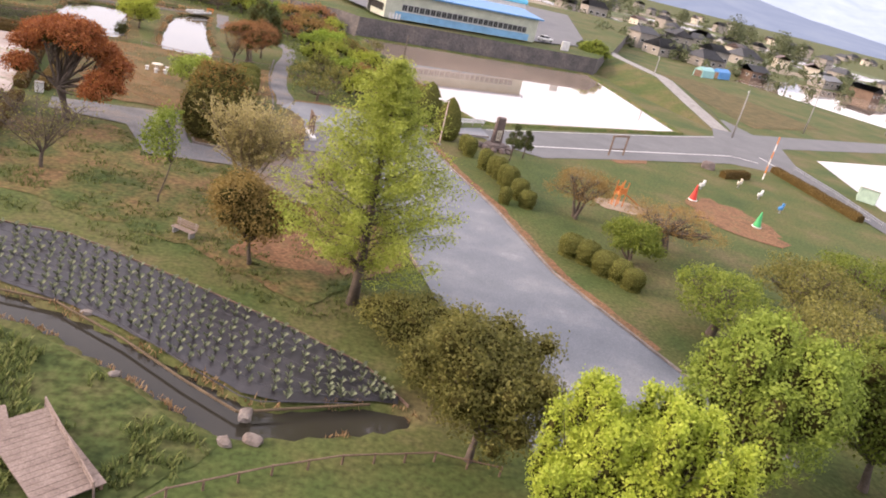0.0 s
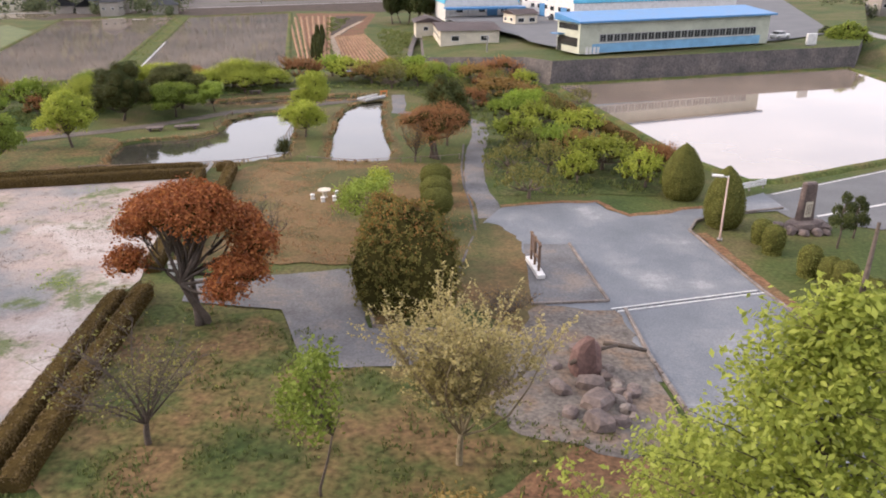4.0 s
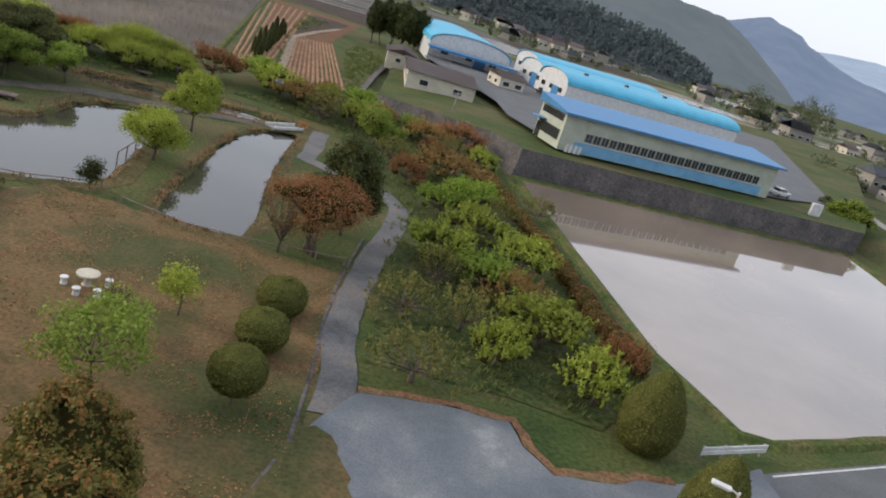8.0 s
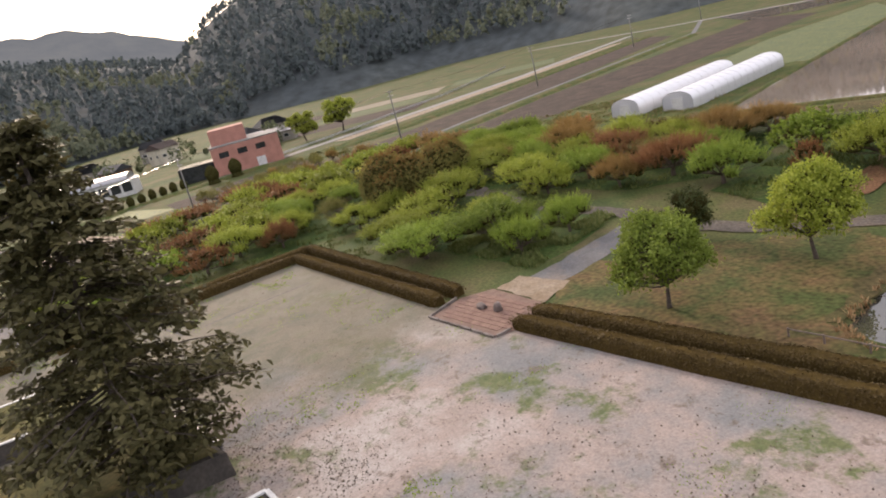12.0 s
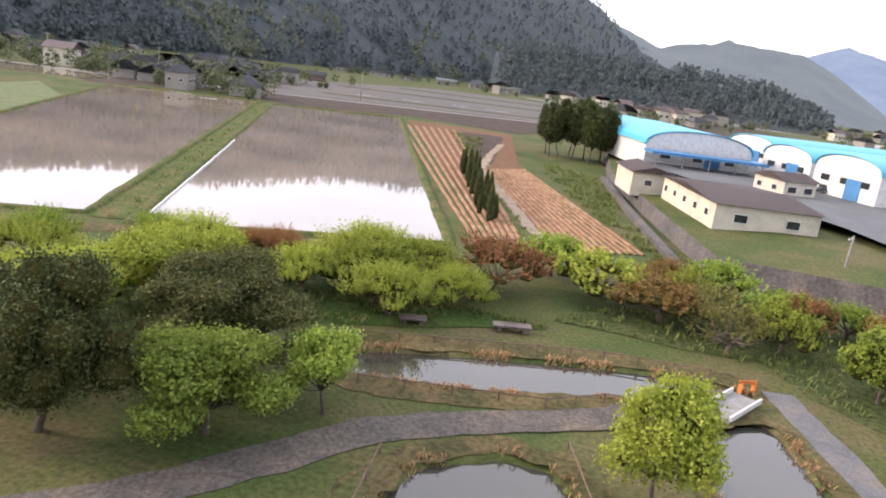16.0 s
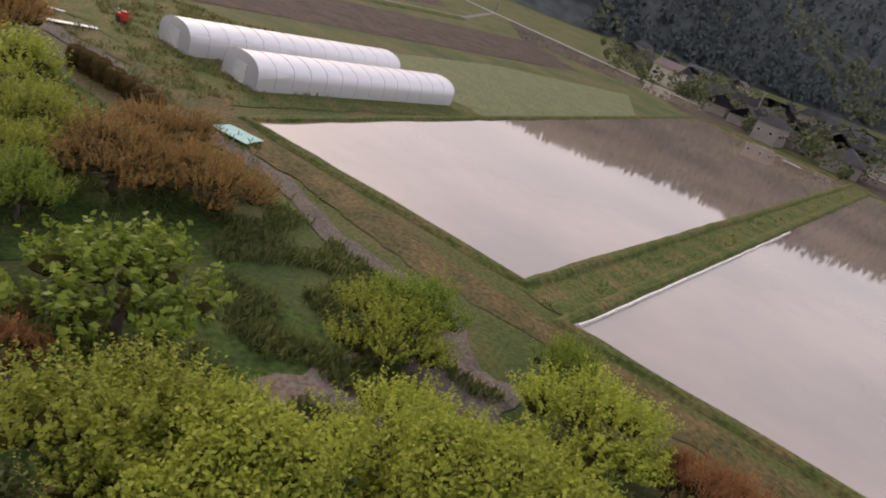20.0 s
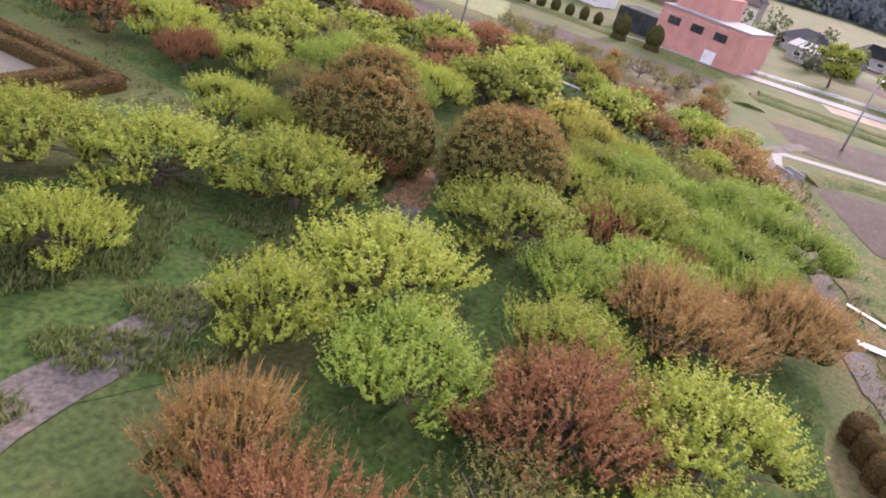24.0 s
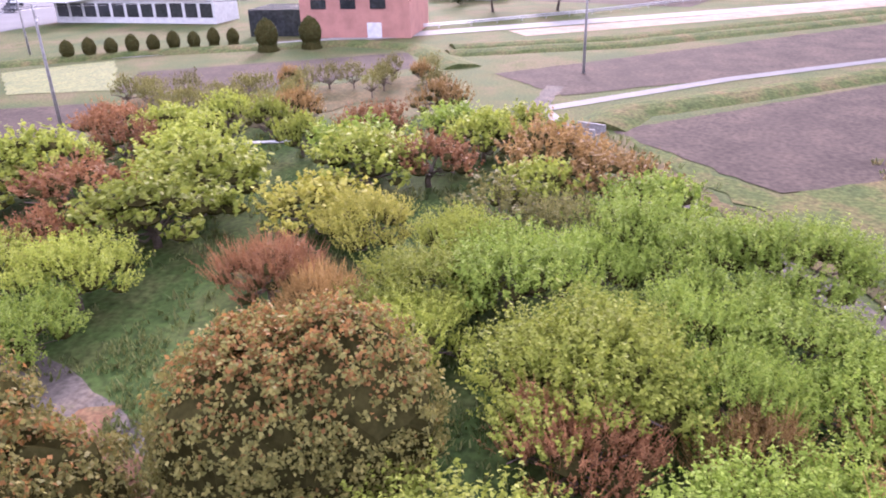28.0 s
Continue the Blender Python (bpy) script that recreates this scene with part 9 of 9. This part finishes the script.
# rails and gate by the street
fence([(-226, 74), (-232, 84), (-246, 104), (-262, 122), (-274, 137), (-300, 160), (-336, 187)], "pale guard rail along the curving street", 5.0, 0.85, (0.75, 0.45), M_STEEL, 0.09, 0.1, name="guard_rail")
gt = empty("gate_pillar", -191, 26.5, 0, 20, "tall white gate pillar beside the street", "gate pillar")
part("shaft", (box(1.3, 0.9, 4.9, 0, 0, 2.45, 0.04), M_WHITE), gt)
part("cap", (box(1.6, 1.2, 0.3, 0, 0, 5.05, 0.04), M_WHITE), gt)
cone_row = topiary("topiary_cone", -199.5, 33.0, 0.95, 0.0, 2.7, "dark clipped cone in a row along the street", 140, 500, 1.7, 0.95, L_DARK, group="clipped cones along the street")
for i in range(1, 9):
    again(cone_row, -199.5 - 1.6 * i * 0.93, 33.0 + 2.3 * i, 1.0, 0.95 + 0.1 * (i % 2), i * 40)
for x, y in ((-206.5, 58.5), (-208.8, 64.0)):
    again(cone_row, x, y, 1.7, 1.65, x)

# trees beyond the court and along the street
round_tree("willow_tree", -136.0, 11.0, 9.8, 10.5, L_GREEN, 3000, 0.22, "large soft light-green tree beyond the court", 150, lumps=20, small=0.32, clear=0.06, core=0.5, spread=0.3)
round_tree("willow_tree", -140.5, -11.0, 10.8, 14.5, L_BROAD, 3200, 0.27, "round soft green tree beyond the court", 151, lumps=18, small=0.34, clear=0.08, core=0.5, spread=0.3)
round_tree("broadleaf_tree", -124, -14, 11.0, 13, L_OLIVE, 2400, 0.28, "tall olive-green tree beyond the court", 155, lumps=16, small=0.34, clear=0.08, core=0.5, spread=0.3)
for i, (x, y, h, w, lf_) in enumerate(((-131, 1.5, 8.5, 10, L_OLIVE), (-139.5, 9.5, 8.0, 10, L_BROAD), (-147, 13.5, 7.5, 10, L_OLIVE), (-119, -8, 8.0, 11, L_BROAD), (-106, 18.5, 6.2, 7.5, L_FRESH))):
    round_tree("broadleaf_tree", x, y, h, w, lf_, 1900, 0.22, "full green broadleaf tree in the park beyond the court", 180 + i, lumps=15, small=0.34, clear=0.08, core=0.5, spread=0.3)
round_tree("broadleaf_tree", -107.5, 3.0, 7.9, 9.3, L_BROAD, 2600, 0.2, "broad green tree beside the far footpath", 157, lumps=16, small=0.34, clear=0.06, core=0.5, spread=0.3)
round_tree("shrub", -131.5, 6.0, 4.8, 5.6, L_LIME, 1300, 0.18, "yellow-green rounded shrub beneath the large trees", 156, lumps=12, small=0.36, clear=0.05, core=0.5, category="shrub")
round_tree("shrub", -128.0, 3.0, 3.3, 4.8, L_PURPLE, 1000, 0.16, "dark purple-leaved shrub among green ones", 158, lumps=10, small=0.36, clear=0.03, core=0.6, category="shrub")
round_tree("shrub", -124.0, 5.6, 3.2, 6.4, L_LIME, 1200, 0.17, "wide yellow-green shrub behind a dark hedge", 159, lumps=12, small=0.34, clear=0.03, core=0.5, category="shrub")
row_tree = round_tree("street_tree", -147.0, 18.9, 7.7, 8.6, L_GREEN, 1300, 0.22, "spreading green tree in the row along the street", 152, lumps=18, small=0.32, clear=0.2, core=0.3, stems=2, squash=1.0)
row_olive = round_tree("street_tree", -151.2, 18.2, 7.6, 8.6, L_OLIVE, 1300, 0.22, "spreading olive-green tree in the row along the street", 148, lumps=18, small=0.32, clear=0.2, core=0.3, stems=2)
for i, (x, y, s) in enumerate(((-155.5, 16.8, 0.97), (-161, 14.5, 1.0), (-167, 12.3, 0.97), (-172.5, 11, 0.95), (-177.5, 10.5, 0.85), (-182, 11.0, 0.75), (-150, 6, 1.1), (-158, 5.5, 1.1), (-167, 4, 1.05), (-176, 4, 0.95), (-155, -8, 1.1), (-166, -8, 1.1))):
    again((row_tree, row_olive)[i % 5 in (1, 3)], x, y, s, s * (0.9 + 0.1 * (i % 3)), i * 77)
dark_cone = topiary("topiary_cone", -131.6, 16.5, 1.3, 0.0, 4.9, "dark green clipped column beside the street lamp", 141, 900, 1.3, 0.95, L_DARK, group="dark columns beside the lamp")
again(dark_cone, -132.6, 20.2, 1.1, 0.95, 60)
for i, (x, y, h) in enumerate(((-176, -42, 13), (-166, -30, 12), (-186, -70, 12))):
    rngc = np.random.default_rng(180 + i)
    a_, b_ = clipped_mesh([(0.6, 0.4), (2.6, 1.6), (2.3, 4.5), (1.5, h * 0.65), (0.7, h * 0.88), (0.1, h)], rngc, 1500, L_DARK, 0.34)
    plant("dark_fir", [mesh("trunk", *tube([(0, 0, -0.2), (0, 0, 2.2)], [0.25, 0.2], 7), M_BARK), a_, b_], x, y, 0, 0, "dark pointed fir in front of the great hall", "tree", "firs before the hall")
sheet("car_park", [(-206, -2), (-222, -52), (-300, -90), (-330, -40), (-262, 8)], 0.058, M_ROAD, "wide grey car park behind the trees", "car park")
sheet("road_mark", ribbon([(-232, -50), (-300, -28)], 0.5), 0.075, M_LINE, "white line across the car park", "road marking")
sheet("road_mark", ribbon([(-222, -34), (-284, -10)], 0.5), 0.075, M_LINE, "white line along the parking bays", "road marking")
for i, (x, y) in enumerate(((-236, -40), (-240, -38.5), (-246, -36), (-252, -34), (-262, -30), (-270, -27), (-232, -28), (-244, -24), (-258, -19))):
    parked_car(x, y, 65 + 5 * (i % 3), (M_WHITE, M_STEEL, M_GLASS)[i % 3], "parked car in the car park")
shed = empty("shelter", -206.5, -10.5, 0, 20, "small white-roofed shelter beside the car park", "shelter")
part("roof", (box(5.0, 3.0, 0.2, 0, 0, 2.6, 0.03), M_WHITE), shed)
for sx in (-2.2, 2.2):
    for sy in (-1.2, 1.2):
        part("post", (box(0.15, 0.15, 2.55, sx, sy, 1.27), M_STEEL), shed)
part("counter", (box(3.6, 0.5, 1.0, 0, 1.0, 0.5), M_CONC), shed)
for i, (x, y, k) in enumerate(((-300, -60, "a"), (-318, -30, "b"), (-330, 5, "a"), (-316, 40, "c"), (-296, 62, "a"), (-345, 30, "b"), (-350, -50, "a"), (-300, 20, "e"), (-275, 70, "d"), (-322, 78, "a"))):
    village(x, y, 20 + 37 * i % 120, k, 1.1)
far_tree = round_tree("broadleaf_tree", -250, 86, 8.5, 10, L_LIME, 1200, 0.36, "pale yellow-green round tree beside the street", 153, lumps=12, small=0.4, clear=0.15, core=0.6)
again(far_tree, -252, 98, 1.15, 1.15, 80)
round_tree("shrub", -121.8, 30.8, 4.0, 6.6, L_OLIVE, 1300, 0.14, "olive shrub beyond the court's hedge", 154, lumps=8, clear=0.05, core=0.7, category="shrub")
for i, (x, y) in enumerate(((-102.2, 36.6), (-103.5, 41.0))):
    rngc = np.random.default_rng(160 + i)
    a_, b_ = clipped_mesh([(0.3, 1.3), (1.0, 1.7), (1.1, 2.7), (0.9, 4.0), (0.55, 4.9), (0.1, 5.4)], rngc, 1600, L_DARK, 0.12)
    plant("cypress_tree", [mesh("trunk", *tube([(0, 0, -0.2), (0, 0, 2.2)], [0.14, 0.11], 7), M_BARK), a_, b_], x, y, 0, 0, "dark round-headed cypress on a bare trunk", "tree", "cypresses beyond the court")
hedge_row([(-112, 8), (-129, 19.5)], "low dark hedge beyond the court", 1.4, 1.2, 60)
hedge_row([(-116, 3), (-134, 14)], "second low dark hedge beyond the court", 1.4, 1.2, 60)

# garden conifers and the cedar grove at the fields
slim = None
for i, t in enumerate(np.linspace(0, 1, 26)):
    x, y = -61.8 - 13.5 * t, 170 + 40 * t
    if slim is None:
        rngc = np.random.default_rng(170)
        a_, b_ = clipped_mesh([(0.14, 0.05), (0.34, 0.6), (0.38, 1.5), (0.28, 2.7), (0.16, 3.5), (0.04, 4.0)], rngc, 700, L_DARK, 0.15)
        slim = plant("garden_conifer", [mesh("trunk", *tube([(0, 0, -0.2), (0, 0, 1.0)], [0.1, 0.08], 6), M_BARK), a_, b_], x, y, 0, 0, "slim dark conifer in the nursery row", "conifer", "slim conifers in the red field")
    else:
        again(slim, x + 0.9 * math.sin(i * 2.3), y, 0.75 + 0.5 * abs(math.sin(i * 1.7)), 0.6 + 0.5 * abs(math.sin(i * 2.9)), i * 50)
GROVE = [(-62.5, 253, 12.2), (-58.6, 250, 11.8), (-55.4, 252, 11.2), (-66.0, 256, 11.6), (-69.2, 258, 10.4), (-60.4, 257, 12.6), (-64.2, 261, 12.2), (-56.8, 258, 11.9), (-67.4, 252, 10.8)]
for i, (x, y, h) in enumerate(GROVE):
    round_tree("cedar_grove_tree", x, y, h, 6.6, L_DARK, 1150, 0.36, "dense dark cedar in the grove at the field's corner", 172 + i, lumps=9, small=0.36, clear=0.12, core=0.72, spread=0.28, tall=1.5)["group"] = "cedars of the grove"
bank("stone_ditch", [(-53.4, 226), (-47, 192), (-40.3, 160.7)], [(-0.5, 0), (-0.5, 0.7), (0.5, 0.7), (0.5, 0)], M_WALLST, "low stone wall beside a ditch", "wall")
round_tree("broadleaf_tree", 44, 190, 6.5, 8, L_BROAD, 1100, 0.3, "round green tree at the factory's corner", 175, lumps=10, clear=0.1, core=0.6).matrix_basis.translation.z = 0
# ---- valley fields, village trees and ground cover ----
rngf = np.random.default_rng(55)
M_CROP = surface("young_crop", [(0.3, (0.09, 0.125, 0.04)), (0.7, (0.155, 0.19, 0.065))], scale=0.1, fine=1.2, rough=0.95, bump=0.4, fine_amount=0.5)
M_STUBBLE = surface("pale_stubble", [(0.3, (0.26, 0.22, 0.15)), (0.7, (0.38, 0.33, 0.24))], scale=0.1, fine=1.2, rough=0.95, bump=0.4, fine_amount=0.5)
FIELD_KINDS = [(M_FARWATER, "far flooded paddy reflecting the sky"), (M_CROP, "far field of young green crop"), (M_SOIL, "far ploughed brown field"), (M_STUBBLE, "far pale stubble field"), (M_GRASS, "far grassy field between paddies")]


def patchwork(ox, oy, ang, nx_, ny_, cw, ch, weights, clear=(), z=0.052):
    """A patchwork of fields with grassy strips between."""
    ca, sa_ = math.cos(radians(ang)), math.sin(radians(ang))
    for i in range(nx_):
        shift = rngf.uniform(-0.3, 0.3) * ch
        for j in range(ny_):
            w, h = cw * rngf.uniform(0.86, 0.96), ch * rngf.uniform(0.85, 0.95)
            u, v = i * cw, j * ch + shift
            pts = [(ox + ca * a - sa_ * b, oy + sa_ * a + ca * b) for a, b in ((u, v), (u + w, v), (u + w, v + h), (u, v + h))]
            cx, cy = sum(p[0] for p in pts) / 4, sum(p[1] for p in pts) / 4
            if any(signed_distance(np.array(cx), np.array(cy), q) < 14 for q in clear):
                continue
            m, lb = FIELD_KINDS[int(rngf.choice(5, p=weights))]
            sheet("field", pts, z, m, lb, "field", step=30)


ROADS = [[(52, 118), (70, 132), (138, 182), (252, 254), (250, 262), (134, 188), (62, 152)], [(40, 125), (64, 138), (64, 330), (40, 330)], [(80, 265), (130, 262), (128, 306), (80, 306)], TERR, FAR_PADDY, [(66, 215), (83, 222), (100, 174), (72, 150)], [(84, 232), (108, 254), (112, 248), (90, 228)], [(66, 94), (75, 128), (98, 142), (112, 120), (85, 92)]]
patchwork(78, 92, 36, 7, 5, 46, 27, (0.34, 0.26, 0.14, 0.14, 0.12), ROADS)
patchwork(84, 200, 36, 9, 9, 52, 34, (0.30, 0.30, 0.14, 0.16, 0.10), ROADS, 0.062)
patchwork(-30, 440, 30, 7, 6, 70, 42, (0.22, 0.34, 0.16, 0.16, 0.12), ROADS, 0.072)
patchwork(-300, 40, 64, 6, 3, 48, 26, (0.0, 0.30, 0.25, 0.2, 0.25), [[(-165, -20), (-186, 8), (-199, 30), (-212, 58), (-223, 78), (-240, 112), (-268, 165), (-320, 240), (-205, 240), (-160, 100), (-120, -20)], [(-285, 10), (-200, 10), (-205, 110), (-260, 110)]])

# trees and gardens round the village houses
vt_c, vt_n = [], []
spots = [(o.matrix_basis.translation.x, o.matrix_basis.translation.y) for o in scene.objects if o.name.split(".")[0] == "house"]
for x, y in spots:
    for _ in range(6):
        a, r = rngf.uniform(0, 6.283), rngf.uniform(7, 22)
        h = rngf.uniform(2.5, 8.0)
        cx, cy = x + r * math.cos(a), y + r * math.sin(a)
        d = rngf.normal(0, 1, (80, 3))
        d /= np.linalg.norm(d, axis=1)[:, None]
        vt_c.append(np.array([cx, cy, h * 0.5]) + d * np.array([h * 0.4, h * 0.4, h * 0.48]) * rngf.uniform(0.6, 1.02, (80, 1)))
        vt_n.append(d)
for x, y, h in ((206, 860, 26), (214, 868, 22), (196, 852, 18), (182, 453, 20), (187, 458, 16), (192, 409, 18), (198, 412, 14), (78, 477, 20), (86, 482, 16), (120, 520, 18), (150, 600, 22), (42, 199, 5), (46, 202, 5), (49, 205, 4.5), (195, 590, 15), (224, 528, 16), (235, 470, 14)):
    d = rngf.normal(0, 1, (900, 3))
    d /= np.linalg.norm(d, axis=1)[:, None]
    vt_c.append(np.array([x, y, h * 0.55]) + d * np.array([h * 0.34, h * 0.34, h * 0.5]) * rngf.uniform(0.6, 1.05, (900, 1)))
    vt_n.append(d)
L_GARDEN = leafage("garden_leaf", [(0.0, (0.06, 0.075, 0.042)), (0.5, (0.095, 0.115, 0.06)), (1.0, (0.17, 0.19, 0.09))], 0.25)
lv, lf = leaf_quads(np.concatenate(vt_c), np.concatenate(vt_n), 0.72, rngf, 1.3, 0.4)
lv[:, 2] = np.maximum(lv[:, 2], 0.05)
tagged(new("garden_trees", mesh("garden_trees", lv, lf, L_GARDEN)), "garden trees and hedges among the village houses", "trees", kind="stuff")


def tufts(name, xy, mat, label, rng, blades=5, height=0.3, spread=0.16, width=0.035, z=0.03, category="grass"):
    """Clumps of bent blades on the ground."""
    xy = np.asarray(xy)
    k = len(xy) * blades
    base = np.repeat(xy, blades, 0) + rng.normal(0, spread * 0.4, (k, 2))
    a = rng.uniform(0, 6.283, k)
    h = height * rng.uniform(0.5, 1.3, k)
    lean = h * rng.uniform(0.3, 1.0, k)
    gz_ = ground_height(base[:, 0], base[:, 1]) + z
    wx, wy = -np.sin(a) * width, np.cos(a) * width
    dx, dy = np.cos(a) * lean, np.sin(a) * lean
    v = np.stack([np.stack([base[:, 0] - wx, base[:, 1] - wy, gz_ - 0.03], 1), np.stack([base[:, 0] + wx, base[:, 1] + wy, gz_ - 0.03], 1),
                  np.stack([base[:, 0] + dx * 0.6 + wx, base[:, 1] + dy * 0.6 + wy, gz_ + h * 0.75], 1), np.stack([base[:, 0] + dx, base[:, 1] + dy, gz_ + h], 1)], 1).reshape(-1, 3)
    return tagged(new(name, mesh(name, v, np.arange(4 * k).reshape(k, 4), mat)), label, category, kind="stuff")


def scattered(poly, n, rng, lo=-1e9, hi_=0.0):
    xs, ys = [p[0] for p in poly], [p[1] for p in poly]
    pad_ = max(0, hi_) + 0.5
    x, y = rng.uniform(min(xs) - pad_, max(xs) + pad_, n), rng.uniform(min(ys) - pad_, max(ys) + pad_, n)
    d = signed_distance(x, y, poly)
    q = np.stack([x, y], 1)[(d < hi_) & (d > lo)]
    keep = np.array([noise.noise((a * 0.35, b * 0.35, 5)) > -0.05 for a, b in q], bool)
    return q[keep] if len(q) else q


L_DRY = leafage("dry_grass_blade", [(0.0, (0.22, 0.12, 0.06)), (0.5, (0.42, 0.25, 0.12)), (1.0, (0.56, 0.42, 0.22))], 0.2)
L_STRAW = leafage("straw_blade", [(0.0, (0.13, 0.12, 0.05)), (0.5, (0.23, 0.195, 0.085)), (1.0, (0.36, 0.29, 0.14))], 0.2)
L_BLADE = leafage("green_grass_blade", [(0.0, (0.08, 0.12, 0.03)), (0.5, (0.15, 0.19, 0.055)), (1.0, (0.26, 0.27, 0.10))], 0.25)
for poly, nm in ((POND_A, "large"), (POND_B, "long"), (POND_C, "narrow")):
    tufts("dry_reeds", scattered(poly, 4200, rngf, -0.25, 0.8), L_DRY, "rust-brown dry grass along the pond's bank", rngf, 6, 0.24, 0.25, 0.04)
tufts("dry_reeds", scattered(STREAM, 4200, rngf, -0.1, 0.4), L_DRY, "dry brown grass along the channel", rngf, 5, 0.2, 0.2, 0.03)
tufts("rough_grass", scattered([(-40, 30.2), (-17.7, 28.6), (-10.7, 26.2), (-5.4, 22.8), (-9.5, 14.0), (-40, 8)], 7000, rngf), L_BLADE, "tussocks of rough green grass", rngf, 7, 0.32, 0.3, 0.04, 0.06)
for poly in ORCHARD:
    tufts("orchard_grass", scattered(poly, 9000, rngf), L_BLADE, "long green grass under the plum trees", rngf, 5, 0.34, 0.35, 0.045, 0.05)
tufts("orchard_grass", scattered([(-150, 118), (-116, 122), (-122, 131), (-140, 158), (-152, 150), (-160, 120)], 5000, rngf), L_STRAW, "dry yellow grass round the greenhouses", rngf, 5, 0.3, 0.35, 0.045, 0.05)
tufts("park_grass", scattered([(-30, 40), (-34, 62), (-24, 62), (-14, 57), (0, 52), (4, 38), (-4, 35), (-20, 41)], 5000, rngf), L_BLADE, "grass tufts on the worn park lawn", rngf, 5, 0.16, 0.3, 0.04, 0.06)
# fallen leaves on the dry lawn
fl = scattered([(-12.5, 66), (-14.6, 80.3), (-18.8, 97.5), (-39.8, 95), (-34.2, 68.2), (-21.8, 70.3), (-17.9, 61.6)], 26000, rngf)
lv, lf = leaf_quads(np.column_stack([fl, np.full(len(fl), 0.085)]), np.tile((0, 0, 1.0), (len(fl), 1)), 0.085, rngf, 1.4, 0.35)
tagged(new("fallen_leaves", mesh("fallen_leaves", lv, lf, leafage("fallen_leaf", [(0.0, (0.16, 0.07, 0.03)), (0.6, (0.34, 0.16, 0.07)), (1.0, (0.52, 0.34, 0.16))], 0.1))), "fallen brown leaves scattered on the dry lawn", "leaf litter", kind="stuff")
# leaf and grit debris blown together on the court
heaps = [(-50.5, 66.2, 1.6, 900), (-48, 65.2, 1.2, 300), (-66.5, 60.5, 3.0, 1500), (-70, 57, 2.4, 700), (-61, 64.6, 1.6, 500), (-46, 78, 3.0, 500), (-44, 72, 3.0, 500), (-41.5, 84, 1.5, 400), (-56, 73, 7, 700), (-70, 66, 6, 600)]
de = np.concatenate([np.column_stack([rngf.normal(x, r, k), rngf.normal(y, r * 0.7, k)]) for x, y, r, k in heaps] + [scattered([(-36, 62), (-44, 88), (-75, 76), (-106, 67), (-99, 40), (-80, 28), (-38, 43)], 4000, rngf)])
lv, lf = leaf_quads(np.column_stack([de, np.full(len(de), 0.075)]), np.tile((0, 0, 1.0), (len(de), 1)), 0.085, rngf, 1.3, 0.3)
tagged(new("court_debris", mesh("court_debris", lv, lf, leafage("court_debris", [(0.0, (0.05, 0.04, 0.03)), (0.7, (0.13, 0.10, 0.075)), (1.0, (0.26, 0.20, 0.15))], 0.05))), "dark leaves and grit blown over the gravel court", "leaf litter", kind="stuff")
# moss and weeds of the court
mo = scattered([(-36, 62), (-44, 88), (-75, 76), (-106, 67), (-99, 40), (-80, 28), (-38, 43)], 30000, rngf)
mo = mo[[noise.fractal((a * 0.12, b * 0.12, 8), 1.0, 2.0, 4) > 0.17 for a, b in mo]]
tufts("court_weeds", mo, L_GREEN, "patches of low weeds on the gravel court", rngf, 4, 0.05, 0.35, 0.05, 0.05)
for poly, n in ((ORCHARD[0], 7000), (ORCHARD[1], 1600), (GLADES[0], 3600), (GLADES[2], 1500)):
    tufts("orchard_grass", scattered(poly, n, rngf), L_BLADE, "lush green grass and weeds under the plum trees", rngf, 6, 0.20, 0.5, 0.04, 0.04)
tufts("verge_grass", scattered([(-89.6, 140.5), (-87.4, 141.6), (-117, 204.5), (-147, 271), (-150, 271.5), (-119.5, 203.5)], 3600, rngf), L_BLADE, "rough green grass on the bund between two paddies", rngf, 6, 0.34, 0.5, 0.05, 0.12)
tufts("field_weeds", scattered([(-43.5, 166), (-41.5, 164), (-48, 192), (-55, 228), (-66, 236), (-62, 215)], 4200, rngf), L_BLADE, "tall green weeds beside the crop plot", rngf, 6, 0.5, 0.5, 0.06, 0.05)
tufts("field_weeds", scattered([(-57.5, 164.5), (-54.6, 163), (-74.8, 214), (-86, 268), (-95, 270)], 5200, rngf), L_BLADE, "weeds and yellow flowers between crop plots", rngf, 6, 0.5, 0.5, 0.06, 0.05)

tufts("rough_grass", scattered([(-77, 121), (-98, 122), (-101, 126.5), (-89, 131.5), (-84, 130), (-80, 133)], 4200, rngf), L_BLADE, "long dark grass between plum trees and the farm track", rngf, 6, 0.42, 0.5, 0.045, 0.04)
tufts("rough_grass", scattered([(-100, 127.5), (-125, 116), (-165, 100), (-166, 102.5), (-128, 120.5), (-100, 131.5)], 2600, rngf), L_BLADE, "long grass along both sides of the farm track", rngf, 5, 0.4, 0.5, 0.045, 0.04)
tufts("rough_grass", scattered([(-150, 118), (-116, 122), (-122, 131), (-140, 158), (-152, 150), (-160, 120)], 3600, rngf), L_BLADE, "green grass tufts round the greenhouses", rngf, 5, 0.32, 0.4, 0.045, 0.05)
